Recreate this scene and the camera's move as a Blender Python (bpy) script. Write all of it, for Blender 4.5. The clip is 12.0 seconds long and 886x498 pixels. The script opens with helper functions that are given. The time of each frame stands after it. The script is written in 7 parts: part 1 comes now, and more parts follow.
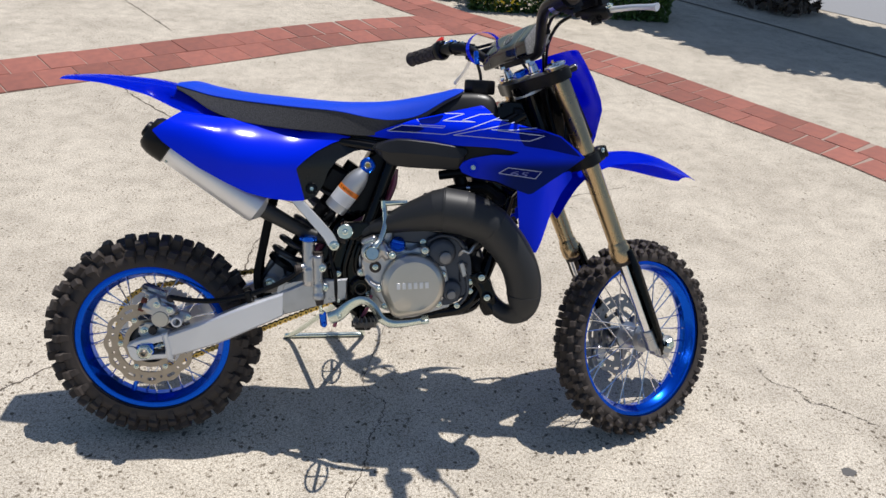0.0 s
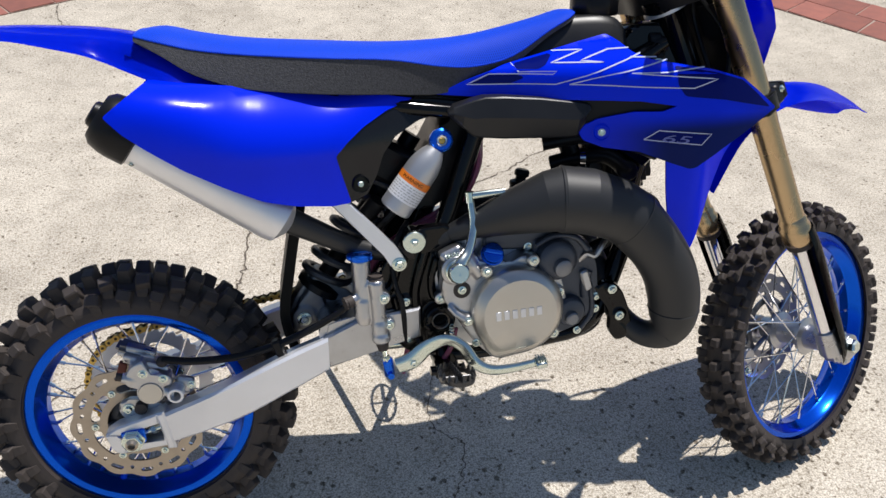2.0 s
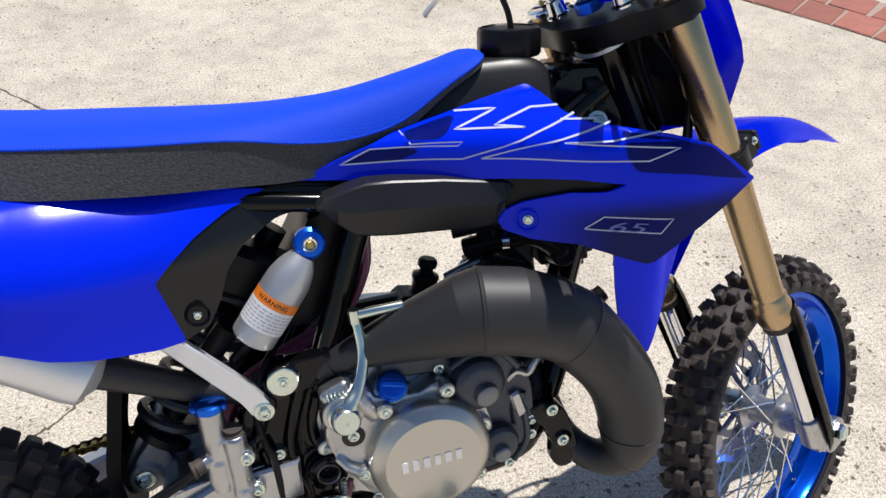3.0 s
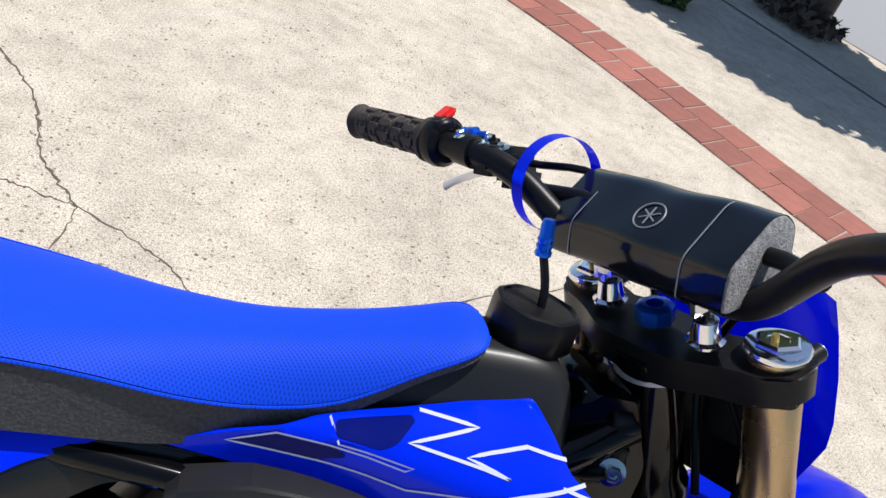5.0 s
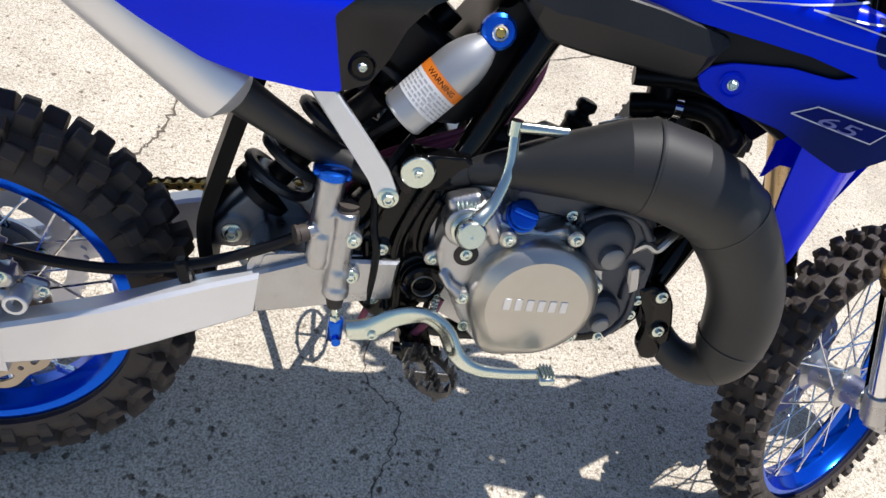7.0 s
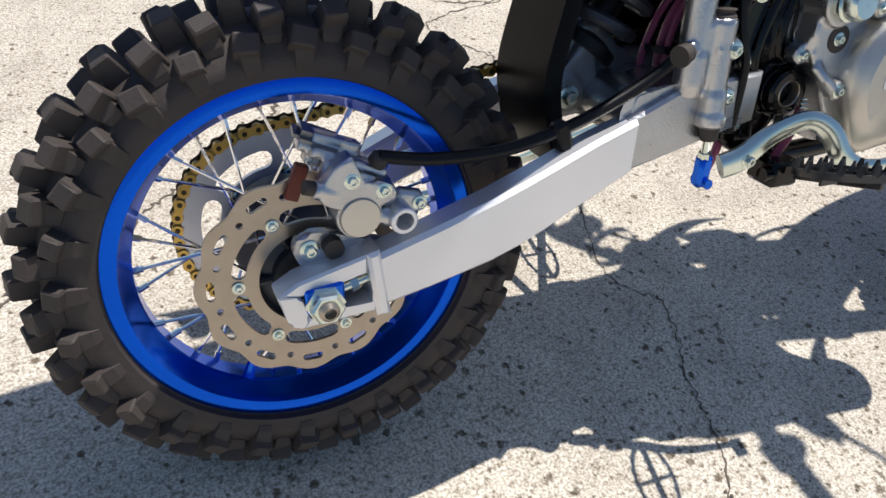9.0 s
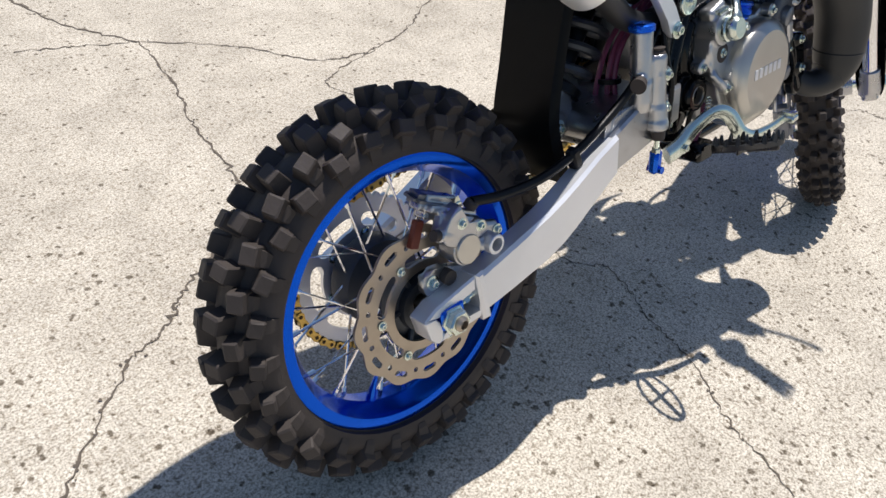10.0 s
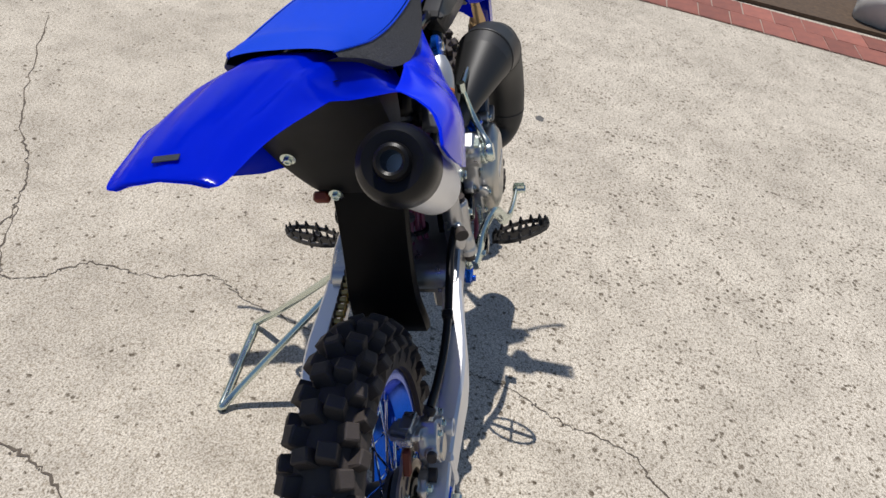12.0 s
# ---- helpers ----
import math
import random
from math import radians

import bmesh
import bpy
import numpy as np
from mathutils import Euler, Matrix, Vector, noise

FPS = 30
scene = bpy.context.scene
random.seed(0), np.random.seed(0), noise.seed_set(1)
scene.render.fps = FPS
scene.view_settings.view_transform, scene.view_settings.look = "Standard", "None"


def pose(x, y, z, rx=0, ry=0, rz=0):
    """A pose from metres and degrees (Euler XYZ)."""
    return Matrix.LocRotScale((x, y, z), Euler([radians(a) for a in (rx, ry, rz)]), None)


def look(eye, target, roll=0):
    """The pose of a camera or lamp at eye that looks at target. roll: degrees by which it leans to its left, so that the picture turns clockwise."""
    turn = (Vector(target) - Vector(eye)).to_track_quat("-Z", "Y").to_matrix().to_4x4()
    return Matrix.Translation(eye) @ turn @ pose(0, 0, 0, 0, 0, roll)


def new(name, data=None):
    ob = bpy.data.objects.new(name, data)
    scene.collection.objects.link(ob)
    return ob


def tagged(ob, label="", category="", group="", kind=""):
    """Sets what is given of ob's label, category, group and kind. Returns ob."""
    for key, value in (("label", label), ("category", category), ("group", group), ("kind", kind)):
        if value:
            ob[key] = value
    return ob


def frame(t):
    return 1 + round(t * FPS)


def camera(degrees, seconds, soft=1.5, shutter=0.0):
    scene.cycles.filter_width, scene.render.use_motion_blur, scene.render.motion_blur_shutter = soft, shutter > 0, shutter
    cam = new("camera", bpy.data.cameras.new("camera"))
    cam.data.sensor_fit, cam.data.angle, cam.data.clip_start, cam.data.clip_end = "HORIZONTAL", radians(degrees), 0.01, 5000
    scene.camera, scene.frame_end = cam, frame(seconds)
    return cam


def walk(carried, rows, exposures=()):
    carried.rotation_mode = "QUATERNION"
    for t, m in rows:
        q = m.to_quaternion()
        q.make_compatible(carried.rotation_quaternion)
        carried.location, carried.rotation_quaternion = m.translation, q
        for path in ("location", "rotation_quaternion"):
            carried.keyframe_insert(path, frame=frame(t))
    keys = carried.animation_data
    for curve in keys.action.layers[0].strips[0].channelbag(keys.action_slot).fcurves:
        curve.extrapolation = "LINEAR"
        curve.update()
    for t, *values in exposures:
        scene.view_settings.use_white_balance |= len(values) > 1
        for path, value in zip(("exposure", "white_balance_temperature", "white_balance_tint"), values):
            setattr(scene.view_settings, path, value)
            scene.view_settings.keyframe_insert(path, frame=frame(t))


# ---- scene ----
cam = camera(60.4, 12.0)
PATH = [
    (0, (0.382, -1.389, 1.282), (0.664, 0.308, 0.262), 5.9),
    (0.5, (0.404, -1.245, 1.261), (0.682, 0.422, 0.192), 5.5),
    (1, (0.365, -1.116, 1.224), (0.67, 0.508, 0.098), 5.3),
    (1.5, (0.302, -0.965, 1.185), (0.609, 0.61, -0.009), 4.3),
    (2, (0.258, -0.835, 1.132), (0.608, 0.704, -0.096), 3.5),
    (2.5, (0.297, -0.691, 1.086), (0.719, 0.798, -0.181), 3.1),
    (3, (0.383, -0.537, 1.092), (0.887, 0.922, -0.18), 4.1),
    (3.5, (0.487, -0.369, 1.137), (1.06, 1.061, -0.138), 6.9),
    (3.7, (0.508, -0.318, 1.141), (1.116, 1.115, -0.115), 8.3),
    (5.3, (0.423, -0.221, 1.07), (0.953, 1.314, -0.09), 27.9),
    (5.5, (0.406, -0.266, 1.048), (0.921, 1.249, -0.152), 28.6),
    (6, (0.375, -0.358, 1.006), (0.904, 1.092, -0.265), 28.1),
    (6.5, (0.307, -0.468, 0.981), (0.844, 0.883, -0.393), 26.4),
    (7, (0.252, -0.523, 0.961), (0.774, 0.764, -0.479), 24.2),
    (7.5, (0.147, -0.519, 0.938), (0.664, 0.738, -0.53), 21.4),
    (7.7, (0.099, -0.505, 0.924), (0.604, 0.75, -0.549), 19.8),
    (9.3, (-0.224, -0.478, 0.688), (0.644, 0.741, -0.638), 12.1),
    (9.5, (-0.302, -0.485, 0.701), (0.664, 0.694, -0.594), 11.5),
    (10, (-0.44, -0.458, 0.798), (0.723, 0.571, -0.462), 11.3),
    (10.5, (-0.494, -0.36, 0.89), (0.865, 0.45, -0.335), 11.4),
    (11, (-0.53, -0.223, 0.974), (0.962, 0.325, -0.24), 12.1),
    (11.5, (-0.55, -0.104, 0.998), (1.031, 0.12, -0.206), 12.8),
    (12, (-0.549, -0.01, 1.024), (1.056, -0.04, -0.169), 13.6),
]
walk(cam, [(t, look(eye, target, roll)) for t, eye, target, roll in PATH], [(0, -0.16), (1.5, -0.11), (2.5, 0.01), (3.5, 0.1), (5.5, 0.15), (6.5, 0.27), (7.5, 0.27), (9.5, 0.09), (10.5, -0.05), (11.5, -0.24), (12, -0.34)])

# ---- light ----
TO_SUN = Vector((0.265, 0.22, 1.0)).normalized()
world = bpy.data.worlds.new("sky")
scene.world = world
world.use_nodes = True
wt = world.node_tree
sky = wt.nodes.new("ShaderNodeTexSky")
sky.sky_type, sky.sun_disc = "NISHITA", False
sky.sun_elevation = math.asin(TO_SUN.z)
sky.sun_rotation = math.atan2(TO_SUN.x, TO_SUN.y)
sky.altitude, sky.dust_density, sky.ozone_density = 100, 0.7, 3.4
wt.links.new(sky.outputs["Color"], wt.nodes["Background"].inputs["Color"])
wt.nodes["Background"].inputs["Strength"].default_value = 0.097
sun = new("sun", bpy.data.lights.new("sun", "SUN"))
sun.data.energy, sun.data.angle, sun.data.color = 4.75, radians(0.55), (1.0, 0.962, 0.922)
sun.matrix_basis = look(TO_SUN * 20, (0, 0, 0))


# ---- materials ----
def material(name, col, rough=0.5, metal=0.0, var=0.15, scale=30.0, bump=0.0, bscale=300.0, coat=0.0, tint=None, rvar=0.1, spec=0.5):
    """A surface with colour and gloss that vary at two scales, and a fine relief."""
    m = bpy.data.materials.new(name)
    m.use_nodes = True
    nt = m.node_tree
    b = nt.nodes["Principled BSDF"]
    tc = nt.nodes.new("ShaderNodeTexCoord")
    n1, n2 = nt.nodes.new("ShaderNodeTexNoise"), nt.nodes.new("ShaderNodeTexNoise")
    n1.inputs["Scale"].default_value, n1.inputs["Detail"].default_value = scale, 5
    n2.inputs["Scale"].default_value, n2.inputs["Detail"].default_value = bscale, 3
    for n in (n1, n2):
        nt.links.new(tc.outputs["Object"], n.inputs["Vector"])
    mix = nt.nodes.new("ShaderNodeMix")
    mix.data_type = "RGBA"
    lo = tint or [c * (1 - var) for c in col]
    mix.inputs["A"].default_value, mix.inputs["B"].default_value = (*lo, 1), (*[min(1, c * (1 + var)) for c in col], 1)
    nt.links.new(n1.outputs["Fac"], mix.inputs["Factor"])
    nt.links.new(mix.outputs["Result"], b.inputs["Base Color"])
    rr = nt.nodes.new("ShaderNodeMapRange")
    rr.inputs["To Min"].default_value, rr.inputs["To Max"].default_value = max(0.02, rough - rvar), min(1, rough + rvar)
    nt.links.new(n1.outputs["Fac"], rr.inputs["Value"])
    nt.links.new(rr.outputs["Result"], b.inputs["Roughness"])
    b.inputs["Metallic"].default_value = metal
    b.inputs["Coat Weight"].default_value = coat
    b.inputs["Coat Roughness"].default_value = 0.06
    b.inputs["Specular IOR Level"].default_value = spec
    if bump:
        bp = nt.nodes.new("ShaderNodeBump")
        bp.inputs["Strength"].default_value, bp.inputs["Distance"].default_value = bump, 0.001
        nt.links.new(n2.outputs["Fac"], bp.inputs["Height"])
        nt.links.new(bp.outputs["Normal"], b.inputs["Normal"])
    return m


BLUE = material("blue_plastic", (0.0, 0.020, 0.80), 0.17, var=0.05, scale=6, bump=0.02, bscale=500, rvar=0.05, spec=0.17)
FADED_BLUE = material("blue_plastic_with_navy_fade", (0.0, 0.022, 0.78), 0.13, var=0.05, scale=6, bump=0.02, bscale=500, rvar=0.04, spec=0.16)
NAVY = material("navy_print", (0.002, 0.006, 0.13), 0.14, var=0.1, scale=8, spec=0.10)
SEAT_BLUE = material("blue_vinyl", (0.002, 0.055, 0.64), 0.6, var=0.06, scale=12, spec=0.16)
SEAT_BLACK = material("black_grip_vinyl", (0.062, 0.062, 0.066), 0.75, var=0.6, scale=380, bump=1.0, bscale=520, tint=(0.004, 0.004, 0.005), spec=0.4)
RUBBER = material("tyre_rubber", (0.034, 0.029, 0.0265), 0.62, var=0.4, scale=25, bump=0.4, bscale=250, tint=(0.072, 0.058, 0.051), spec=0.24)
BLACK = material("black_plastic", (0.008, 0.008, 0.009), 0.34, var=0.25, scale=20, bump=0.12, bscale=800, spec=0.2)
GLOSS_BLACK = material("black_enamel", (0.003, 0.003, 0.0035), 0.09, var=0.2, scale=20, spec=0.28, rvar=0.05)
PIPE = material("satin_black_heat_paint", (0.021, 0.0215, 0.0225), 0.48, var=0.25, scale=14, bump=0.06, bscale=700, rvar=0.06, spec=0.48)
ALU = material("sanded_aluminium", (0.82, 0.82, 0.835), 0.40, metal=0.65, var=0.06, scale=18, bump=0.12, bscale=400, rvar=0.06)
CAST = material("cast_aluminium", (0.50, 0.50, 0.51), 0.30, metal=0.95, var=0.2, scale=40, bump=0.35, bscale=500)
COVER = material("magnesium_paint", (0.56, 0.535, 0.49), 0.34, metal=0.9, var=0.1, scale=25, bump=0.12, bscale=900)
GREY_CAST = material("dark_grey_casting", (0.055, 0.06, 0.07), 0.42, metal=0.5, var=0.2, scale=40, bump=0.3, bscale=500)
ZINC = material("zinc_plate", (0.72, 0.74, 0.68), 0.22, metal=1.0, var=0.12, scale=25, tint=(0.55, 0.66, 0.60))
CHROME = material("chrome", (0.82, 0.82, 0.84), 0.1, metal=1.0, var=0.05, scale=10, rvar=0.04)
GOLD = material("gold_anodised", (0.50, 0.365, 0.215), 0.27, metal=1.0, var=0.12, scale=14, bump=0.05, bscale=400)
CHAIN_GOLD = material("gold_chain_steel", (0.75, 0.50, 0.14), 0.35, metal=1.0, var=0.25, scale=80)
CHAIN_DARK = material("worn_gold_chain_steel", (0.42, 0.30, 0.12), 0.4, metal=1.0, var=0.3, scale=80)
CHAIN_PIN = material("greasy_dark_steel", (0.10, 0.075, 0.045), 0.45, metal=0.9, var=0.4, scale=120)
RIM_BLUE = material("blue_anodised_rim", (0.0, 0.095, 0.72), 0.17, metal=0.85, var=0.1, scale=12, rvar=0.05)
ANO_BLUE = material("blue_anodised", (0.01, 0.13, 0.75), 0.25, metal=0.8, var=0.1, scale=40)
STEEL = material("stainless_steel", (0.43, 0.365, 0.295), 0.36, metal=0.85, var=0.2, scale=50, bump=0.1, bscale=300)
SILVER = material("silver_paint", (0.48, 0.49, 0.51), 0.36, metal=0.6, var=0.06, scale=20)
PEG_STEEL = material("worn_dark_steel", (0.07, 0.07, 0.073), 0.30, metal=0.75, var=0.35, scale=60, bump=0.2, bscale=400)
FOAM = material("grey_foam", (0.26, 0.26, 0.265), 0.95, tint=(0.004, 0.004, 0.004), var=0.95, scale=330, bump=1.0, bscale=700)
PAD_BLACK = material("glossy_black_vinyl", (0.005, 0.006, 0.009), 0.12, var=0.2, scale=10, bump=0.1, bscale=60, coat=0.2, spec=0.35)
WHITE_PRINT = material("white_print", (0.80, 0.80, 0.82), 0.4, var=0.05)
NUMBER_PRINT = material("dull_blue_number_print", (0.16, 0.18, 0.46), 0.3, var=0.08, spec=0.2)
LINE_PRINT = material("pale_blue_line_print", (0.55, 0.58, 0.76), 0.22, var=0.08, spec=0.2)
LINK_GREY = material("grey_linkage_casting", (0.23, 0.232, 0.24), 0.40, metal=0.7, var=0.2, scale=40, bump=0.2, bscale=500)
DISC_GREY = material("front_disc_steel", (0.27, 0.27, 0.28), 0.35, metal=0.9, var=0.2, scale=50)
DARK_PUMP = material("dark_pump_casting", (0.062, 0.070, 0.088), 0.36, metal=0.35, var=0.25, scale=40, bump=0.2, bscale=500)
BRACE_GREY = material("dark_grey_plastic", (0.030, 0.030, 0.030), 0.5, var=0.2, scale=30, bump=0.1, bscale=700, spec=0.4)
GREY_TIP = material("worn_grey_casting", (0.20, 0.21, 0.23), 0.36, metal=0.6, var=0.2, scale=60)
TEXT_PRINT = material("pale_grey_text_print", (0.45, 0.45, 0.46), 0.4, var=0.1)
GREY_PRINT = material("grey_print", (0.22, 0.23, 0.25), 0.4, var=0.05)
ORANGE = material("orange_print", (0.85, 0.22, 0.02), 0.45, var=0.05)
RED = material("red_plastic", (0.75, 0.02, 0.015), 0.35, var=0.05)
SATIN = material("satin_black_moulding", (0.017, 0.0172, 0.0185), 0.33, var=0.2, scale=20, bump=0.10, bscale=900, spec=0.34)
CORNER_BLACK = material("glossy_black_moulding", (0.009, 0.0095, 0.011), 0.16, var=0.15, scale=14, bump=0.03, bscale=900, spec=0.36, rvar=0.04)
TANK = material("satin_black_tank", (0.015, 0.015, 0.016), 0.36, var=0.1, scale=20, bump=0.03, bscale=600, spec=0.36)
OIL = material("dried_oil", (0.055, 0.054, 0.054), 0.85, var=0.5, scale=140, tint=(0.15, 0.14, 0.13))
RUST = material("rust_red", (0.16, 0.03, 0.015), 0.6, var=0.3)
PINK = material("pink_hose", (0.26, 0.055, 0.115), 0.4, var=0.2)


def concrete(name):
    """Exposed sandy concrete: grains, stains and dark pits."""
    m = bpy.data.materials.new(name)
    m.use_nodes = True
    nt = m.node_tree
    b = nt.nodes["Principled BSDF"]
    tc = nt.nodes.new("ShaderNodeTexCoord")

    def tex(kind, s, detail=4):
        n = nt.nodes.new(kind)
        n.inputs["Scale"].default_value = s
        if kind == "ShaderNodeTexNoise":
            n.inputs["Detail"].default_value = detail
        nt.links.new(tc.outputs["Object"], n.inputs["Vector"])
        return n

    def ramp(src, stops):
        r = nt.nodes.new("ShaderNodeValToRGB")
        r.color_ramp.elements[0].position, r.color_ramp.elements[0].color = stops[0][0], (*stops[0][1], 1)
        r.color_ramp.elements[1].position, r.color_ramp.elements[1].color = stops[1][0], (*stops[1][1], 1)
        nt.links.new(src, r.inputs["Fac"])
        return r.outputs["Color"]

    def mult(a, c):
        x = nt.nodes.new("ShaderNodeMix")
        x.data_type, x.blend_type = "RGBA", "MULTIPLY"
        x.inputs["Factor"].default_value = 1
        nt.links.new(a, x.inputs["A"])
        nt.links.new(c, x.inputs["B"])
        return x.outputs["Result"]

    grains = tex("ShaderNodeTexNoise", 300, 4)
    grains.inputs["Roughness"].default_value = 0.68
    specks = tex("ShaderNodeTexNoise", 120, 5)
    specks.inputs["Roughness"].default_value = 0.66
    blot = tex("ShaderNodeTexNoise", 14, 5)
    large = tex("ShaderNodeTexNoise", 2.6, 5)
    c = ramp(grains.outputs["Fac"], ((0.39, (0.36, 0.315, 0.25)), (0.58, (0.78, 0.71, 0.60))))
    fine = mult(c, ramp(specks.outputs["Fac"], ((0.34, (0.66, 0.625, 0.58)), (0.52, (1, 1, 1)))))
    coarse = mult(c, ramp(specks.outputs["Fac"], ((0.36, (0.52, 0.49, 0.445)), (0.50, (1.06, 1.06, 1.06)))))
    where = nt.nodes.new("ShaderNodeSeparateXYZ")
    nt.links.new(tc.outputs["Object"], where.inputs["Vector"])
    bare = nt.nodes.new("ShaderNodeMapRange")
    bare.inputs["From Min"].default_value, bare.inputs["From Max"].default_value = 0.25, -0.45
    nt.links.new(where.outputs["Y"], bare.inputs["Value"])
    blend = nt.nodes.new("ShaderNodeMix")
    blend.data_type = "RGBA"
    nt.links.new(bare.outputs["Result"], blend.inputs["Factor"])
    nt.links.new(fine, blend.inputs["A"])
    nt.links.new(coarse, blend.inputs["B"])
    c = blend.outputs["Result"]
    c = mult(c, ramp(blot.outputs["Fac"], ((0.34, (0.84, 0.835, 0.83)), (0.58, (1, 1, 1)))))
    c = mult(c, ramp(large.outputs["Fac"], ((0.36, (0.84, 0.835, 0.83)), (0.60, (1, 1, 1)))))
    # small pits, in loose patches, and more of them where the surface has worn most
    worn = nt.nodes.new("ShaderNodeMapRange")
    worn.inputs["From Min"].default_value, worn.inputs["From Max"].default_value = 0.7, -0.7
    worn.inputs["To Min"].default_value, worn.inputs["To Max"].default_value = -0.262, -0.172
    nt.links.new(where.outputs["Y"], worn.inputs["Value"])
    patch = tex("ShaderNodeTexNoise", 6, 3)

    def maths(op, a, k, add=None):
        n = nt.nodes.new("ShaderNodeMath")
        n.operation = op
        nt.links.new(a, n.inputs[0])
        for i, v in ((1, k), (2, add)):
            if v is None:
                continue
            if isinstance(v, float):
                n.inputs[i].default_value = v
            else:
                nt.links.new(v, n.inputs[i])
        return n.outputs[0]

    gather = maths("MULTIPLY_ADD", patch.outputs["Fac"], 0.42, worn.outputs["Result"])
    for scale, deep in ((54, (0.34, 0.315, 0.285)), (110, (0.52, 0.49, 0.45))):
        pits = tex("ShaderNodeTexVoronoi", scale)
        pick = nt.nodes.new("ShaderNodeSeparateColor")
        nt.links.new(pits.outputs["Color"], pick.inputs["Color"])
        size = maths("MULTIPLY_ADD", pick.outputs["Red"], 0.26, gather)
        ragged = maths("MULTIPLY_ADD", specks.outputs["Fac"], 0.62, pits.outputs["Distance"])
        inside = maths("SUBTRACT", ragged, size)
        c = mult(c, ramp(inside, ((0.25, deep), (0.37, (1, 1, 1)))))
    nt.links.new(c, b.inputs["Base Color"])
    b.inputs["Roughness"].default_value = 0.9
    b.inputs["Specular IOR Level"].default_value = 0.25
    bw = nt.nodes.new("ShaderNodeRGBToBW")
    nt.links.new(c, bw.inputs["Color"])
    bp = nt.nodes.new("ShaderNodeBump")
    bp.inputs["Strength"].default_value, bp.inputs["Distance"].default_value = 0.3, 0.0015
    nt.links.new(bw.outputs["Val"], bp.inputs["Height"])
    nt.links.new(bp.outputs["Normal"], b.inputs["Normal"])
    return m


# the shroud's print runs from bright blue to navy, low down towards its front
fn = FADED_BLUE.node_tree
fp = fn.nodes["Principled BSDF"]
ft, fx = fn.nodes.new("ShaderNodeTexCoord"), fn.nodes.new("ShaderNodeSeparateXYZ")
fn.links.new(ft.outputs["Object"], fx.inputs["Vector"])
line = fn.nodes.new("ShaderNodeMath")
line.operation = "MULTIPLY_ADD"
line.inputs[1].default_value = -0.10
fn.links.new(fx.outputs["X"], line.inputs[0])
fn.links.new(fx.outputs["Z"], line.inputs[2])
fades = []
for sock, lo, hi in ((fx.outputs["X"], 0.645, 0.740), (line.outputs[0], 0.586, 0.556)):
    fr = fn.nodes.new("ShaderNodeMapRange")
    fr.interpolation_type = "SMOOTHSTEP"
    fr.inputs["From Min"].default_value, fr.inputs["From Max"].default_value = lo, hi
    fn.links.new(sock, fr.inputs["Value"])
    fades.append(fr.outputs["Result"])
fm = fn.nodes.new("ShaderNodeMath")
fm.operation = "MULTIPLY"
fn.links.new(fades[0], fm.inputs[0])
fn.links.new(fades[1], fm.inputs[1])
fc = fn.nodes.new("ShaderNodeMix")
fc.data_type = "RGBA"
fc.inputs["B"].default_value = (0.001, 0.007, 0.10, 1)
fn.links.new(fm.outputs[0], fc.inputs["Factor"])
fn.links.new(fp.inputs["Base Color"].links[0].from_socket, fc.inputs["A"])
fn.links.new(fc.outputs["Result"], fp.inputs["Base Color"])

CONCRETE = concrete("sandy_concrete")
BRICK = material("red_brick", (0.32, 0.115, 0.082), 0.85, var=0.25, scale=26, bump=0.5, bscale=120, tint=(0.20, 0.075, 0.06))
bn = BRICK.node_tree
oi, hs = bn.nodes.new("ShaderNodeObjectInfo"), bn.nodes.new("ShaderNodeHueSaturation")
mr = bn.nodes.new("ShaderNodeMapRange")
mr.inputs["To Min"].default_value, mr.inputs["To Max"].default_value = 0.78, 1.2
bn.links.new(oi.outputs["Random"], mr.inputs["Value"])
bn.links.new(mr.outputs["Result"], hs.inputs["Value"])
old = bn.nodes["Principled BSDF"].inputs["Base Color"].links[0].from_socket
bn.links.new(old, hs.inputs["Color"])
bn.links.new(hs.outputs["Color"], bn.nodes["Principled BSDF"].inputs["Base Color"])
MORTAR = material("mortar", (0.36, 0.27, 0.22), 0.95, var=0.2, scale=40, bump=0.5, bscale=200)
CRACK = material("crack_dirt", (0.115, 0.093, 0.072), 0.95, var=0.4, scale=60, bump=0.5, bscale=300)
ROAD = material("pale_asphalt", (0.27, 0.275, 0.29), 0.85, var=0.15, scale=60, bump=0.4, bscale=150)
SOIL = material("mulch", (0.10, 0.065, 0.04), 0.95, var=0.6, scale=40, bump=1.0, bscale=80)
LEAF = material("leaf", (0.062, 0.125, 0.026), 0.5, var=0.5, scale=30)
PETAL = material("yellow_petal", (0.75, 0.55, 0.03), 0.6, var=0.2, scale=30)
BARK = material("bark", (0.10, 0.075, 0.055), 0.9, var=0.4, scale=15, bump=1.0, bscale=60)
STONE = material("pale_stone", (0.5, 0.48, 0.44), 0.85, var=0.25, scale=12, bump=0.6, bscale=80)


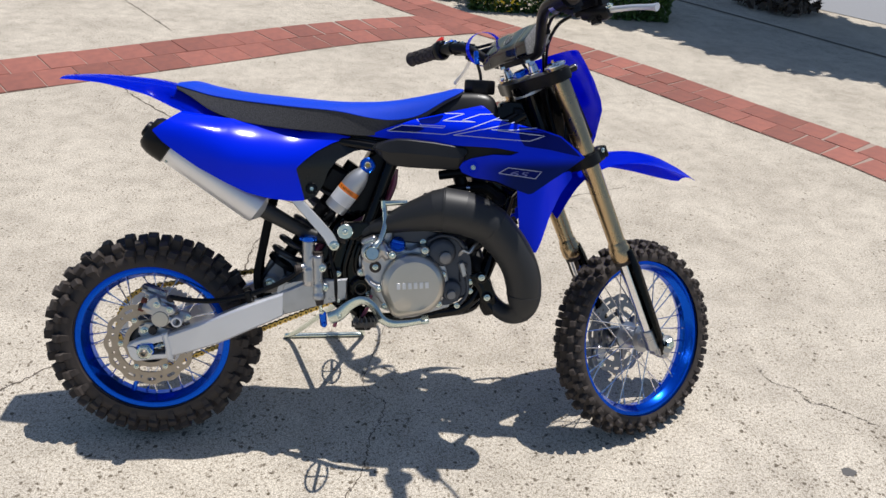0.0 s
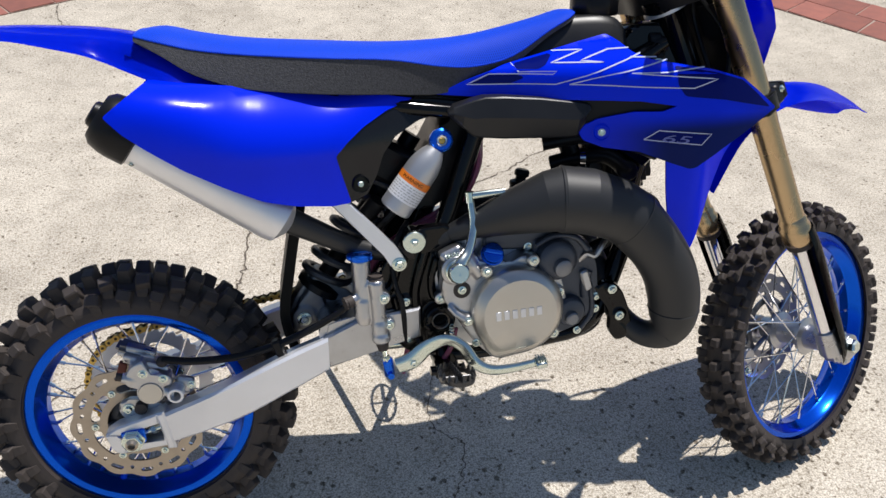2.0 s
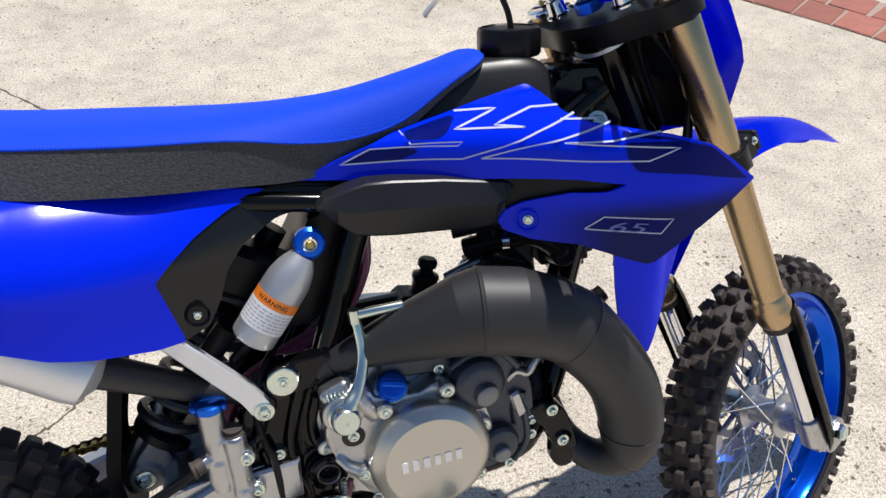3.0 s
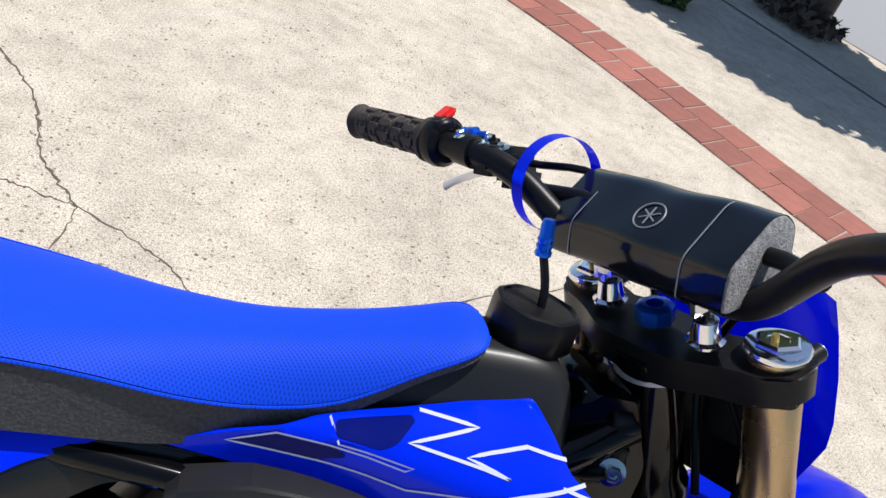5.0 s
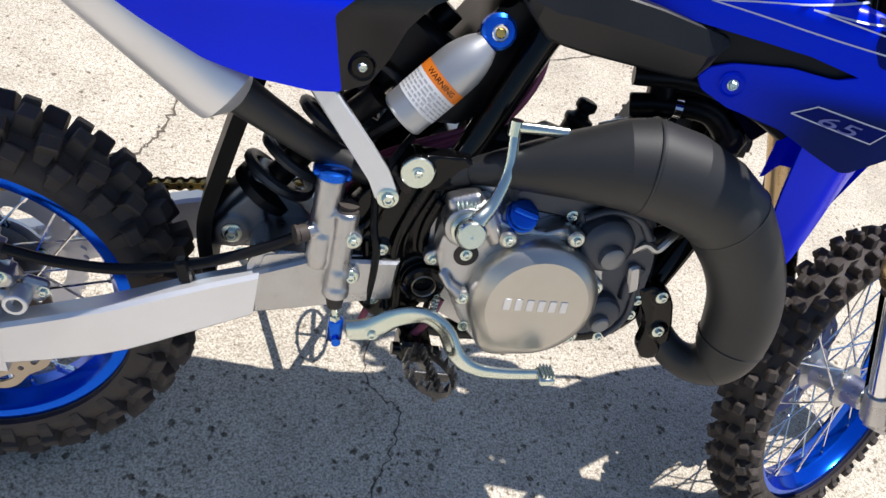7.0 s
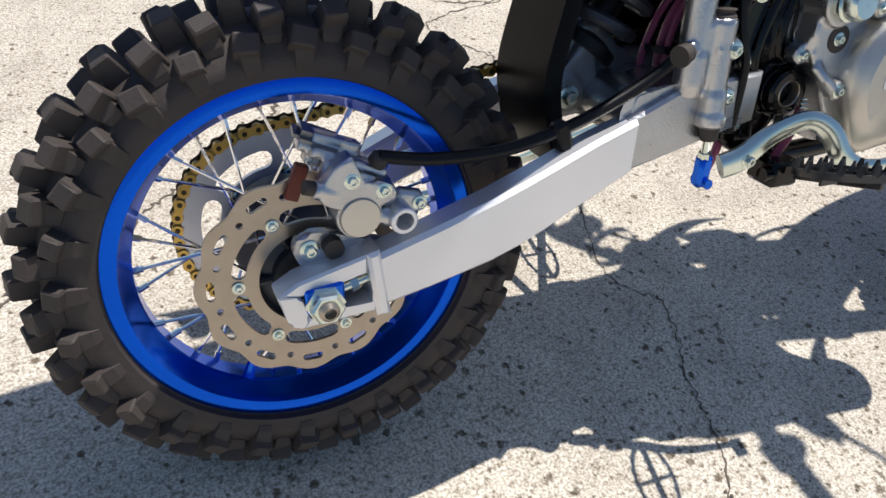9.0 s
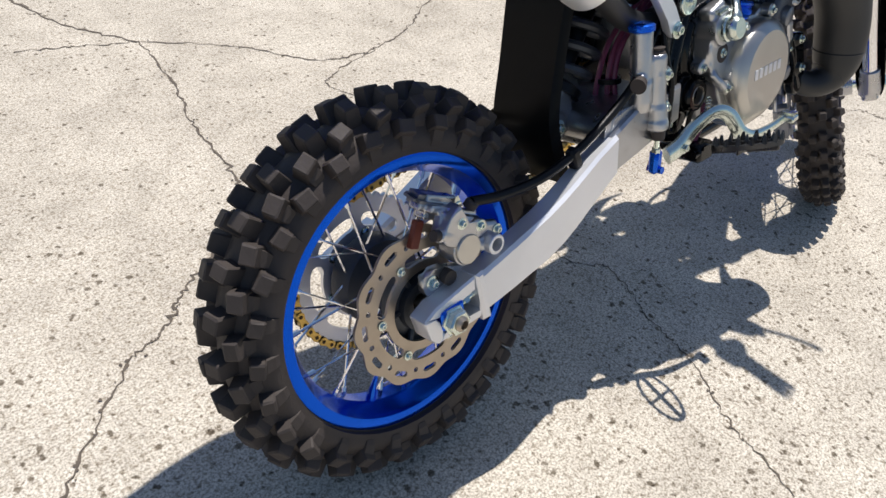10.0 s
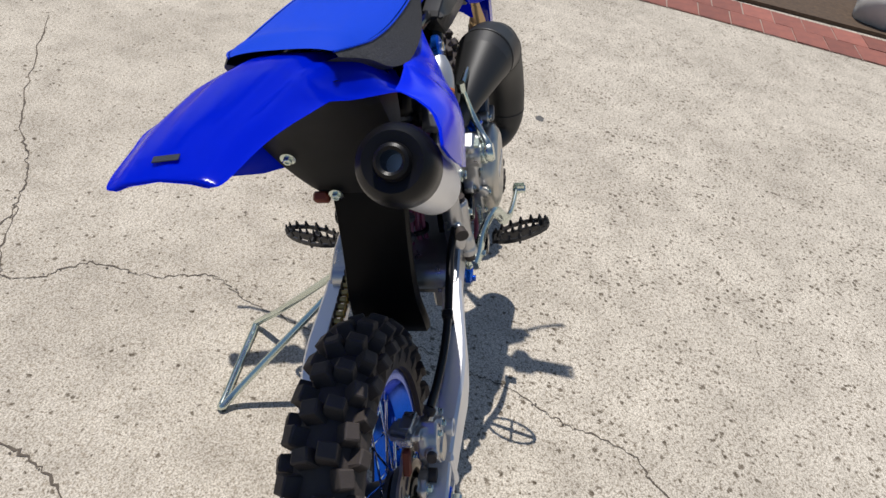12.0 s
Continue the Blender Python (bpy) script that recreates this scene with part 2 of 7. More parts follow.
# ---- mesh tools ----
def part(name, bm, mat, parent=None, label="", m=None, sharp=38):
    bmesh.ops.recalc_face_normals(bm, faces=bm.faces)
    me = bpy.data.meshes.new(name)
    bm.to_mesh(me)
    bm.free()
    me.materials.append(mat)
    me.polygons.foreach_set("use_smooth", [True] * len(me.polygons))
    me.set_sharp_from_angle(angle=radians(sharp))
    ob = new(name, me)
    ob.parent = parent
    if m is not None:
        ob.matrix_basis = m
    if label:
        ob["label"] = label
    return ob


def B():
    return bmesh.new()


def curve(pts, n=6):
    """Points along a smooth line through pts (tuples of any length)."""
    p = [np.array(q, float) for q in pts]
    p = [2 * p[0] - p[1], *p, 2 * p[-1] - p[-2]]
    out = []
    for i in range(1, len(p) - 2):
        a, b, c, d = p[i - 1:i + 3]
        for k in range(n):
            t = k / n
            out.append(0.5 * (2 * b + (c - a) * t + (2 * a - 5 * b + 4 * c - d) * t * t + (3 * b - a - 3 * c + d) * t ** 3))
    out.append(p[-2])
    return out


def bridge(bm, rings, closed=True, caps=True):
    vs = [[bm.verts.new(tuple(v)) for v in r] for r in rings]
    n = len(vs[0])
    for a, b in zip(vs, vs[1:]):
        for i in range(n if closed else n - 1):
            j = (i + 1) % n
            bm.faces.new((a[i], a[j], b[j], b[i]))
    if caps and closed:
        bm.faces.new(vs[0][::-1])
        bm.faces.new(vs[-1])
    return vs


def tube(bm, pts, r=0.01, seg=12, flat=1.0, side=(0, 1, 0), caps=True):
    """A bar along pts; pts may carry their own radius as a fourth number. flat: width across `side` against the other way."""
    P = [Vector(tuple(p[:3])) for p in pts]
    R = [float(p[3]) if len(p) > 3 else r for p in pts]
    rings = []
    ref = Vector(side)
    for i, p in enumerate(P):
        d = (P[min(i + 1, len(P) - 1)] - P[max(i - 1, 0)]).normalized()
        u = ref - d * ref.dot(d)
        if u.length < 1e-3:
            u = d.orthogonal()
        u.normalize()
        w = d.cross(u)
        ref = u
        rings.append([p + R[i] * (math.cos(2 * math.pi * k / seg) * u * flat + math.sin(2 * math.pi * k / seg) * w) for k in range(seg)])
    bridge(bm, rings, caps=caps)
    return bm


def rod(bm, a, b, r, r2=None, seg=14):
    return tube(bm, [(*a, r), (*b, r if r2 is None else r2)], seg=seg)


def lathe(bm, prof, o=(0, 0, 0), axis=(0, 1, 0), seg=40, loop=False):
    """Turns (radius, height) points round an axis through o."""
    q = Vector(axis).normalized().to_track_quat("Z", "Y")
    o = Vector(o)
    rings = []
    for r, h in prof:
        rings.append([o + q @ Vector((max(r, 1e-5) * math.cos(2 * math.pi * k / seg), max(r, 1e-5) * math.sin(2 * math.pi * k / seg), h)) for k in range(seg)])
    if loop:
        rings.append(rings[0])
    bridge(bm, rings, caps=not loop)
    bmesh.ops.remove_doubles(bm, verts=bm.verts, dist=2e-5)
    return bm


def block(bm, c, s, m=None, bevel=0.002, top=1.0, seg=1):
    """A box with softened edges; top: how far it narrows towards +z."""
    vs = []
    for x, y, z in ((-1, -1, -1), (1, -1, -1), (1, 1, -1), (-1, 1, -1), (-1, -1, 1), (1, -1, 1), (1, 1, 1), (-1, 1, 1)):
        k = top if z > 0 else 1
        v = Vector((x * s[0] / 2 * k, y * s[1] / 2 * k, z * s[2] / 2))
        if m is not None:
            v = m @ v
        vs.append(bm.verts.new(v + Vector(c)))
    fs = [bm.faces.new([vs[i] for i in f]) for f in ((0, 3, 2, 1), (4, 5, 6, 7), (0, 1, 5, 4), (1, 2, 6, 5), (2, 3, 7, 6), (3, 0, 4, 7))]
    if bevel:
        es = list({e for f in fs for e in f.edges})
        bmesh.ops.bevel(bm, geom=es, offset=bevel, segments=seg, affect="EDGES", clamp_overlap=True)
    return bm


def turn(rx=0, ry=0, rz=0):
    return Euler([radians(a) for a in (rx, ry, rz)]).to_matrix()


def rounded(pts, r, n=3):
    """A closed outline with its corners rounded to about r."""
    out = []
    k = len(pts)
    for i in range(k):
        a, b, c = Vector(pts[i - 1]), Vector(pts[i]), Vector(pts[(i + 1) % k])
        d1, d2 = (a - b), (c - b)
        q = min(r, d1.length * 0.45, d2.length * 0.45)
        p1, p2 = b + d1.normalized() * q, b + d2.normalized() * q
        for j in range(n + 1):
            t = j / n
            out.append(tuple((1 - t) ** 2 * p1 + 2 * t * (1 - t) * b + t * t * p2))
    return out


def prism(bm, outline, y0, y1, bevel=0.0015, r=0.0):
    """An outline in (x, z), thick from y0 to y1, with softened rims."""
    o = rounded(outline, r) if r else outline
    lo = [bm.verts.new((x, y0, z)) for x, z in o]
    hi = [bm.verts.new((x, y1, z)) for x, z in o]
    n = len(o)
    f1, f2 = bm.faces.new(lo), bm.faces.new(hi[::-1])
    for i in range(n):
        bm.faces.new((lo[i], lo[(i + 1) % n], hi[(i + 1) % n], hi[i]))
    if bevel:
        bmesh.ops.bevel(bm, geom=list({*f1.edges, *f2.edges}), offset=bevel, segments=1, affect="EDGES", clamp_overlap=True)
    return bm


def skin(outline, depth, th, cell=0.012, r=0.0, flip=False):
    """A curved sheet: an outline in (x, z), laid on y = depth(x, z), th thick inwards."""
    bm = bmesh.new()
    o = rounded(outline, r) if r else outline
    bm.faces.new([bm.verts.new((x, 0, z)) for x, z in o])
    for ax in (0, 2):
        lo, hi = min(v.co[ax] for v in bm.verts), max(v.co[ax] for v in bm.verts)
        k = max(1, int((hi - lo) / cell))
        no = (1, 0, 0) if ax == 0 else (0, 0, 1)
        for i in range(1, k):
            co = [0, 0, 0]
            co[ax] = lo + (hi - lo) * i / k + 1e-5
            bmesh.ops.bisect_plane(bm, geom=[*bm.verts, *bm.edges, *bm.faces], plane_co=co, plane_no=no, dist=1e-6)
    front = list(bm.faces)
    back = bmesh.ops.duplicate(bm, geom=[*bm.verts, *bm.edges, *bm.faces])
    vm = back["vert_map"]
    pairs = {}
    for v in {v for f in front for v in f.verts}:
        pairs[v] = vm[v]
    edge = [e for f in front for e in f.edges if len(e.link_faces) == 1]
    for v, w in pairs.items():
        y = depth(v.co.x, v.co.z)
        v.co.y = y
        w.co.y = y + th
    for e in edge:
        a, b = e.verts
        bm.faces.new((a, b, pairs[b], pairs[a]))
    if flip:
        for v in bm.verts:
            v.co.y = -v.co.y
    return bm


def ramp01(a, b, x):
    u = min(1.0, max(0.0, (x - a) / (b - a)))
    return u * u * (3 - 2 * u)


def fused(name, bm, mat, parent=None, label="", voxel=0.0016, smooth=5, m=None):
    """Melts the solids of bm into one casting with filleted joints."""
    bmesh.ops.recalc_face_normals(bm, faces=bm.faces)
    me = bpy.data.meshes.new(name)
    bm.to_mesh(me)
    bm.free()
    raw = new(name, me)
    a = raw.modifiers.new("melt", "REMESH")
    a.mode, a.voxel_size = "VOXEL", voxel
    b = raw.modifiers.new("soften", "SMOOTH")
    b.factor, b.iterations = 0.5, smooth
    done = bpy.data.meshes.new_from_object(raw.evaluated_get(bpy.context.evaluated_depsgraph_get()))
    bpy.data.objects.remove(raw)
    bpy.data.meshes.remove(me)
    done.name = name
    done.materials.clear()
    done.materials.append(mat)
    done.polygons.foreach_set("use_smooth", [True] * len(done.polygons))
    ob = new(name, done)
    ob.parent = parent
    if m is not None:
        ob.matrix_basis = m
    if label:
        ob["label"] = label
    return ob


def plate(outer, holes, y, th):
    """A flat plate across y: an outline with holes, both lists of (x, z) loops."""
    bm = bmesh.new()
    edges = []
    for lp in (outer, *holes):
        vs = [bm.verts.new((x, y, z)) for x, z in lp]
        edges += [bm.edges.new((vs[i], vs[(i + 1) % len(vs)])) for i in range(len(vs))]
    bmesh.ops.triangle_fill(bm, use_beauty=True, use_dissolve=False, edges=edges, normal=(0, 1, 0))
    g = bmesh.ops.extrude_face_region(bm, geom=list(bm.faces))
    for v in g["geom"]:
        if isinstance(v, bmesh.types.BMVert):
            v.co.y += th
    return bm


def circle(c, r, n=14, a0=0.0):
    return [(c[0] + r * math.cos(a0 + 2 * math.pi * k / n), c[1] + r * math.sin(a0 + 2 * math.pi * k / n)) for k in range(n)]


def slot(r, a, half, w, n=6):
    """A rounded slot along an arc: radius, middle angle, half its angle, half its width."""
    out = []
    for k in range(n + 1):
        t = a - half + 2 * half * k / n
        out.append(((r + w) * math.cos(t), (r + w) * math.sin(t)))
    for k in range(1, 5):
        t = math.pi * k / 5
        e = a + half
        q = w * math.sin(t) / r
        out.append(((r + w * math.cos(t)) * math.cos(e + q), (r + w * math.cos(t)) * math.sin(e + q)))
    for k in range(n + 1):
        t = a + half - 2 * half * k / n
        out.append(((r - w) * math.cos(t), (r - w) * math.sin(t)))
    for k in range(1, 5):
        t = math.pi * k / 5
        e = a - half
        q = w * math.sin(t) / r
        out.append(((r - w * math.cos(t)) * math.cos(e - q), (r - w * math.cos(t)) * math.sin(e - q)))
    return out


def bolt(parent, p, d, r=0.0065, m=None, mat=None, washer=1.6, h=None):
    """A flanged hex screw at p, its head towards d."""
    bm = B()
    r *= 0.8
    h = h or r * 0.9
    lathe(bm, [(0, 0), (r * washer, 0), (r * washer, r * 0.25), (r * 1.15, r * 0.35), (0, r * 0.35)], p, d, 18)
    q = Vector(d).normalized().to_track_quat("Z", "Y")
    rings = []
    for k, z in ((1.0, r * 0.3), (1.0, r * 0.3 + h * 0.8), (0.82, r * 0.3 + h), (0.5, r * 0.3 + h), (0.42, r * 0.3 + h * 0.65)):
        rings.append([Vector(p) + q @ Vector((r * k * math.cos(i * math.pi / 3), r * k * math.sin(i * math.pi / 3), z)) for i in range(6)])
    bridge(bm, rings)
    return part("bolt", bm, mat or ZINC, parent, m=m, sharp=25)

# ---- ground ----
def flat(name, pts, z, mat, label, category, th=0.0):
    bm = B()
    f = bm.faces.new([bm.verts.new((x, y, z)) for x, y in pts])
    if th:
        g = bmesh.ops.extrude_face_region(bm, geom=[f])
        for v in g["geom"]:
            if isinstance(v, bmesh.types.BMVert):
                v.co.z -= th
    return tagged(part(name, bm, mat), label, category, kind="structure")


ground = flat("ground", [(-400, -400), (400, -400), (400, 400), (-400, 400)], 0.0, CONCRETE, "sunlit sandy concrete driveway with pits and hairline cracks", "driveway")


def crack(pts, w=0.004, seed=1):
    """A jagged hairline crack filled with dirt."""
    rnd = random.Random(seed)
    bm = B()
    line = curve([(*p, 0) for p in pts], 14)
    line = [Vector((p[0] + rnd.gauss(0, 0.0026), p[1] + rnd.gauss(0, 0.0026), 0.0012)) for p in line]
    a, b = [], []
    for i, p in enumerate(line):
        d = (line[min(i + 1, len(line) - 1)] - line[max(0, i - 1)]).normalized()
        n = Vector((-d.y, d.x, 0))
        k = w * rnd.choice((0.25, 0.32, 0.42, 0.6, 0.85)) * 0.5
        a.append(p + n * k)
        b.append(p - n * k)
    bridge(bm, [a, b], closed=False, caps=False)
    # crumbled edges
    for p in line:
        if rnd.random() < 0.3:
            c = p + Vector((rnd.gauss(0, w * 0.9), rnd.gauss(0, w * 0.9), 0.0002 + rnd.uniform(0, 0.0004)))
            r = rnd.uniform(0.001, 0.003)
            bm.faces.new([bm.verts.new(c + Vector((math.cos(t) * r * rnd.uniform(0.6, 1.3), math.sin(t) * r * rnd.uniform(0.6, 1.3), 0))) for t in (0, 1.05, 2.1, 3.14, 4.2, 5.2)])
    return part("crack", bm, CRACK, ground)


crack([(-0.96, 3.73), (-0.75, 3.4), (-0.56, 3.1)], 0.012, 1)
crack([(-0.62, 2.3), (-0.57, 2.1), (-0.42, 1.91), (-0.12, 1.57), (0.0, 1.40), (0.07, 1.21), (0.18, 1.07)], 0.010, 2)
crack([(0.18, 1.07), (0.16, 0.86), (0.12, 0.71), (0.11, 0.55), (0.07, 0.45), (-0.01, 0.38), (-0.10, 0.32), (-0.15, 0.27), (-0.22, 0.23), (-0.31, 0.14), (-0.38, 0.07), (-0.5, -0.02)], 0.007, 3)
crack([(0.18, 1.07), (0.36, 0.97), (0.49, 0.84), (0.65, 0.84), (0.80, 0.90), (1.0, 1.03), (1.52, 1.25)], 0.006, 4)
crack([(0.65, 0.84), (0.46, 0.76), (0.46, 0.69), (0.53, 0.62), (0.53, 0.5), (0.57, 0.40), (0.52, 0.30), (0.46, 0.08), (0.51, 0.0), (0.47, -0.11), (0.45, -0.21), (0.40, -0.305), (0.365, -0.425), (0.29, -0.49), (0.2, -0.62)], 0.0045, 5)
crack([(-0.06, 1.12), (0.05, 1.1), (0.18, 1.07)], 0.005, 6)
crack([(1.549, 0.143), (1.558, 0.079), (1.613, 0.045), (1.625, -0.004), (1.671, -0.021), (1.72, -0.058), (1.772, -0.099)], 0.003, 7)
# one dark spot of old oil on the slab
rnd = random.Random(12)
bm = B()
bm.faces.new([bm.verts.new((1.592 + 0.022 * rnd.uniform(0.7, 1.15) * math.cos(k * 0.349), -0.244 + 0.014 * rnd.uniform(0.7, 1.15) * math.sin(k * 0.349), 0.0008)) for k in range(18)])
part("oil_spot", bm, OIL, ground, "small dark oil stain")


# ---- bike: an upright frame of its own, leaning on its stand ----
LEAN = 17.5
bike = new("dirt_bike")
bike.matrix_basis = pose(0, -0.0725, 0.004, -LEAN, 0, 0)
bike.empty_display_size = 0.2
tagged(bike, "blue and black youth motocross bike leaning on its stand", "motorcycle")
# steering: x ahead, y left, z up the steering axis
RAKE, STEER = 25.0, 25.0
FRONT = Matrix.Translation((0.775, -0.004, 0.810)) @ Matrix.Rotation(radians(-RAKE), 4, "Y") @ Matrix.Rotation(radians(STEER), 4, "Z")


# ---- wheels ----
def tyre(name, parent, m, rim_r, rc, b, w, n, rows, label):
    """A carcass with moulded ribs, and each rubber knob a piece of its own."""
    bm = B()
    prof = [(rim_r - 0.004, -w * 0.72), (rim_r + 0.004, -w * 0.8)]
    for k in range(-12, 13):
        a = k / 12 * 1.75
        q = 0.0014 if abs(k) in (9, 10) else 0.0
        prof.append((rc + (b + q) * math.cos(a), (w + q) * math.sin(a)))
    prof += [(rim_r + 0.004, w * 0.8), (rim_r - 0.004, w * 0.72)]
    lathe(bm, prof, axis=(0, 1, 0), seg=96, loop=True)
    # plain raised bars on the sidewall
    for a0 in (0.5, 2.4, 4.4):
        for k in range(7):
            rot = Matrix.Rotation(a0 + k * 0.055, 3, "Y")
            block(bm, rot @ Vector((0, -w * 0.985, rc + b * 0.10)), (0.0055, 0.0022, 0.008), rot, 0.0005)
    body = part(name, bm, RUBBER, parent, label, m, sharp=30)
    rnd = random.Random(3)
    for phi, sl, sc, h, shift, tw, foot in rows:
        for sd in ((1, -1) if phi else (1,)):
            kinds = []
            for v in range(3):
                a = phi * sd
                p = Vector((0, w * math.sin(a), rc + b * math.cos(a)))
                nrm = Vector((0, math.sin(a) * b, math.cos(a) * w)).normalized()
                q = Matrix.Rotation(-math.atan2(nrm.y, nrm.z), 3, "X")
                tz = Matrix.Rotation(radians(tw * sd + rnd.uniform(-3, 3)), 3, "Z")
                k = rnd.uniform(0.94, 1.06)
                kb = B()
                block(kb, p + nrm * (h * 0.5 - 0.003), (sc * k, sl * k, h + 0.006), q @ tz, bevel=0.0016, top=0.80)
                # worn, slightly uneven edges
                for vt in kb.verts:
                    vt.co += Vector((rnd.uniform(-1, 1), rnd.uniform(-1, 1), rnd.uniform(-1, 1))) * 0.0006
                if foot:
                    # the rib that braces the knob against the carcass
                    ring = []
                    for f, hh, ww in ((0.0, h * 0.72, sc * 0.42), (0.35, h * 0.50, sc * 0.40), (0.75, h * 0.24, sc * 0.36), (1.0, 0.0006, sc * 0.30)):
                        ang = sd * (phi + foot * f)
                        o = Vector((0, w * math.sin(ang), rc + b * math.cos(ang)))
                        nn = Vector((0, math.sin(ang) * b, math.cos(ang) * w)).normalized()
                        ring.append([o - nn * 0.003 + Vector((-ww, 0, 0)), o + nn * hh + Vector((-ww * 0.8, 0, 0)), o + nn * hh + Vector((ww * 0.8, 0, 0)), o - nn * 0.003 + Vector((ww, 0, 0))])
                    bridge(kb, ring)
                bmesh.ops.recalc_face_normals(kb, faces=kb.faces)
                me = bpy.data.meshes.new("knob")
                kb.to_mesh(me)
                kb.free()
                me.materials.append(RUBBER)
                kinds.append(me)
            for i in range(n):
                ob = new("knob", kinds[(i * 7 + i // 3) % 3])
                ob.parent = body
                ob.matrix_basis = Matrix.Rotation(2 * math.pi * (i + shift + (0.0 if sd > 0 else 0.12)) / n + rnd.uniform(-0.006, 0.006), 4, "Y")
    return body


def spoked(parent, hub_r, hub_y, rim_r, n, lean):
    for i in range(n):
        s = 1 if i % 2 else -1
        a = 2 * math.pi * i / n
        q = 1 if (i // 2) % 2 else -1
        a0 = a + q * lean
        p0 = Vector((hub_r * math.cos(a0), s * hub_y, hub_r * math.sin(a0)))
        p1 = Vector((rim_r * math.cos(a), s * 0.006, rim_r * math.sin(a)))
        bm = B()
        rod(bm, p0, p1, 0.0014, seg=6)
        d = (p1 - p0).normalized()
        rod(bm, p1 - d * 0.014, p1 + d * 0.002, 0.0028, seg=6)
        part("spoke", bm, CHROME, parent)


def rim(parent, r, w):
    bm = B()
    prof = [(r - 0.002, -w), (r + 0.004, -w + 0.001), (r + 0.003, -w + 0.004), (r - 0.006, -w + 0.006), (r - 0.012, -w * 0.45), (r - 0.013, w * 0.45), (r - 0.006, w - 0.006),
            (r + 0.003, w - 0.004), (r + 0.004, w - 0.001), (r - 0.002, w), (r - 0.009, w - 0.001), (r - 0.012, w - 0.008), (r - 0.019, w * 0.42), (r - 0.021, w * 0.3),
            (r - 0.021, -w * 0.3), (r - 0.019, -w * 0.42), (r - 0.012, -w + 0.008), (r - 0.009, -w + 0.001)]
    lathe(bm, prof, axis=(0, 1, 0), seg=96, loop=True)
    return part("rim", bm, RIM_BLUE, parent, "blue anodised alloy rim", sharp=25)


def wave_disc(name, parent, y, th, r1, mat):
    """A drilled brake disc with a wavy edge, slots and crescent windows."""
    k = r1 / 0.099
    outer = []
    for i in range(216):
        a = 2 * math.pi * i / 216
        wv = (math.cos(12 * a) * 0.5 + 0.5) ** 0.8
        outer.append((r1 * (0.945 + 0.055 * wv) * math.cos(a), r1 * (0.945 + 0.055 * wv) * math.sin(a)))
    holes = [circle((0, 0), 0.045 * k, 60)]
    for i in range(12):
        a = 2 * math.pi * i / 12
        holes.append(slot(0.0855 * k, a, 0.072, 0.0034))
        a += math.pi / 12
        holes.append(circle((0.0815 * k * math.cos(a), 0.0815 * k * math.sin(a)), 0.0031))
    for i in range(6):
        holes.append(slot(0.0625 * k, math.pi / 6 + i * math.pi / 3, 0.30, 0.0062, 12))
    return part(name, plate(outer, holes, y, th), mat, parent, sharp=30)


def toothed(name, parent, y, th, r, teeth, mat):
    """A sprocket with rounded teeth and six windows."""
    outer = []
    for i in range(teeth * 6):
        a = 2 * math.pi * i / (teeth * 6)
        outer.append(((r - 0.0052 + 0.0052 * (0.5 + 0.5 * math.cos(teeth * a)) ** 0.7) * math.cos(a), (r - 0.0052 + 0.0052 * (0.5 + 0.5 * math.cos(teeth * a)) ** 0.7) * math.sin(a)))
    holes = [circle((0, 0), 0.036, 48)]
    for i in range(6):
        holes.append(slot(0.064, i * math.pi / 3, 0.32, 0.0085, 12))
    return part(name, plate(outer, holes, y, th), mat, parent, "bare aluminium rear sprocket", sharp=30)


RC = (0.0, 0.0, 0.226)
bm = B()
lathe(bm, [(0.012, -0.052), (0.024, -0.052), (0.026, -0.034), (0.036, -0.031), (0.037, -0.026), (0.027, -0.02), (0.022, 0.0), (0.030, 0.008), (0.050, 0.014), (0.052, 0.020), (0.052, 0.044), (0.046, 0.050), (0.02, 0.050), (0.012, 0.05)], axis=(0, 1, 0), seg=40, loop=True)
rear = part("rear_wheel", bm, GREY_CAST, bike, "spoked rear wheel with a dark grey hub", m=Matrix.Translation(RC))
tyre("rear_tyre", bike, Matrix.Translation(RC), 0.158, 0.169, 0.039, 0.039, 28,
     [(0.24, 0.024, 0.021, 0.019, 0.0, 4, 0.0), (0.64, 0.021, 0.025, 0.0175, 0.5, -8, 0.42), (1.05, 0.019, 0.022, 0.0135, 0.0, 10, 0.55)], "black knobbly rear tyre with worn edges")
rim(rear, 0.156, 0.032)
spoked(rear, 0.038, 0.026, 0.140, 32, 0.75)
wave_disc("brake_disc", rear, -0.058, 0.0035, 0.0935, STEEL)
bm = B()
lathe(bm, [(0.022, -0.058), (0.030, -0.058), (0.031, -0.050), (0.040, -0.048), (0.046, -0.0575), (0.049, -0.0575), (0.049, -0.052), (0.043, -0.036), (0.022, -0.034)], axis=(0, 1, 0), seg=48, loop=True)
part("disc_carrier", bm, GREY_CAST, rear)
for k in range(6):
    bm = B()
    a = k * math.pi / 3
    tube(bm, [(0.030 * math.cos(a), -0.050, 0.030 * math.sin(a)), (0.045 * math.cos(a), -0.054, 0.045 * math.sin(a))], 0.0035, 8)
    part("carrier_rib", bm, GREY_CAST, rear)
for k in range(6):
    a = k * math.pi / 3
    bolt(rear, (0.059 * math.cos(a), -0.0585, 0.059 * math.sin(a)), (0, -1, 0), 0.0042)
toothed("sprocket", rear, 0.054, 0.005, 0.0955, 46, ALU)
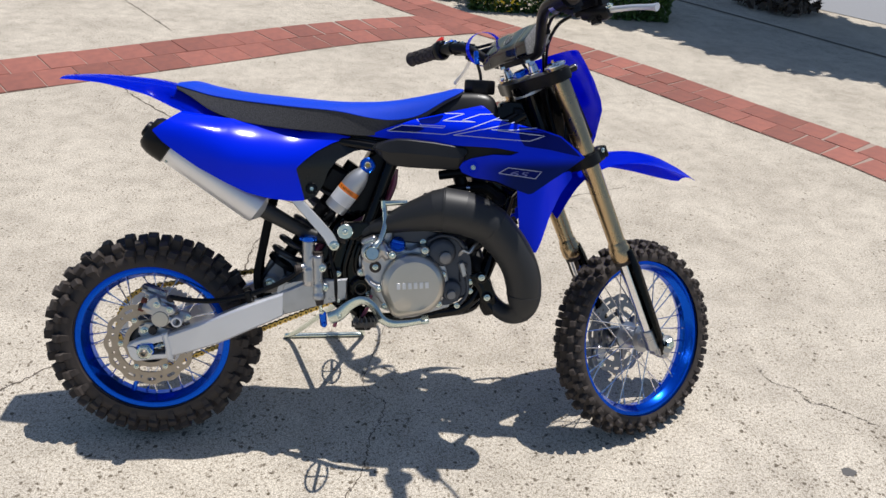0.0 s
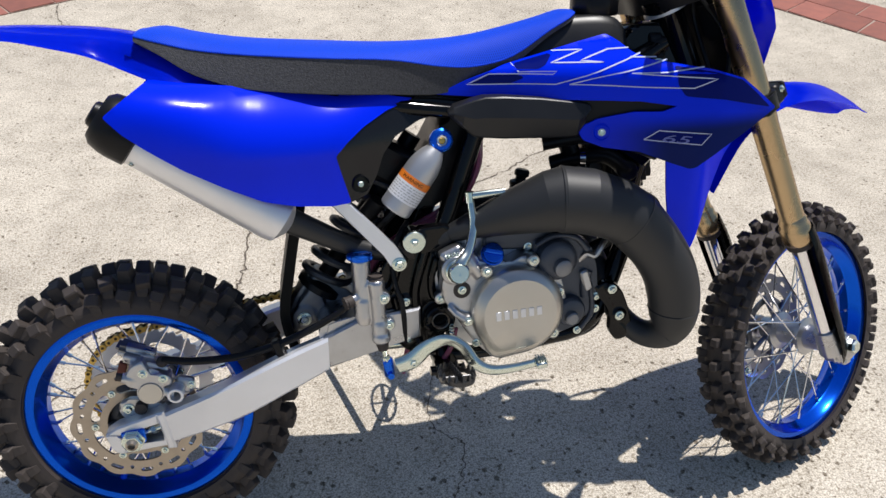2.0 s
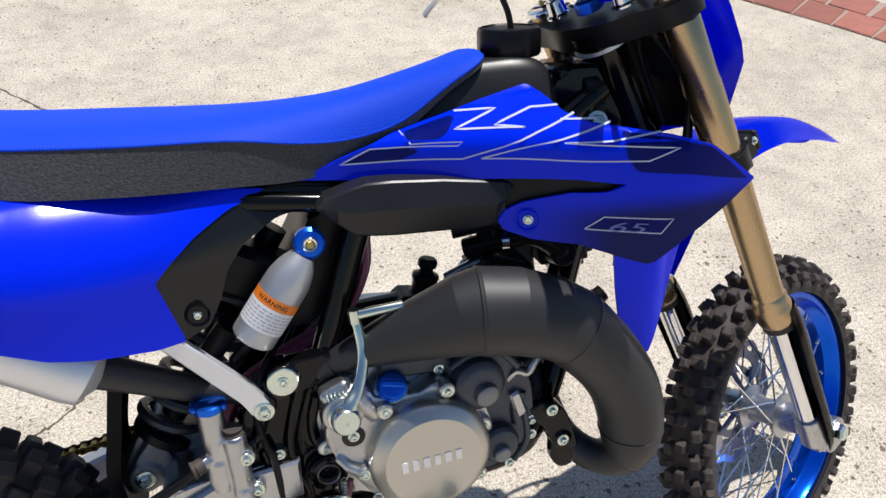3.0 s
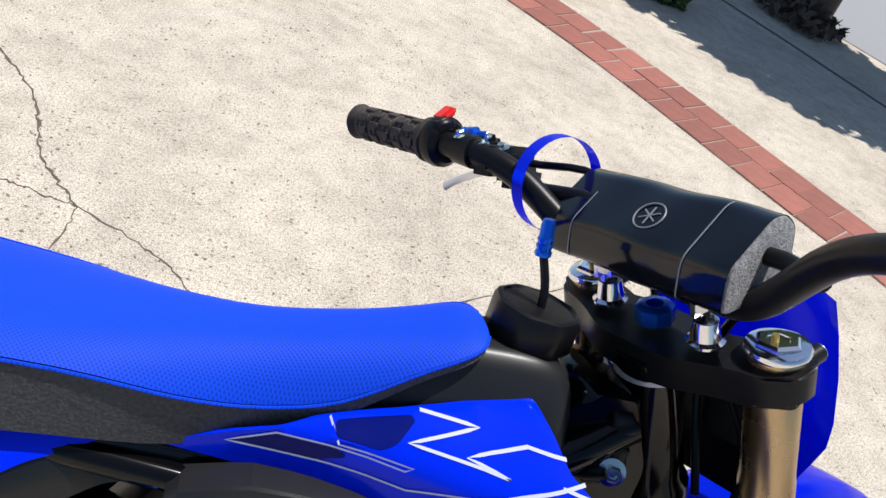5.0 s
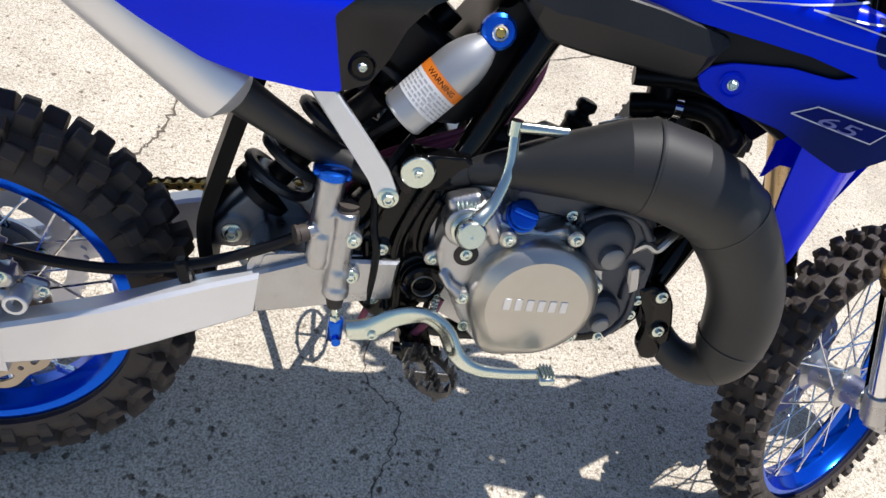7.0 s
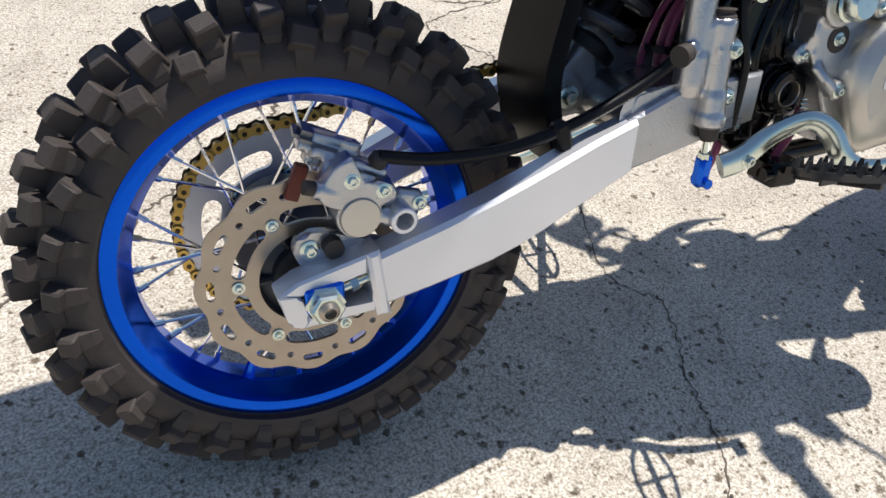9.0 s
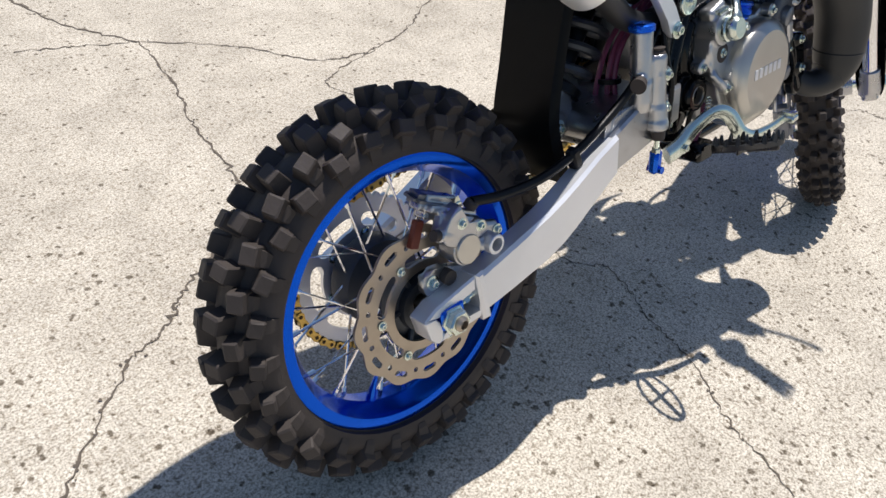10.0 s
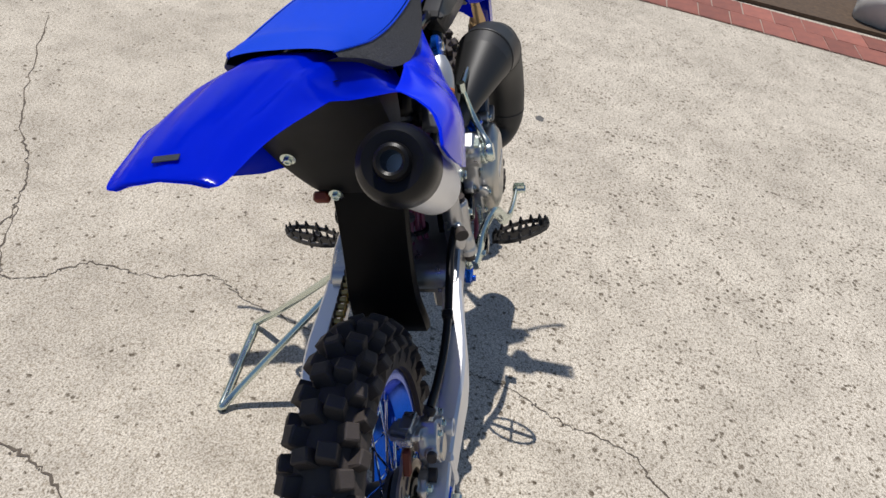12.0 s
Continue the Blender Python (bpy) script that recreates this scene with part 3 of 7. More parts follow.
for k in range(6):
    a = k * math.pi / 3 + 0.35
    bolt(rear, (0.049 * math.cos(a), 0.054, 0.049 * math.sin(a)), (0, -1, 0), 0.005)
bm = B()
tube(bm, [(-0.055, -0.004, -0.142, 0.0045), (-0.05, -0.006, -0.128, 0.006), (-0.046, -0.008, -0.112, 0.0045), (-0.040, -0.01, -0.095, 0.002)], seg=8)
part("rim_lock_cover", bm, ANO_BLUE, rear, "small blue rim lock cap")

# front wheel, in the steering's own axes
FC = Matrix.Translation((0.0505, 0, -0.677))
bm = B()
lathe(bm, [(0.010, -0.055), (0.02, -0.055), (0.022, -0.03), (0.033, -0.028), (0.033, -0.023), (0.022, -0.018), (0.019, 0.0), (0.022, 0.018), (0.034, 0.023), (0.034, 0.03), (0.022, 0.035), (0.02, 0.055), (0.010, 0.055)], axis=(0, 1, 0), seg=40, loop=True)
front = part("front_wheel", bm, CAST, bike, "spoked front wheel turned to its left", m=FRONT @ FC)
tyre("front_tyre", bike, FRONT @ FC, 0.187, 0.191, 0.031, 0.033, 38,
     [(0.20, 0.015, 0.016, 0.0145, 0.0, 5, 0.0), (0.66, 0.015, 0.017, 0.0135, 0.5, -8, 0.40), (1.10, 0.0145, 0.0155, 0.0105, 0.0, 6, 0.50)], "black knobbly front tyre")
rim(front, 0.185, 0.027)
spoked(front, 0.032, 0.026, 0.168, 32, 0.7)
wave_disc("brake_disc", front, 0.052, 0.0032, 0.100, DISC_GREY)
for k in range(6):
    bm = B()
    a = k * math.pi / 3
    tube(bm, [(0.024 * math.cos(a), 0.04, 0.024 * math.sin(a)), (0.063 * math.cos(a + 0.25), 0.052, 0.063 * math.sin(a + 0.25))], 0.004, 8)
    part("disc_arm", bm, DISC_GREY, front)


# ---- chain ----
def chain_path():
    c0, r0, c1, r1 = Vector((0, 0.058, 0.226)), 0.0935, Vector((0.412, 0.058, 0.348)), 0.044
    d = c1 - c0
    base, L = math.atan2(d.z, d.x), math.hypot(d.x, d.z)
    off = math.acos((r0 - r1) / L)
    pts = []
    for k in range(61):
        a = base + off + (2 * math.pi - 2 * off) * k / 60
        pts.append(c0 + Vector((r0 * math.cos(a), 0, r0 * math.sin(a))))
    for k in range(25):
        a = base - off + 2 * off * k / 24
        pts.append(c1 + Vector((r1 * math.cos(a), 0, r1 * math.sin(a))))
    pts.append(pts[0])
    return pts


line = chain_path()
seglen = [(b - a).length for a, b in zip(line, line[1:])]
total, pitch = sum(seglen), 0.0127
n = int(total / pitch)
at = []
for k in range(n):
    d = total * k / n
    i = 0
    while d > seglen[i]:
        d -= seglen[i]
        i += 1
    at.append(line[i].lerp(line[i + 1], d / seglen[i]))


def link_mesh(y, pin, mat):
    """A pair of waisted side plates, with pin heads on the outer ones; from one pin to the next along x."""
    bm = B()
    half = total / n / 2
    for sy in (-y, y):
        o = []
        for k in range(24):
            a = 2 * math.pi * (k + 0.01) / 24
            c = half if math.cos(a) >= 0 else -half
            o.append((c + 0.0054 * math.cos(a), 0.0054 * math.sin(a)))
        o = o[:6] + [(0.0012, 0.0033), (-0.0012, 0.0033)] + o[6:18] + [(-0.0012, -0.0033), (0.0012, -0.0033)] + o[18:]
        prism(bm, o, sy - 0.0007, sy + 0.0007, 0.0003)
    if pin:
        for x in (-half, half):
            lathe(bm, [(0, -0.0084), (0.0019, -0.0084), (0.0024, -0.0078), (0.0024, 0.0078), (0.0019, 0.0084), (0, 0.0084)], (x, 0, 0), (0, 1, 0), 10)
    else:
        for x in (-half, half):
            lathe(bm, [(0, -0.004), (0.0041, -0.004), (0.0041, 0.004), (0, 0.004)], (x, 0, 0), (0, 1, 0), 12)
    bmesh.ops.recalc_face_normals(bm, faces=bm.faces)
    me = bpy.data.meshes.new("link")
    bm.to_mesh(me)
    bm.free()
    me.materials.append(mat)
    me.materials.append(CHAIN_PIN)
    # the pins and the shaded inner sides are dark with grease
    for f in me.polygons:
        f.material_index = 1 if f.center.y > 0.001 or (Vector((abs(f.center.x) - half, 0, f.center.z)).length < 0.0026 and abs(f.normal.y) > 0.3) else 0
    return me


chain = new("drive_chain")
chain.parent = bike
chain.empty_display_size = 0.05
chain["label"] = "gold roller chain"
link_kinds = (link_mesh(0.0066, True, CHAIN_GOLD), link_mesh(0.0046, False, CHAIN_DARK))
for k in range(n):
    p, q = at[k], at[(k + 1) % n]
    ob = new("link", link_kinds[k % 2])
    ob.parent = chain
    ob.matrix_basis = Matrix.Translation((p + q) / 2) @ Matrix.Rotation(-math.atan2(q.z - p.z, q.x - p.x), 4, "Y")

bm = B()
prism(bm, [(0.212, 0.352), (0.30, 0.372), (0.42, 0.402), (0.44, 0.37), (0.42, 0.33), (0.33, 0.318), (0.225, 0.318)], 0.040, 0.046, 0.002, 0.006)
part("chain_slider", bm, BLACK, bike, "black plastic chain guide")

# ---- swingarm ----
def arm_y(x):
    """How far out the arm lies: it bows outwards round the tyre."""
    return -0.100 - 0.010 * ramp01(0.04, 0.15, x) + 0.013 * ramp01(0.16, 0.285, x)


def swing_side(s):
    bm = B()
    secs = [(0.040, 0.258, 0.209), (0.09, 0.278, 0.224), (0.14, 0.300, 0.242), (0.165, 0.311, 0.252), (0.19, 0.321, 0.263), (0.215, 0.330, 0.274), (0.235, 0.337, 0.282), (0.26, 0.345, 0.293), (0.277, 0.351, 0.301)]
    rings = []
    for x, zt, zb in secs:
        y = arm_y(x)
        yi = y + 0.029 - 0.003 * ramp01(0.2, 0.288, x)
        e = 0.004
        rings.append([(x, s * (-y - e), zt), (x, s * (-yi + e), zt), (x, s * -yi, zt - e), (x, s * -yi, zb + e), (x, s * (-yi + e), zb), (x, s * (-y - e), zb), (x, s * -y, zb + e), (x, s * -y, zt - e)])
    bridge(bm, rings)
    return bm


def swing_end(s):
    """The forked rear end round the axle slot."""
    bm = B()
    y0, y1 = (0.100, 0.074)
    prism(bm, [(-0.036, 0.236), (-0.02, 0.246), (0.036, 0.262), (0.036, 0.245), (0.014, 0.241), (-0.018, 0.233)], s * y0, s * y1, 0.0022)
    prism(bm, [(-0.018, 0.203), (0.044, 0.209), (0.044, 0.221), (0.014, 0.215), (-0.012, 0.2145)], s * y0, s * y1, 0.0022)
    prism(bm, [(-0.037, 0.236), (-0.018, 0.233), (-0.012, 0.213), (-0.016, 0.202), (-0.028, 0.209)], s * y0, s * y1, 0.003, 0.004)
    prism(bm, [(0.034, 0.263), (0.045, 0.266), (0.056, 0.205), (0.044, 0.205)], s * 0.1035, s * 0.072, 0.003)
    return bm


swing = part("swingarm", swing_side(-1), ALU, bike, "brushed aluminium box-section swingarm")
part("arm", swing_side(1), ALU, swing)
for s in (-1, 1):
    part("arm_end", swing_end(s), ALU, swing)
    bm = B()
    prism(bm, [(0.271, 0.350), (0.325, 0.375), (0.41, 0.384), (0.41, 0.338), (0.335, 0.320), (0.276, 0.302)], s * 0.0935, s * 0.055, 0.003)
    part("pivot_arm", bm, CAST, swing)
    bm = B()
    prism(bm, [(-0.016, 0.239), (0.016, 0.243), (0.017, 0.219), (-0.014, 0.216)], s * 0.1025, s * 0.092, 0.002, 0.004)
    part("chain_adjuster", bm, ANO_BLUE, swing, "blue axle block")
    bm = B()
    rod(bm, (0.012, s * 0.090, 0.229), (0.040, s * 0.090, 0.237), 0.0042)
    rod(bm, (0.024, s * 0.090, 0.2325), (0.030, s * 0.090, 0.234), 0.0068, seg=6)
    part("adjuster_screw", bm, ZINC, swing)
bm = B()
rod(bm, (0, -0.110, 0.226), (0, 0.11, 0.226), 0.008)
lathe(bm, [(0, 0), (0.0085, 0), (0.0085, 0.007), (0.0055, 0.010), (0.005, 0.010), (0.0045, 0.004), (0, 0.004)], (0, -0.109, 0.226), (0, -1, 0), 16)
axle = part("rear_axle", bm, STEEL, bike)
bm = B()
lathe(bm, [(0.008, 0), (0.0165, 0), (0.0165, 0.002), (0.0142, 0.003), (0.0142, 0.010), (0.012, 0.012), (0.008, 0.012)], (0, -0.1025, 0.226), (0, -1, 0), 6, loop=True)
part("axle_nut", bm, ZINC, axle)
bm = B()
prism(bm, [(0.222, 0.322), (0.300, 0.338), (0.350, 0.354), (0.345, 0.376), (0.308, 0.384), (0.290, 0.412), (0.266, 0.424), (0.242, 0.398), (0.220, 0.352)], -0.018, 0.024, 0.006, 0.012)
prism(bm, [(0.224, 0.330), (0.262, 0.336), (0.280, 0.362), (0.272, 0.398), (0.258, 0.404), (0.236, 0.372)], -0.027, 0.030, 0.004, 0.010)
lathe(bm, [(0, -0.030), (0.018, -0.030), (0.018, 0.034), (0, 0.034)], (0.246, 0, 0.354), (0, 1, 0), 24)
link = fused("shock_linkage", bm, LINK_GREY, bike, "dark grey cast linkage bridge", 0.0022, 4)
bm = B()
rod(bm, (0.285, -0.085, 0.352), (0.285, 0.085, 0.352), 0.020, seg=20)
prism(bm, [(0.272, 0.325), (0.345, 0.345), (0.40, 0.352), (0.40, 0.382), (0.33, 0.378), (0.275, 0.372)], -0.086, 0.086, 0.004, 0.01)
part("swingarm_bridge", bm, CAST, swing, "cast bridge between the arms")
bolt(link, (0.246, -0.030, 0.354), (0, -1, 0), 0.0085)

# ---- bodywork ----
def seat_rows():
    """x, crest height, height of the colour seam, foot of the side, half width at the seam, half width at the foot."""
    return curve([(0.068, 0.768, 0.764, 0.758, 0.048, 0.052), (0.10, 0.771, 0.757, 0.742, 0.062, 0.070), (0.14, 0.762, 0.748, 0.718, 0.068, 0.080), (0.20, 0.753, 0.741, 0.700, 0.073, 0.086),
                  (0.293, 0.747, 0.734, 0.690, 0.074, 0.082), (0.381, 0.743, 0.7285, 0.684, 0.068, 0.070), (0.45, 0.745, 0.7172, 0.680, 0.060, 0.058), (0.50, 0.750, 0.7150, 0.692, 0.053, 0.052),
                  (0.55, 0.760, 0.7265, 0.713, 0.050, 0.050), (0.60, 0.772, 0.7565, 0.748, 0.045, 0.045), (0.628, 0.780, 0.771, 0.764, 0.040, 0.041), (0.640, 0.781, 0.777, 0.771, 0.032, 0.034), (0.646, 0.781, 0.779, 0.775, 0.018, 0.020)], 4)


top, side, base = B(), [B(), B()], B()
rings, rl, rr_ = [], [], []
for x, zc, zs, zf, ws, wf in seat_rows():
    ring = []
    for k in range(-8, 9):
        u = k / 8
        z = zs + (zc - zs) * (1 - abs(u) ** 3.2)
        ring.append((x, ws * u * (1 - 0.03 * abs(u) ** 8), z))
    rings.append(ring)
    for s, lst in ((-1, rl), (1, rr_)):
        lst.append([(x, s * (ws + 0.0005), zs - 0.0006), (x, s * (ws + (wf - ws) * 0.35), zs - (zs - zf) * 0.35), (x, s * (ws + (wf - ws) * 0.8), zs - (zs - zf) * 0.75), (x, s * wf, zf), (x, s * (wf - 0.012), zf - 0.003)])
bridge(top, rings, closed=False, caps=False)
seat = part("seat", top, SEAT_BLUE, bike, "long blue seat with black ribbed sides", sharp=60)
for s, lst in ((0, rl), (1, rr_)):
    bridge(side[s], lst, closed=False, caps=False)
    part("seat_side", side[s], SEAT_BLACK, seat, "black grip vinyl side", sharp=60)
    bm = B()
    tube(bm, [(*r[0], 0.0012) for r in lst], seg=6)
    part("seam", bm, SEAT_BLUE, seat)
bridge(base, [[(x, -wf + 0.012, zf - 0.003), (x, wf - 0.012, zf - 0.003)] for x, zc, zs, zf, ws, wf in seat_rows()], closed=False, caps=False)
part("seat_base", base, BLACK, seat)
# fine diamond weave of the seat cover
sn = SEAT_BLUE.node_tree
tcx = sn.nodes.new("ShaderNodeTexCoord")
weave = []
for ang in (45, -45):
    mp, wv = sn.nodes.new("ShaderNodeMapping"), sn.nodes.new("ShaderNodeTexWave")
    mp.inputs["Rotation"].default_value = (0, 0, radians(ang))
    wv.inputs["Scale"].default_value = 150
    wv.inputs["Distortion"].default_value = 0.4
    sn.links.new(tcx.outputs["Object"], mp.inputs["Vector"])
    sn.links.new(mp.outputs["Vector"], wv.inputs["Vector"])
    weave.append(wv.outputs["Fac"])
knit = sn.nodes.new("ShaderNodeMath")
knit.operation = "MULTIPLY"
sn.links.new(weave[0], knit.inputs[0])
sn.links.new(weave[1], knit.inputs[1])
dots = sn.nodes.new("ShaderNodeMapRange")
dots.inputs["From Min"].default_value, dots.inputs["From Max"].default_value = 0.1, 0.7
dots.inputs["To Min"].default_value, dots.inputs["To Max"].default_value = 1.06, 0.62
sn.links.new(knit.outputs[0], dots.inputs["Value"])
sp = sn.nodes["Principled BSDF"]
tone = sn.nodes.new("ShaderNodeHueSaturation")
sn.links.new(sp.inputs["Base Color"].links[0].from_socket, tone.inputs["Color"])
sn.links.new(dots.outputs["Result"], tone.inputs["Value"])
sn.links.new(tone.outputs["Color"], sp.inputs["Base Color"])
sb = sn.nodes.new("ShaderNodeBump")
sb.inputs["Strength"].default_value, sb.inputs["Distance"].default_value = 0.3, 0.0005
sb.invert = True
sn.links.new(knit.outputs[0], sb.inputs["Height"])
sn.links.new(sb.outputs["Normal"], sp.inputs["Normal"])

bm = B()
prism(bm, [(0.20, 0.694), (0.29, 0.688), (0.42, 0.682), (0.50, 0.694), (0.56, 0.715), (0.60, 0.70), (0.60, 0.64), (0.46, 0.645), (0.40, 0.66), (0.25, 0.66), (0.20, 0.668)], -0.046, 0.046, 0.004)
part("under_seat_cover", bm, BLACK, bike, "black cover below the seat")

# rear fender: a long blade that widens to the seat
bm = B()
rings = []
FEND = curve([(-0.158, 0.769, 0.032, 0.002), (-0.151, 0.772, 0.042, 0.004), (-0.10, 0.776, 0.050, 0.008), (-0.06, 0.776, 0.058, 0.010), (0.0, 0.773, 0.064, 0.018), (0.03, 0.770, 0.062, 0.026), (0.06, 0.765, 0.066, 0.034), (0.10, 0.754, 0.085, 0.036), (0.15, 0.735, 0.087, 0.036), (0.21, 0.712, 0.066, 0.016)], 5)
for x, z, w, drop in FEND:
    ring = []
    for k in range(-10, 11):
        u = k / 10
        a = abs(u)
        zz = z - drop * ramp01(0.62, 1.0, a) - 0.004 * a - 0.006 * ramp01(0.35, 0.5, a) * ramp01(-0.15, 0.0, x)
        ring.append((x, w * u + 0.010 * (1 - ramp01(0.0, 0.12, x)), zz))
    rings.append(ring)
bridge(bm, rings, closed=False, caps=False)
bmesh.ops.solidify(bm, geom=list(bm.faces), thickness=0.003)
rf = part("rear_fender", bm, BLUE, bike, "glossy blue rear fender", sharp=50)
bm = B()
block(bm, (-0.138, 0.012, 0.7752), (0.007, 0.018, 0.0010), turn(0, -6, 8), 0.0003)
part("moulded_mark", bm, GREY_CAST, rf, "small grey moulded mark")
bm = B()
prism(bm, [(0.12, 0.735), (0.20, 0.695), (0.27, 0.68), (0.27, 0.60), (0.245, 0.58), (0.20, 0.64)], -0.050, 0.054, 0.006, 0.01)
inner = part("inner_fender", bm, BLACK, bike, "black inner fender and bracket")
bm = B()
rings = []
for x, z, y0, y1 in curve([(0.05, 0.738, -0.050, 0.058), (0.12, 0.700, -0.058, 0.080), (0.17, 0.645, -0.058, 0.102), (0.205, 0.597, -0.052, 0.106), (0.225, 0.557, -0.046, 0.094), (0.238, 0.525, -0.038, 0.076), (0.245, 0.503, -0.022, 0.056)], 5):
    rings.append([(x + 0.006 * (2 * k / 10 - 1) ** 4, y0 + (y1 - y0) * k / 10, z + 0.004 * (2 * k / 10 - 1) ** 4) for k in range(11)])
bridge(bm, rings, closed=False, caps=False)
bmesh.ops.solidify(bm, geom=list(bm.faces), thickness=0.004)
brace = part("fender_brace", bm, BRACE_GREY, inner, "dark grey moulded brace", sharp=50)
for p in ((0.2100, 0.0784, 0.585), (0.2350, 0.0386, 0.5192), (0.2365, -0.011, 0.518)):
    bolt(brace, p, (-0.9, 0, -0.35), 0.0075)
bm = B()
block(bm, (0.240, 0.060, 0.512), (0.016, 0.020, 0.014), turn(0, 40, 0), 0.003)
part("reflector", bm, RUST, inner, "small dark red reflector")

# mud flap before the wheel
bm = B()
rings = []
for x, z, w in curve([(0.246, 0.540, 0.050), (0.242, 0.52, 0.049), (0.234, 0.49, 0.047), (0.222, 0.43, 0.046), (0.212, 0.37, 0.048), (0.222, 0.318, 0.052), (0.236, 0.290, 0.05)], 5):
    rings.append([(x + 0.015 * max(0, abs(k / 8) - 0.75) * 4, w * min(1, max(-1, k / 6.4)), z) for k in range(-8, 9)])
bridge(bm, rings, closed=False, caps=False)
bmesh.ops.solidify(bm, geom=list(bm.faces), thickness=0.003)
part("mud_flap", bm, BLACK, bike, "satin black mud flap")


def along(x, pts):
    """Straight from key to key of (x, value)."""
    return float(np.interp(x, [p[0] for p in pts], [p[1] for p in pts]))


def panel_y(x, z):
    brow = 0.722 - 0.105 * max(0, x - 0.06) - 0.045 * min(0.16, max(0, x - 0.06))
    high = 0.075 - 0.018 * ramp01(0.26, 0.40, x)
    roll = max(0.0, z - (brow - high)) / high
    keep = 1 - 0.75 * ramp01(0.28, 0.40, x)
    return along(x, PANEL_BOW) - 0.004 * ramp01(0.57, 0.65, z) * keep + 0.052 * roll ** (2.0 + 3.0 * (1 - ramp01(0.08, 0.20, x))) * keep


PANEL_BOW = [(0.03, -0.136), (0.06, -0.138), (0.10, -0.140), (0.16, -0.138), (0.22, -0.128), (0.27, -0.112), (0.305, -0.101), (0.335, -0.092), (0.36, -0.083), (0.41, -0.067), (0.48, -0.060)]
PANEL = [(0.038, 0.682), (0.066, 0.703), (0.086, 0.717), (0.12, 0.712), (0.168, 0.706), (0.210, 0.702), (0.301, 0.693), (0.365, 0.684), (0.412, 0.6755), (0.374, 0.6635), (0.341, 0.646), (0.319, 0.629), (0.303, 0.613), (0.311, 0.582), (0.3205, 0.548), (0.295, 0.547),
         (0.247, 0.555), (0.208, 0.567), (0.171, 0.586), (0.120, 0.615), (0.080, 0.643), (0.056, 0.662)]
CORNER = [(0.4135, 0.6755), (0.445, 0.6735), (0.478, 0.669), (0.4565, 0.654), (0.419, 0.6475), (0.384, 0.629), (0.3665, 0.607), (0.357, 0.580), (0.343, 0.556), (0.3175, 0.547), (0.309, 0.582), (0.301, 0.6135), (0.3165, 0.6305), (0.338, 0.6485), (0.371, 0.6660)]
for flip in (False, True):
    pn = part("side_panel", skin(PANEL, (lambda x, z: panel_y(x, z) + 0.030 * ramp01(0.14, 0.28, x)) if flip else panel_y, 0.003, 0.012, 0.004, flip), BLUE, bike, "glossy blue side number panel", sharp=45)
    cp = part("panel_corner", skin(CORNER, lambda x, z: panel_y(x, z) + 0.002 + (0.026 if flip else 0), 0.005, 0.010, 0.004, flip), CORNER_BLACK, pn, "glossy black corner panel", sharp=45)
    bm = B()
    sgn = 1 if flip else -1
    lathe(bm, [(0.004, 0.0), (0.011, 0.0), (0.012, 0.002), (0.011, 0.003), (0.009, 0.001), (0.004, 0.001)], (0.334, sgn * 0.0925, 0.572), (0, sgn, 0), 24, loop=True)
    part("bolt_recess", bm, GLOSS_BLACK, cp)
    bolt(cp, (0.334, sgn * 0.092, 0.572), (0, sgn, 0), 0.0052)
# thin bright edge where the corner panel meets the seat
bm = B()
tube(bm, [(0.414, panel_y(0.414, 0.675) - 0.001, 0.6765), (0.445, panel_y(0.445, 0.673) - 0.001, 0.6745), (0.477, panel_y(0.477, 0.669) - 0.001, 0.6695)], 0.0012, 6)
part("panel_lip", bm, SATIN, bike)


SHROUD_BOW = [(0.40, -0.053), (0.44, -0.055), (0.50, -0.060), (0.56, -0.068), (0.62, -0.090), (0.66, -0.107), (0.70, -0.136), (0.74, -0.152), (0.785, -0.168), (0.83, -0.173), (0.90, -0.166)]


def shroud_y(x, z):
    """Close to the seat at its back, flared round the radiator ahead, and rolled in along its top."""
    lo, hi = along(x - 0.012, SHROUD_BOW), along(x + 0.012, SHROUD_BOW)
    up = max(0, z - 0.708)
    return 0.5 * (lo + hi) + 1.1 * up + 16 * up * up


SHROUD = [(0.442, 0.679), (0.489, 0.6985), (0.536, 0.715), (0.584, 0.7265), (0.634, 0.739), (0.683, 0.751), (0.692, 0.743), (0.700, 0.7315), (0.717, 0.724), (0.746, 0.7195), (0.786, 0.7135), (0.822, 0.703), (0.846, 0.6855), (0.875, 0.663), (0.847, 0.642), (0.807, 0.6135),
          (0.774, 0.5865), (0.766, 0.584), (0.742, 0.5915), (0.704, 0.605), (0.6635, 0.607), (0.639, 0.6155), (0.633, 0.625), (0.6395, 0.6365), (0.655, 0.6455), (0.695, 0.658), (0.728, 0.6595), (0.744, 0.667), (0.702, 0.672), (0.6465, 0.670), (0.576, 0.6695), (0.509, 0.6735)]


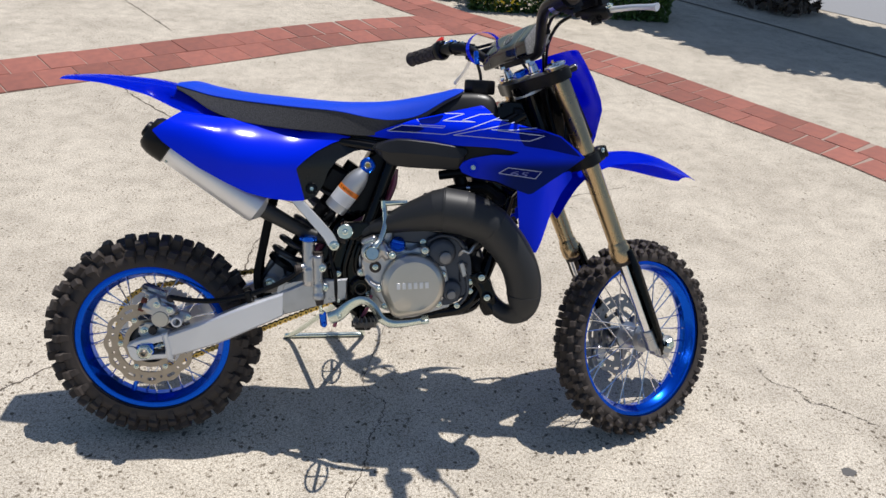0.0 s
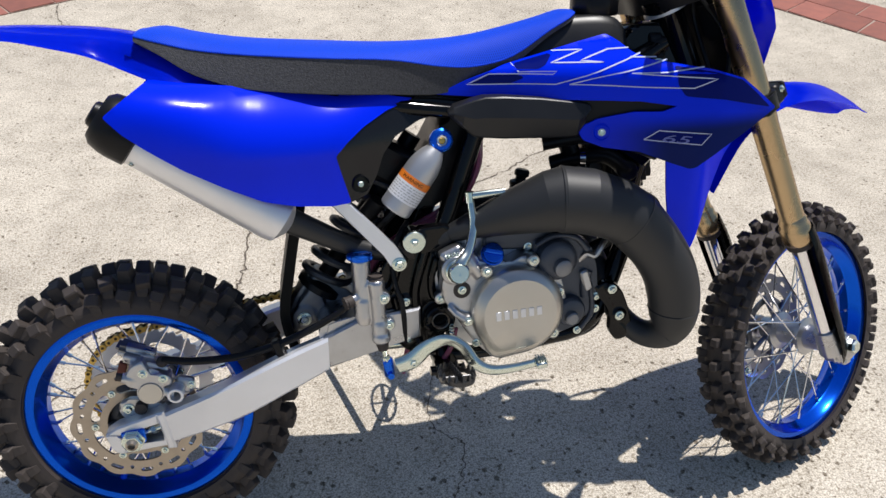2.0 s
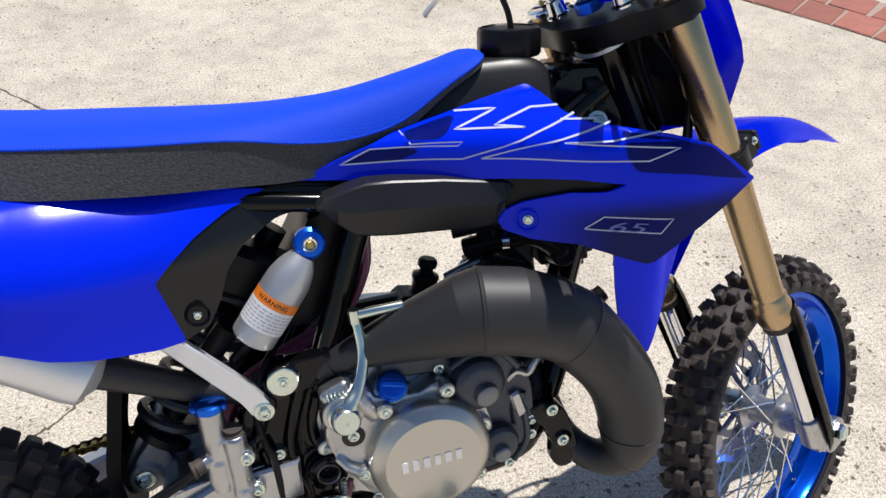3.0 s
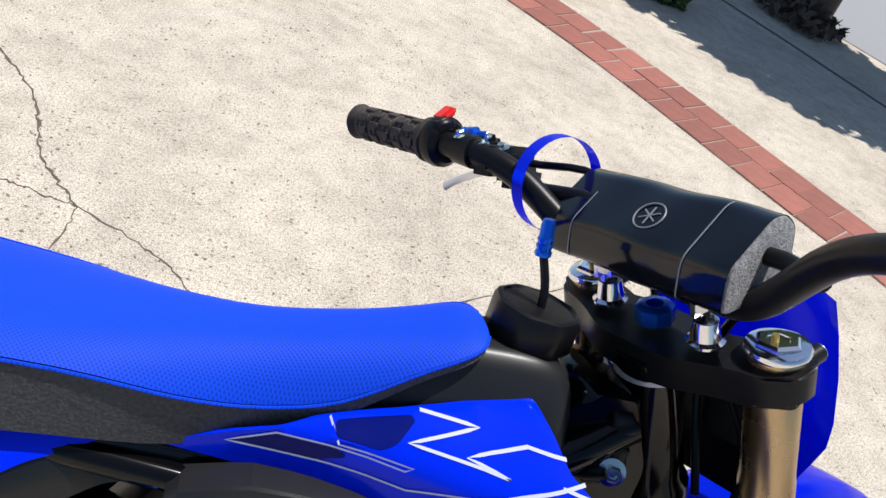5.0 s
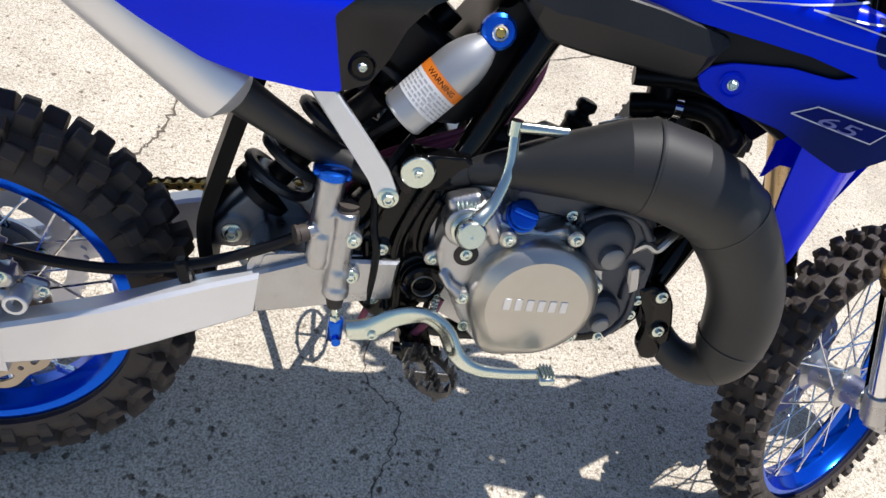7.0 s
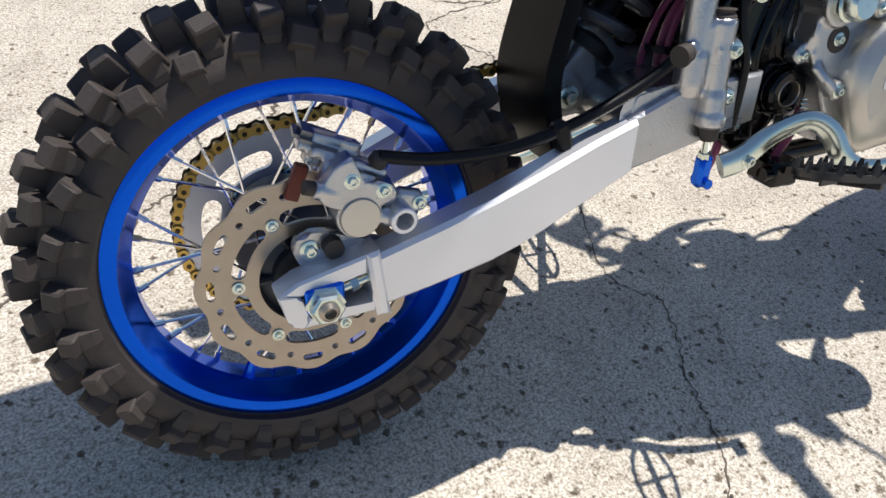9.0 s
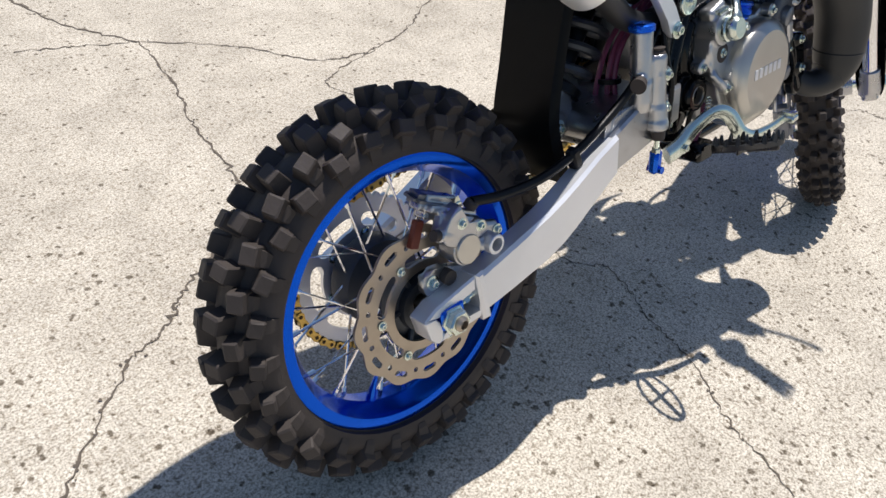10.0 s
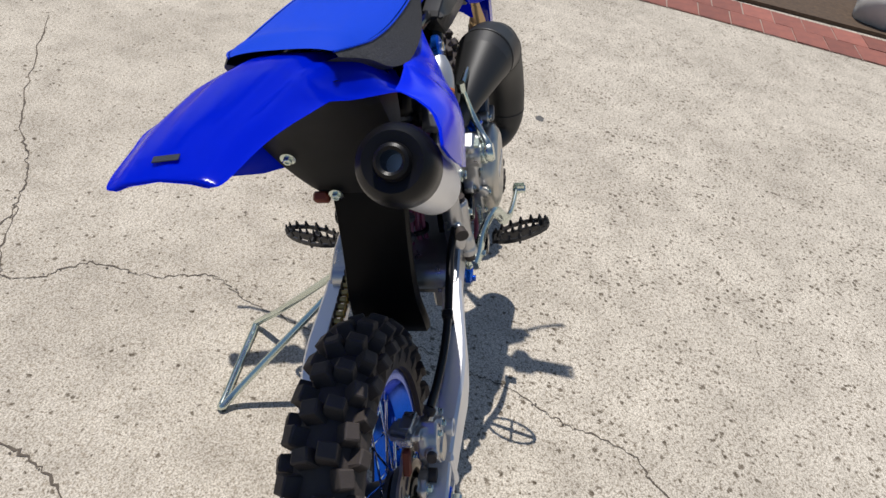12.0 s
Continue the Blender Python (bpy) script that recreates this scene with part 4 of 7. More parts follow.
def ribbon(pts, w, lift=0.0009, surf=shroud_y, s=1):
    """A narrow printed line on the shroud."""
    bm = B()
    P = []
    for a, b in zip(pts, pts[1:]):
        k = max(1, int(math.dist(a, b) / 0.008))
        P += [(a[0] + (b[0] - a[0]) * i / k, a[1] + (b[1] - a[1]) * i / k) for i in range(k)]
    P.append(pts[-1])
    la, lb = [], []
    for i, p in enumerate(P):
        q0, q1 = Vector(P[max(0, i - 1)]), Vector(P[min(len(P) - 1, i + 1)])
        d = (q1 - q0).normalized()
        nn = Vector((-d.y, d.x)) * w / 2
        for lst, sg in ((la, 1), (lb, -1)):
            x, z = p[0] + nn.x * sg, p[1] + nn.y * sg
            lst.append((x, s * (surf(x, z) - lift), z))
    bridge(bm, [la, lb], closed=False, caps=False)
    return bm


LINES = [[(0.5455, 0.7178), (0.5535, 0.7065), (0.6015, 0.7075), (0.597, 0.7035), (0.514, 0.7043), (0.484, 0.691), (0.601, 0.6904), (0.638, 0.702), (0.708, 0.731)],
         [(0.6035, 0.7312), (0.6435, 0.733), (0.597, 0.7173), (0.662, 0.7191), (0.635, 0.7204), (0.674, 0.7341), (0.698, 0.7365)], [(0.694, 0.726), (0.7245, 0.7268)],
         [(0.618, 0.6905), (0.7356, 0.7244)], [(0.618, 0.6905), (0.761, 0.6904), (0.789, 0.7025), (0.6886, 0.7077)], [(0.7752, 0.7165), (0.7303, 0.7099), (0.6886, 0.7077)],
         [(0.7075, 0.622), (0.7246, 0.6345), (0.788, 0.6313), (0.777, 0.6167), (0.7075, 0.622)]]
DARKS = [[(0.487, 0.6910), (0.514, 0.7034), (0.553, 0.7030), (0.5615, 0.6990), (0.541, 0.6905)], [(0.551, 0.7100), (0.549, 0.7165), (0.598, 0.7280), (0.601, 0.7265), (0.590, 0.7150), (0.579, 0.7100)], [(0.740, 0.7175), (0.784, 0.711), (0.820, 0.701), (0.842, 0.684), (0.866, 0.664), (0.80, 0.676), (0.752, 0.680), (0.742, 0.695)],
         [(0.709, 0.6225), (0.725, 0.6338), (0.7865, 0.6307), (0.7765, 0.6175)]]
for flip in (False, True):
    s = -1 if flip else 1
    sh = part("radiator_shroud", skin(SHROUD, (lambda x, z: shroud_y(x, z) + 0.02) if flip else shroud_y, 0.003, 0.010, 0.003, flip), FADED_BLUE, bike, "glossy blue radiator shroud with angular line graphics", sharp=45)
    for d in (() if flip else DARKS):
        bm = skin(d, lambda x, z: shroud_y(x, z) - 0.0007, 0.0004, 0.010, 0.004, flip)
        part("dark_graphic", bm, NAVY, sh, "navy printed patch")
    for g in (() if flip else LINES):
        part("graphic_line", ribbon(g, 0.0014 if g is not LINES[-1] else 0.0012, s=s), LINE_PRINT, sh)
    bm = B()
    lathe(bm, [(0.004, 0.0005), (0.0105, 0.0005), (0.0118, 0.0022), (0.0105, 0.0030), (0.0090, 0.0012), (0.004, 0.0012)], (0.660, s * (shroud_y(0.660, 0.628) + 0.0005 + (0.02 if flip else 0)), 0.628), (-0.35, -s, 0), 24, loop=True)
    part("bolt_recess", bm, FADED_BLUE, sh)
    bolt(sh, (0.660, s * (shroud_y(0.660, 0.628) - 0.0008 + (0.02 if flip else 0)), 0.628), (-0.35, -s, 0), 0.0055, washer=1.2)
    bm = skin([(0.635, 0.674), (0.745, 0.674), (0.755, 0.664), (0.73, 0.650), (0.635, 0.638)], lambda x, z: shroud_y(x, z) + (0.028 if flip else 0.009), 0.004, 0.012, 0.004, flip)
    part("shroud_inlet", bm, BLACK, sh, "black insert in the shroud slot")
    bm = skin([(0.752, 0.60), (0.80, 0.60), (0.875, 0.625), (0.880, 0.610), (0.856, 0.575), (0.830, 0.525), (0.812, 0.470), (0.803, 0.450), (0.785, 0.465), (0.766, 0.49), (0.758, 0.54)],
              lambda x, z: -0.118 + 0.035 * ramp01(0.80, 0.87, x), 0.003, 0.012, 0.006, flip)
    part("radiator_guard", bm, BLUE, sh, "blue lower radiator guard")
    bm = B()
    rows_ = []
    for x, zt, zb in ((0.4555, 0.6595, 0.6545), (0.4625, 0.6650, 0.6475), (0.475, 0.6690, 0.6365), (0.4875, 0.6730, 0.6255), (0.491, 0.6740, 0.6235), (0.505, 0.6775, 0.6215), (0.53, 0.6775, 0.6195), (0.58, 0.674, 0.6185), (0.618, 0.669, 0.6180), (0.632, 0.6675, 0.6195), (0.641, 0.6665, 0.632), (0.647, 0.665, 0.650)):
        o = along(x, [(0.45, -0.084), (0.50, -0.090), (0.58, -0.095), (0.65, -0.100)]) + (0.012 if flip else 0)
        zm = zt - 0.46 * (zt - zb)
        rows_.append([(x, (o + 0.014) * s, zt), (x, (o + 0.0075) * s, zt - 0.0006), (x, (o + 0.0055) * s, zt - 0.0022), (x, (o + 0.0004) * s, zm + 0.001), (x, o * s, zm - 0.001), (x, (o + 0.0070) * s, zb + 0.003), (x, (o + 0.009) * s, zb + 0.0006), (x, (o + 0.014) * s, zb), (x, (o + 0.03) * s, zb + 0.002), (x, (o + 0.03) * s, zt)])
    bridge(bm, rows_)
    part("airbox_cover", bm, SATIN, sh, "satin black tank side cover", sharp=14)

f = bpy.data.curves.new("number", "FONT")
f.body, f.size, f.extrude, f.shear = "65", 0.0140, 0.0003, 0.25
f.space_character = 1.0
tmp = new("number", f)
me = bpy.data.meshes.new_from_object(tmp)
bpy.data.objects.remove(tmp)
me.materials.append(NUMBER_PRINT)
me.name = "number"
num = new("number", me)
num.parent = [o for o in bike.children if o.name.startswith("radiator_shroud")][0]
num.matrix_basis = Matrix.Translation((0.726, shroud_y(0.726, 0.625) - 0.0016, 0.6205)) @ Euler((radians(90), radians(3), radians(-22))).to_matrix().to_4x4() @ Matrix.Diagonal((2.7, 1, 1, 1))
num["label"] = "white printed number"

# tank
bm = B()
rings = []
for x, zt, w, zb in curve([(0.53, 0.712, 0.040, 0.66), (0.58, 0.752, 0.042, 0.66), (0.615, 0.770, 0.045, 0.66), (0.65, 0.775, 0.048, 0.66), (0.69, 0.775, 0.052, 0.66), (0.712, 0.764, 0.053, 0.66), (0.722, 0.735, 0.051, 0.66), (0.728, 0.69, 0.048, 0.66)], 4):
    half = [(w, zb), (w * 1.02, zt - 0.062), (w * 1.0, zt - 0.046), (w * 0.93, zt - 0.034), (w * 0.84, zt - 0.0235), (w * 0.74, zt - 0.013), (w * 0.62, zt - 0.004), (w * 0.48, zt - 0.001)]
    rings.append([(x, -y, z) for y, z in half] + [(x, y, z) for y, z in half[::-1]])
bridge(bm, rings)
tank = part("fuel_tank", bm, TANK, bike, "satin black fuel tank", sharp=35)
bm = B()
prof = rounded([(0.0355 * math.cos(2 * math.pi * (k + 0.3) / 8), 0.0355 * math.sin(2 * math.pi * (k + 0.3) / 8)) for k in range(8)], 0.006)
rings = [[(0.684 + x * q, 0.006 + y * q, z) for x, y in prof] for z, q in ((0.772, 0.93), (0.775, 1.0), (0.797, 1.0), (0.8005, 0.95), (0.8015, 0.86), (0.8000, 0.82), (0.8000, 0.02))]
bridge(bm, rings)
cap = part("filler_cap", bm, BLACK, tank, "black ribbed filler cap")
bm = B()
tube(bm, curve([(0.686, 0.004, 0.797), (0.684, 0.008, 0.815), (0.678, 0.018, 0.836)], 5), 0.0035, 8)
part("vent_hose", bm, BLACK, tank)
bm = B()
lathe(bm, [(0, 0), (0.006, 0), (0.0065, 0.003), (0.0055, 0.005), (0.0065, 0.008), (0.0055, 0.010), (0.0065, 0.013), (0.0055, 0.015), (0.0055, 0.024), (0.004, 0.028), (0, 0.028)], (0.678, 0.018, 0.834), (-0.15, 0.1, 1), 14)
part("vent_valve", bm, ANO_BLUE, tank, "blue anodised vent valve")

# ---- frame ----
def bars(name, lines, mat, r, parent, label="", m=None, seg=12, flat=1.0):
    bm = B()
    for l in lines:
        tube(bm, curve(l, 6), r, seg, flat)
    return part(name, bm, mat, parent, label, m)


chassis = bars("chassis", [[(0.80, 0, 0.72), (0.73, 0, 0.42), (0.70, 0, 0.345)]], GLOSS_BLACK, 0.019, bike, "gloss black steel frame")
for s in (-1, 1):
    bars("main_spar", [[(0.775, s * 0.03, 0.735), (0.70, s * 0.046, 0.695), (0.60, s * 0.054, 0.672), (0.53, s * 0.058, 0.655), (0.500, s * 0.061, 0.632), (0.486, s * 0.062, 0.600), (0.464, s * 0.064, 0.534), (0.440, s * 0.067, 0.468), (0.420, s * 0.068, 0.43), (0.410, s * 0.067, 0.39), (0.41, s * 0.066, 0.33), (0.44, s * 0.064, 0.30)]], GLOSS_BLACK, 0.0145, chassis)
    bars("cradle", [[(0.705, s * 0.012, 0.36), (0.69, s * 0.05, 0.315), (0.62, s * 0.06, 0.300), (0.50, s * 0.062, 0.288), (0.43, s * 0.064, 0.295)]], GLOSS_BLACK, 0.011, chassis)
    bars("seat_rail", [[(0.47, s * 0.06, 0.655), (0.33, s * 0.055, 0.675), (0.12, s * 0.05, 0.72)]], GLOSS_BLACK, 0.010, chassis)
    bm = B()
    prism(bm, [(0.346, 0.425), (0.360, 0.447), (0.374, 0.468), (0.395, 0.499), (0.424, 0.492), (0.434, 0.462), (0.442, 0.43), (0.448, 0.40), (0.454, 0.36), (0.446, 0.33), (0.43, 0.310), (0.405, 0.303), (0.384, 0.318), (0.364, 0.344), (0.350, 0.37)], s * 0.060, s * 0.082, 0.002, 0.008)
    for x, z, r, y in ((0.357, 0.408, 0.0115, 0.090), (0.363, 0.366, 0.0115, 0.090), (0.381, 0.4555, 0.0125, 0.086), (0.403, 0.485, 0.0160, 0.0935), (0.438, 0.364, 0.0225, 0.090), (0.390, 0.392, 0.009, 0.086), (0.392, 0.335, 0.010, 0.089)):
        rod(bm, (x, s * 0.065, z), (x, s * y, z), r, seg=24)
    for l in ([(0.420, 0.468, 0.007), (0.409, 0.432, 0.0065), (0.403, 0.40, 0.006), (0.408, 0.36, 0.006), (0.414, 0.318, 0.007)], [(0.436, 0.455, 0.006), (0.428, 0.424, 0.0055), (0.430, 0.398, 0.005), (0.442, 0.387, 0.005)],
              [(0.357, 0.408, 0.006), (0.372, 0.420, 0.0055), (0.381, 0.4555, 0.006)], [(0.363, 0.366, 0.006), (0.380, 0.345, 0.0055), (0.392, 0.335, 0.006)], [(0.374, 0.400, 0.004), (0.378, 0.376, 0.004), (0.372, 0.352, 0.004)]):
        tube(bm, curve([(x, s * 0.083, z, r) for x, z, r in l], 5), seg=12)
    prism(bm, [(0.390, 0.478), (0.405, 0.501), (0.428, 0.503), (0.452, 0.505), (0.458, 0.494), (0.436, 0.470), (0.415, 0.466)], s * 0.070, s * 0.090, 0.003, 0.005)
    fused("pivot_plate", bm, GLOSS_BLACK, chassis, "gloss black welded pivot plate", 0.0016, 3)
    bm = B()
    prism(bm, [(0.284, 0.556), (0.300, 0.566), (0.376, 0.483), (0.389, 0.462), (0.3885, 0.450), (0.380, 0.445), (0.371, 0.450), (0.360, 0.470)], s * 0.097, s * 0.086, 0.002, 0.004)
    part("subframe_strut", bm, ALU, chassis, "flat bare aluminium strut")
bm = B()
lathe(bm, [(0.028, -0.165), (0.028, -0.15), (0.024, -0.14), (0.024, -0.045), (0.03, -0.035), (0.03, -0.022), (0.012, -0.02), (0.012, -0.165)], (0.769, -0.008, 0.816), (-math.sin(radians(RAKE)), 0, math.cos(radians(RAKE))), 28, loop=True)
part("steering_head", bm, GLOSS_BLACK, chassis)
bm = B()
prism(bm, [(0.705, 0.72), (0.728, 0.757), (0.770, 0.764), (0.80, 0.70), (0.80, 0.60), (0.76, 0.55), (0.70, 0.60)], -0.036, 0.042, 0.004, 0.01)
part("frame_gusset", bm, GLOSS_BLACK, chassis)
bm = B()
prism(bm, [(0.722, 0.668), (0.735, 0.664), (0.770, 0.672), (0.776, 0.700), (0.770, 0.735), (0.756, 0.748), (0.745, 0.742), (0.728, 0.715)], -0.030, 0.030, 0.006, 0.012)
prism(bm, [(0.738, 0.702), (0.748, 0.718), (0.772, 0.728), (0.780, 0.716), (0.772, 0.692), (0.752, 0.680)], -0.044, -0.020, 0.005, 0.010)
rod(bm, (0.752, -0.034, 0.742), (0.770, -0.034, 0.742), 0.008)
tube(bm, curve([(0.742, -0.034, 0.722, 0.005), (0.756, -0.040, 0.731, 0.005), (0.776, -0.040, 0.741, 0.005)], 5), seg=12)
tube(bm, curve([(0.735, -0.030, 0.690, 0.006), (0.748, -0.044, 0.698, 0.006), (0.764, -0.046, 0.703, 0.0075)], 5), seg=12)
fused("ignition_coil", bm, BLACK, chassis, "black ignition coil and bracket", 0.0017, 3)
bolt(chassis, (0.7635, -0.0490, 0.7045), (-0.3, -1, 0.3), 0.0085)
bm = B()
lathe(bm, [(0, 0), (0.0158, 0), (0.0158, 0.003), (0.0148, 0.004), (0.006, 0.004), (0.0055, 0.003), (0, 0.003)], (0.403, -0.094, 0.485), (0, -1, 0), 28)
part("engine_mount_washer", bm, ZINC, chassis, "large zinc-plated washer")
bolt(chassis, (0.403, -0.098, 0.485), (0, -1, 0), 0.005)
for p, r in (((0.381, -0.0968, 0.4555), 0.0080), ((0.392, -0.0885, 0.335), 0.0055), ((0.390, -0.086, 0.392), 0.005)):
    bolt(chassis, p, (0, -1, 0), r)
bm = B()
lathe(bm, [(0.0125, 0), (0.0215, 0), (0.0215, 0.010), (0.019, 0.013), (0.0135, 0.013)], (0.438, -0.088, 0.364), (0, -1, 0), 28, loop=True)
pv = part("swingarm_pivot", bm, GLOSS_BLACK, chassis)
bm = B()
lathe(bm, [(0.0112, 0.004), (0.0128, 0.004), (0.0128, 0.0125), (0.0120, 0.0135), (0.0112, 0.0125)], (0.438, -0.088, 0.364), (0, -1, 0), 28, loop=True)
part("pivot_ring", bm, STEEL, pv, "bare steel ring")

# radiator beside the cylinder head
bm = B()
block(bm, (0.700, 0.048, 0.575), (0.026, 0.074, 0.17), turn(0, -8, 0), 0.004)
rd = part("radiator", bm, GREY_CAST, bike, "dark radiator core with fine fins")
for k in range(14):
    bm = B()
    block(bm, (0.684, 0.016 + 0.0048 * k, 0.575), (0.006, 0.0016, 0.150), turn(0, -8, 0), 0)
    part("fin", bm, STEEL, rd)
for k in range(18):
    bm = B()
    block(bm, (0.685 - 0.0012 * (k - 8.5), 0.048, 0.575 + (k - 8.5) * 0.0086), (0.004, 0.066, 0.0012), turn(0, -8, 0), 0)
    part("core_row", bm, BLACK, rd)
bm = B()
block(bm, (0.752, 0.028, 0.575), (0.070, 0.080, 0.130), turn(0, -8, 0), 0.014, seg=2)
rod(bm, (0.735, -0.010, 0.545), (0.735, -0.040, 0.552), 0.016)
tube(bm, curve([(0.735, -0.030, 0.552, 0.012), (0.70, -0.030, 0.575, 0.012), (0.655, -0.018, 0.570, 0.012), (0.625, -0.006, 0.560, 0.013)], 5), seg=16)
fused("radiator_tank", bm, BLACK, rd, "black plastic radiator tank and hose", 0.0022, 3)
bm = B()
lathe(bm, [(0.0135, -0.004), (0.0150, -0.004), (0.0150, 0.004), (0.0135, 0.004)], (0.668, -0.0205, 0.5715), (1, -0.2, 0.05), 24, loop=True)
part("hose_clip", bm, CHROME, rd, "bright hose clip")

bm = B()
CASE = [(0.432, 0.44), (0.448, 0.475), (0.50, 0.482), (0.56, 0.476), (0.62, 0.478), (0.66, 0.455), (0.672, 0.41), (0.668, 0.36), (0.64, 0.325), (0.58, 0.306), (0.50, 0.308), (0.455, 0.33), (0.436, 0.38)]
prism(bm, CASE, -0.085, 0.085, 0.008, 0.012)
engine = part("engine", bm, CAST, bike, "single-cylinder two-stroke engine in cast alloy")
bm = B()
prism(bm, [(0.437, 0.408), (0.440, 0.444), (0.448, 0.464), (0.468, 0.4755), (0.486, 0.472), (0.494, 0.449), (0.530, 0.447), (0.56, 0.463), (0.588, 0.452), (0.612, 0.424), (0.622, 0.388), (0.616, 0.348), (0.592, 0.320), (0.552, 0.305), (0.515, 0.303), (0.496, 0.318), (0.478, 0.340), (0.457, 0.374)], -0.112, -0.084, 0.005, 0.010)
rod(bm, (0.457, -0.09, 0.447), (0.457, -0.118, 0.447), 0.021, seg=24)
rod(bm, (0.4663, -0.09, 0.4149), (0.4663, -0.113, 0.4149), 0.010, seg=18)
rod(bm, (0.4377, -0.09, 0.4002), (0.4377, -0.104, 0.4002), 0.009, seg=18)
rod(bm, (0.5117, -0.082, 0.442), (0.5117, -0.1030, 0.4605), 0.0180, seg=26)
tube(bm, [(0.468, -0.108, 0.470, 0.010), (0.480, -0.112, 0.452, 0.009), (0.492, -0.112, 0.434, 0.007)], seg=12)
tube(bm, [(0.448, -0.110, 0.392, 0.0055), (0.458, -0.116, 0.380, 0.0055), (0.471, -0.116, 0.3705, 0.0075)], seg=12)
block(bm, (0.452, -0.100, 0.469), (0.034, 0.022, 0.014), turn(0, -24, 0), 0.004)
fused("right_crankcase_cover", bm, CAST, engine, "cast alloy crankcase cover", 0.0017, 4)
bm = B()
prism(bm, [(0.57, 0.478), (0.62, 0.482), (0.655, 0.470), (0.668, 0.43), (0.672, 0.385), (0.655, 0.345), (0.62, 0.330), (0.585, 0.333), (0.575, 0.40)], -0.104, -0.074, 0.006, 0.010)
prism(bm, [(0.50, 0.488), (0.56, 0.492), (0.62, 0.486), (0.62, 0.46), (0.50, 0.465)], -0.098, -0.066, 0.004, 0.006)
part("pump_housing", bm, DARK_PUMP, engine, "dark grey pump housing")
bm = B()
cx, cz, cr = 0.5455, 0.380, 0.0675
rings = []
for q, h in ((1.0, 0.0), (1.0, 0.010), (0.975, 0.0165), (0.95, 0.019), (0.86, 0.0235), (0.80, 0.0255), (0.78, 0.0262), (0.4, 0.0265), (0.02, 0.0265)):
    ring = []
    for k in range(72):
        a = 2 * math.pi * k / 72
        d = (a - radians(243) + math.pi) % (2 * math.pi) - math.pi
        rr2 = cr * q * (1 + 0.17 * math.exp(-(d / 0.30) ** 2) * max(0, q - 0.6) / 0.4)
        ring.append((cx + rr2 * math.cos(a), -0.111 - h, cz + rr2 * math.sin(a)))
    rings.append(ring)
bridge(bm, rings)
clutch = part("clutch_cover", bm, COVER, engine, "round satin grey clutch cover", sharp=24)
for k in range(6):
    bm = B()
    block(bm, (0.5135 + k * 0.0118, -0.1377, 0.3805 + 0.0008 * k), (0.0075, 0.0012, 0.0135), turn(0, -4, 0), 0.0005)
    part("raised_mark", bm, ALU, clutch, "plain raised bar")
for bx, bz in ((0.5001, 0.4422), (0.5672, 0.4535), (0.6068, 0.4018), (0.6009, 0.338), (0.5235, 0.3138), (0.4735, 0.3701)):
    bm = B()
    lathe(bm, [(0, 0), (0.009, 0), (0.009, 0.012), (0.0075, 0.0135), (0, 0.0135)], (bx, -0.108, bz), (0, -1, 0), 18)
    part("boss", bm, COVER, clutch)
    bolt(clutch, (bx, -0.1212, bz), (0, -1, 0), 0.0050)
for l, r, mt in (([(0.475, -0.05, 0.56), (0.45, -0.068, 0.52), (0.438, -0.078, 0.46), (0.442, -0.088, 0.41), (0.450, -0.09, 0.37), (0.452, -0.08, 0.31)], 0.0035, BLACK), ([(0.40, -0.05, 0.50), (0.385, -0.075, 0.49), (0.372, -0.084, 0.46), (0.376, -0.090, 0.42), (0.384, -0.094, 0.39), (0.388, -0.09, 0.33)], 0.004, BLACK),
                 ([(0.46, -0.098, 0.35), (0.452, -0.10, 0.32), (0.43, -0.095, 0.28)], 0.004, PINK), ([(0.40, -0.06, 0.33), (0.392, -0.075, 0.31), (0.385, -0.07, 0.27)], 0.0042, PINK)):
    bm = B()
    tube(bm, curve(l, 5), r, 8)
    part("breather_hose", bm, mt, engine)

bm = B()
lathe(bm, [(0, 0.010), (0.0125, 0.010), (0.0145, 0.0085), (0.0150, 0.003), (0.0165, 0.002), (0.0165, 0), (0, 0)], (0.5117, -0.1030, 0.4610), (0, -0.76, 0.65), 28)
block(bm, (0.5117, -0.1112, 0.4682), (0.026, 0.0065, 0.008), turn(49, 0, 0) @ turn(0, 0, -14), 0.0015)
part("oil_filler_plug", bm, ANO_BLUE, engine, "blue anodised oil filler plug")
for p, r, h, o in (((0.604, -0.098, 0.448), 0.031, 0.022, (0.006, -0.008)), ((0.627, -0.098, 0.366), 0.024, 0.022, (0.0, -0.006))):
    bm = B()
    lathe(bm, [(0, h), (r * 0.62, h), (r * 0.80, h * 0.94), (r * 0.93, h * 0.78), (r * 0.97, h * 0.5), (r * 0.98, h * 0.18), (r * 1.10, h * 0.14), (r * 1.10, 0), (0, 0)], p, (0.06, -1, 0.02), 44)
    pc = part("pump_cover", bm, DARK_PUMP, engine, "domed dark grey pump cover", sharp=30)
    bm = B()
    lathe(bm, [(0, 0.0075), (r * 0.34, 0.0075), (r * 0.42, 0.0060), (r * 0.45, 0.0), (r * 0.45, -0.012), (0, -0.012)], (p[0] + o[0], p[1] - h + 0.001, p[2] + o[1]), (0.12, -1, -0.12), 30)
    part("cover_tip", bm, GREY_TIP, pc)
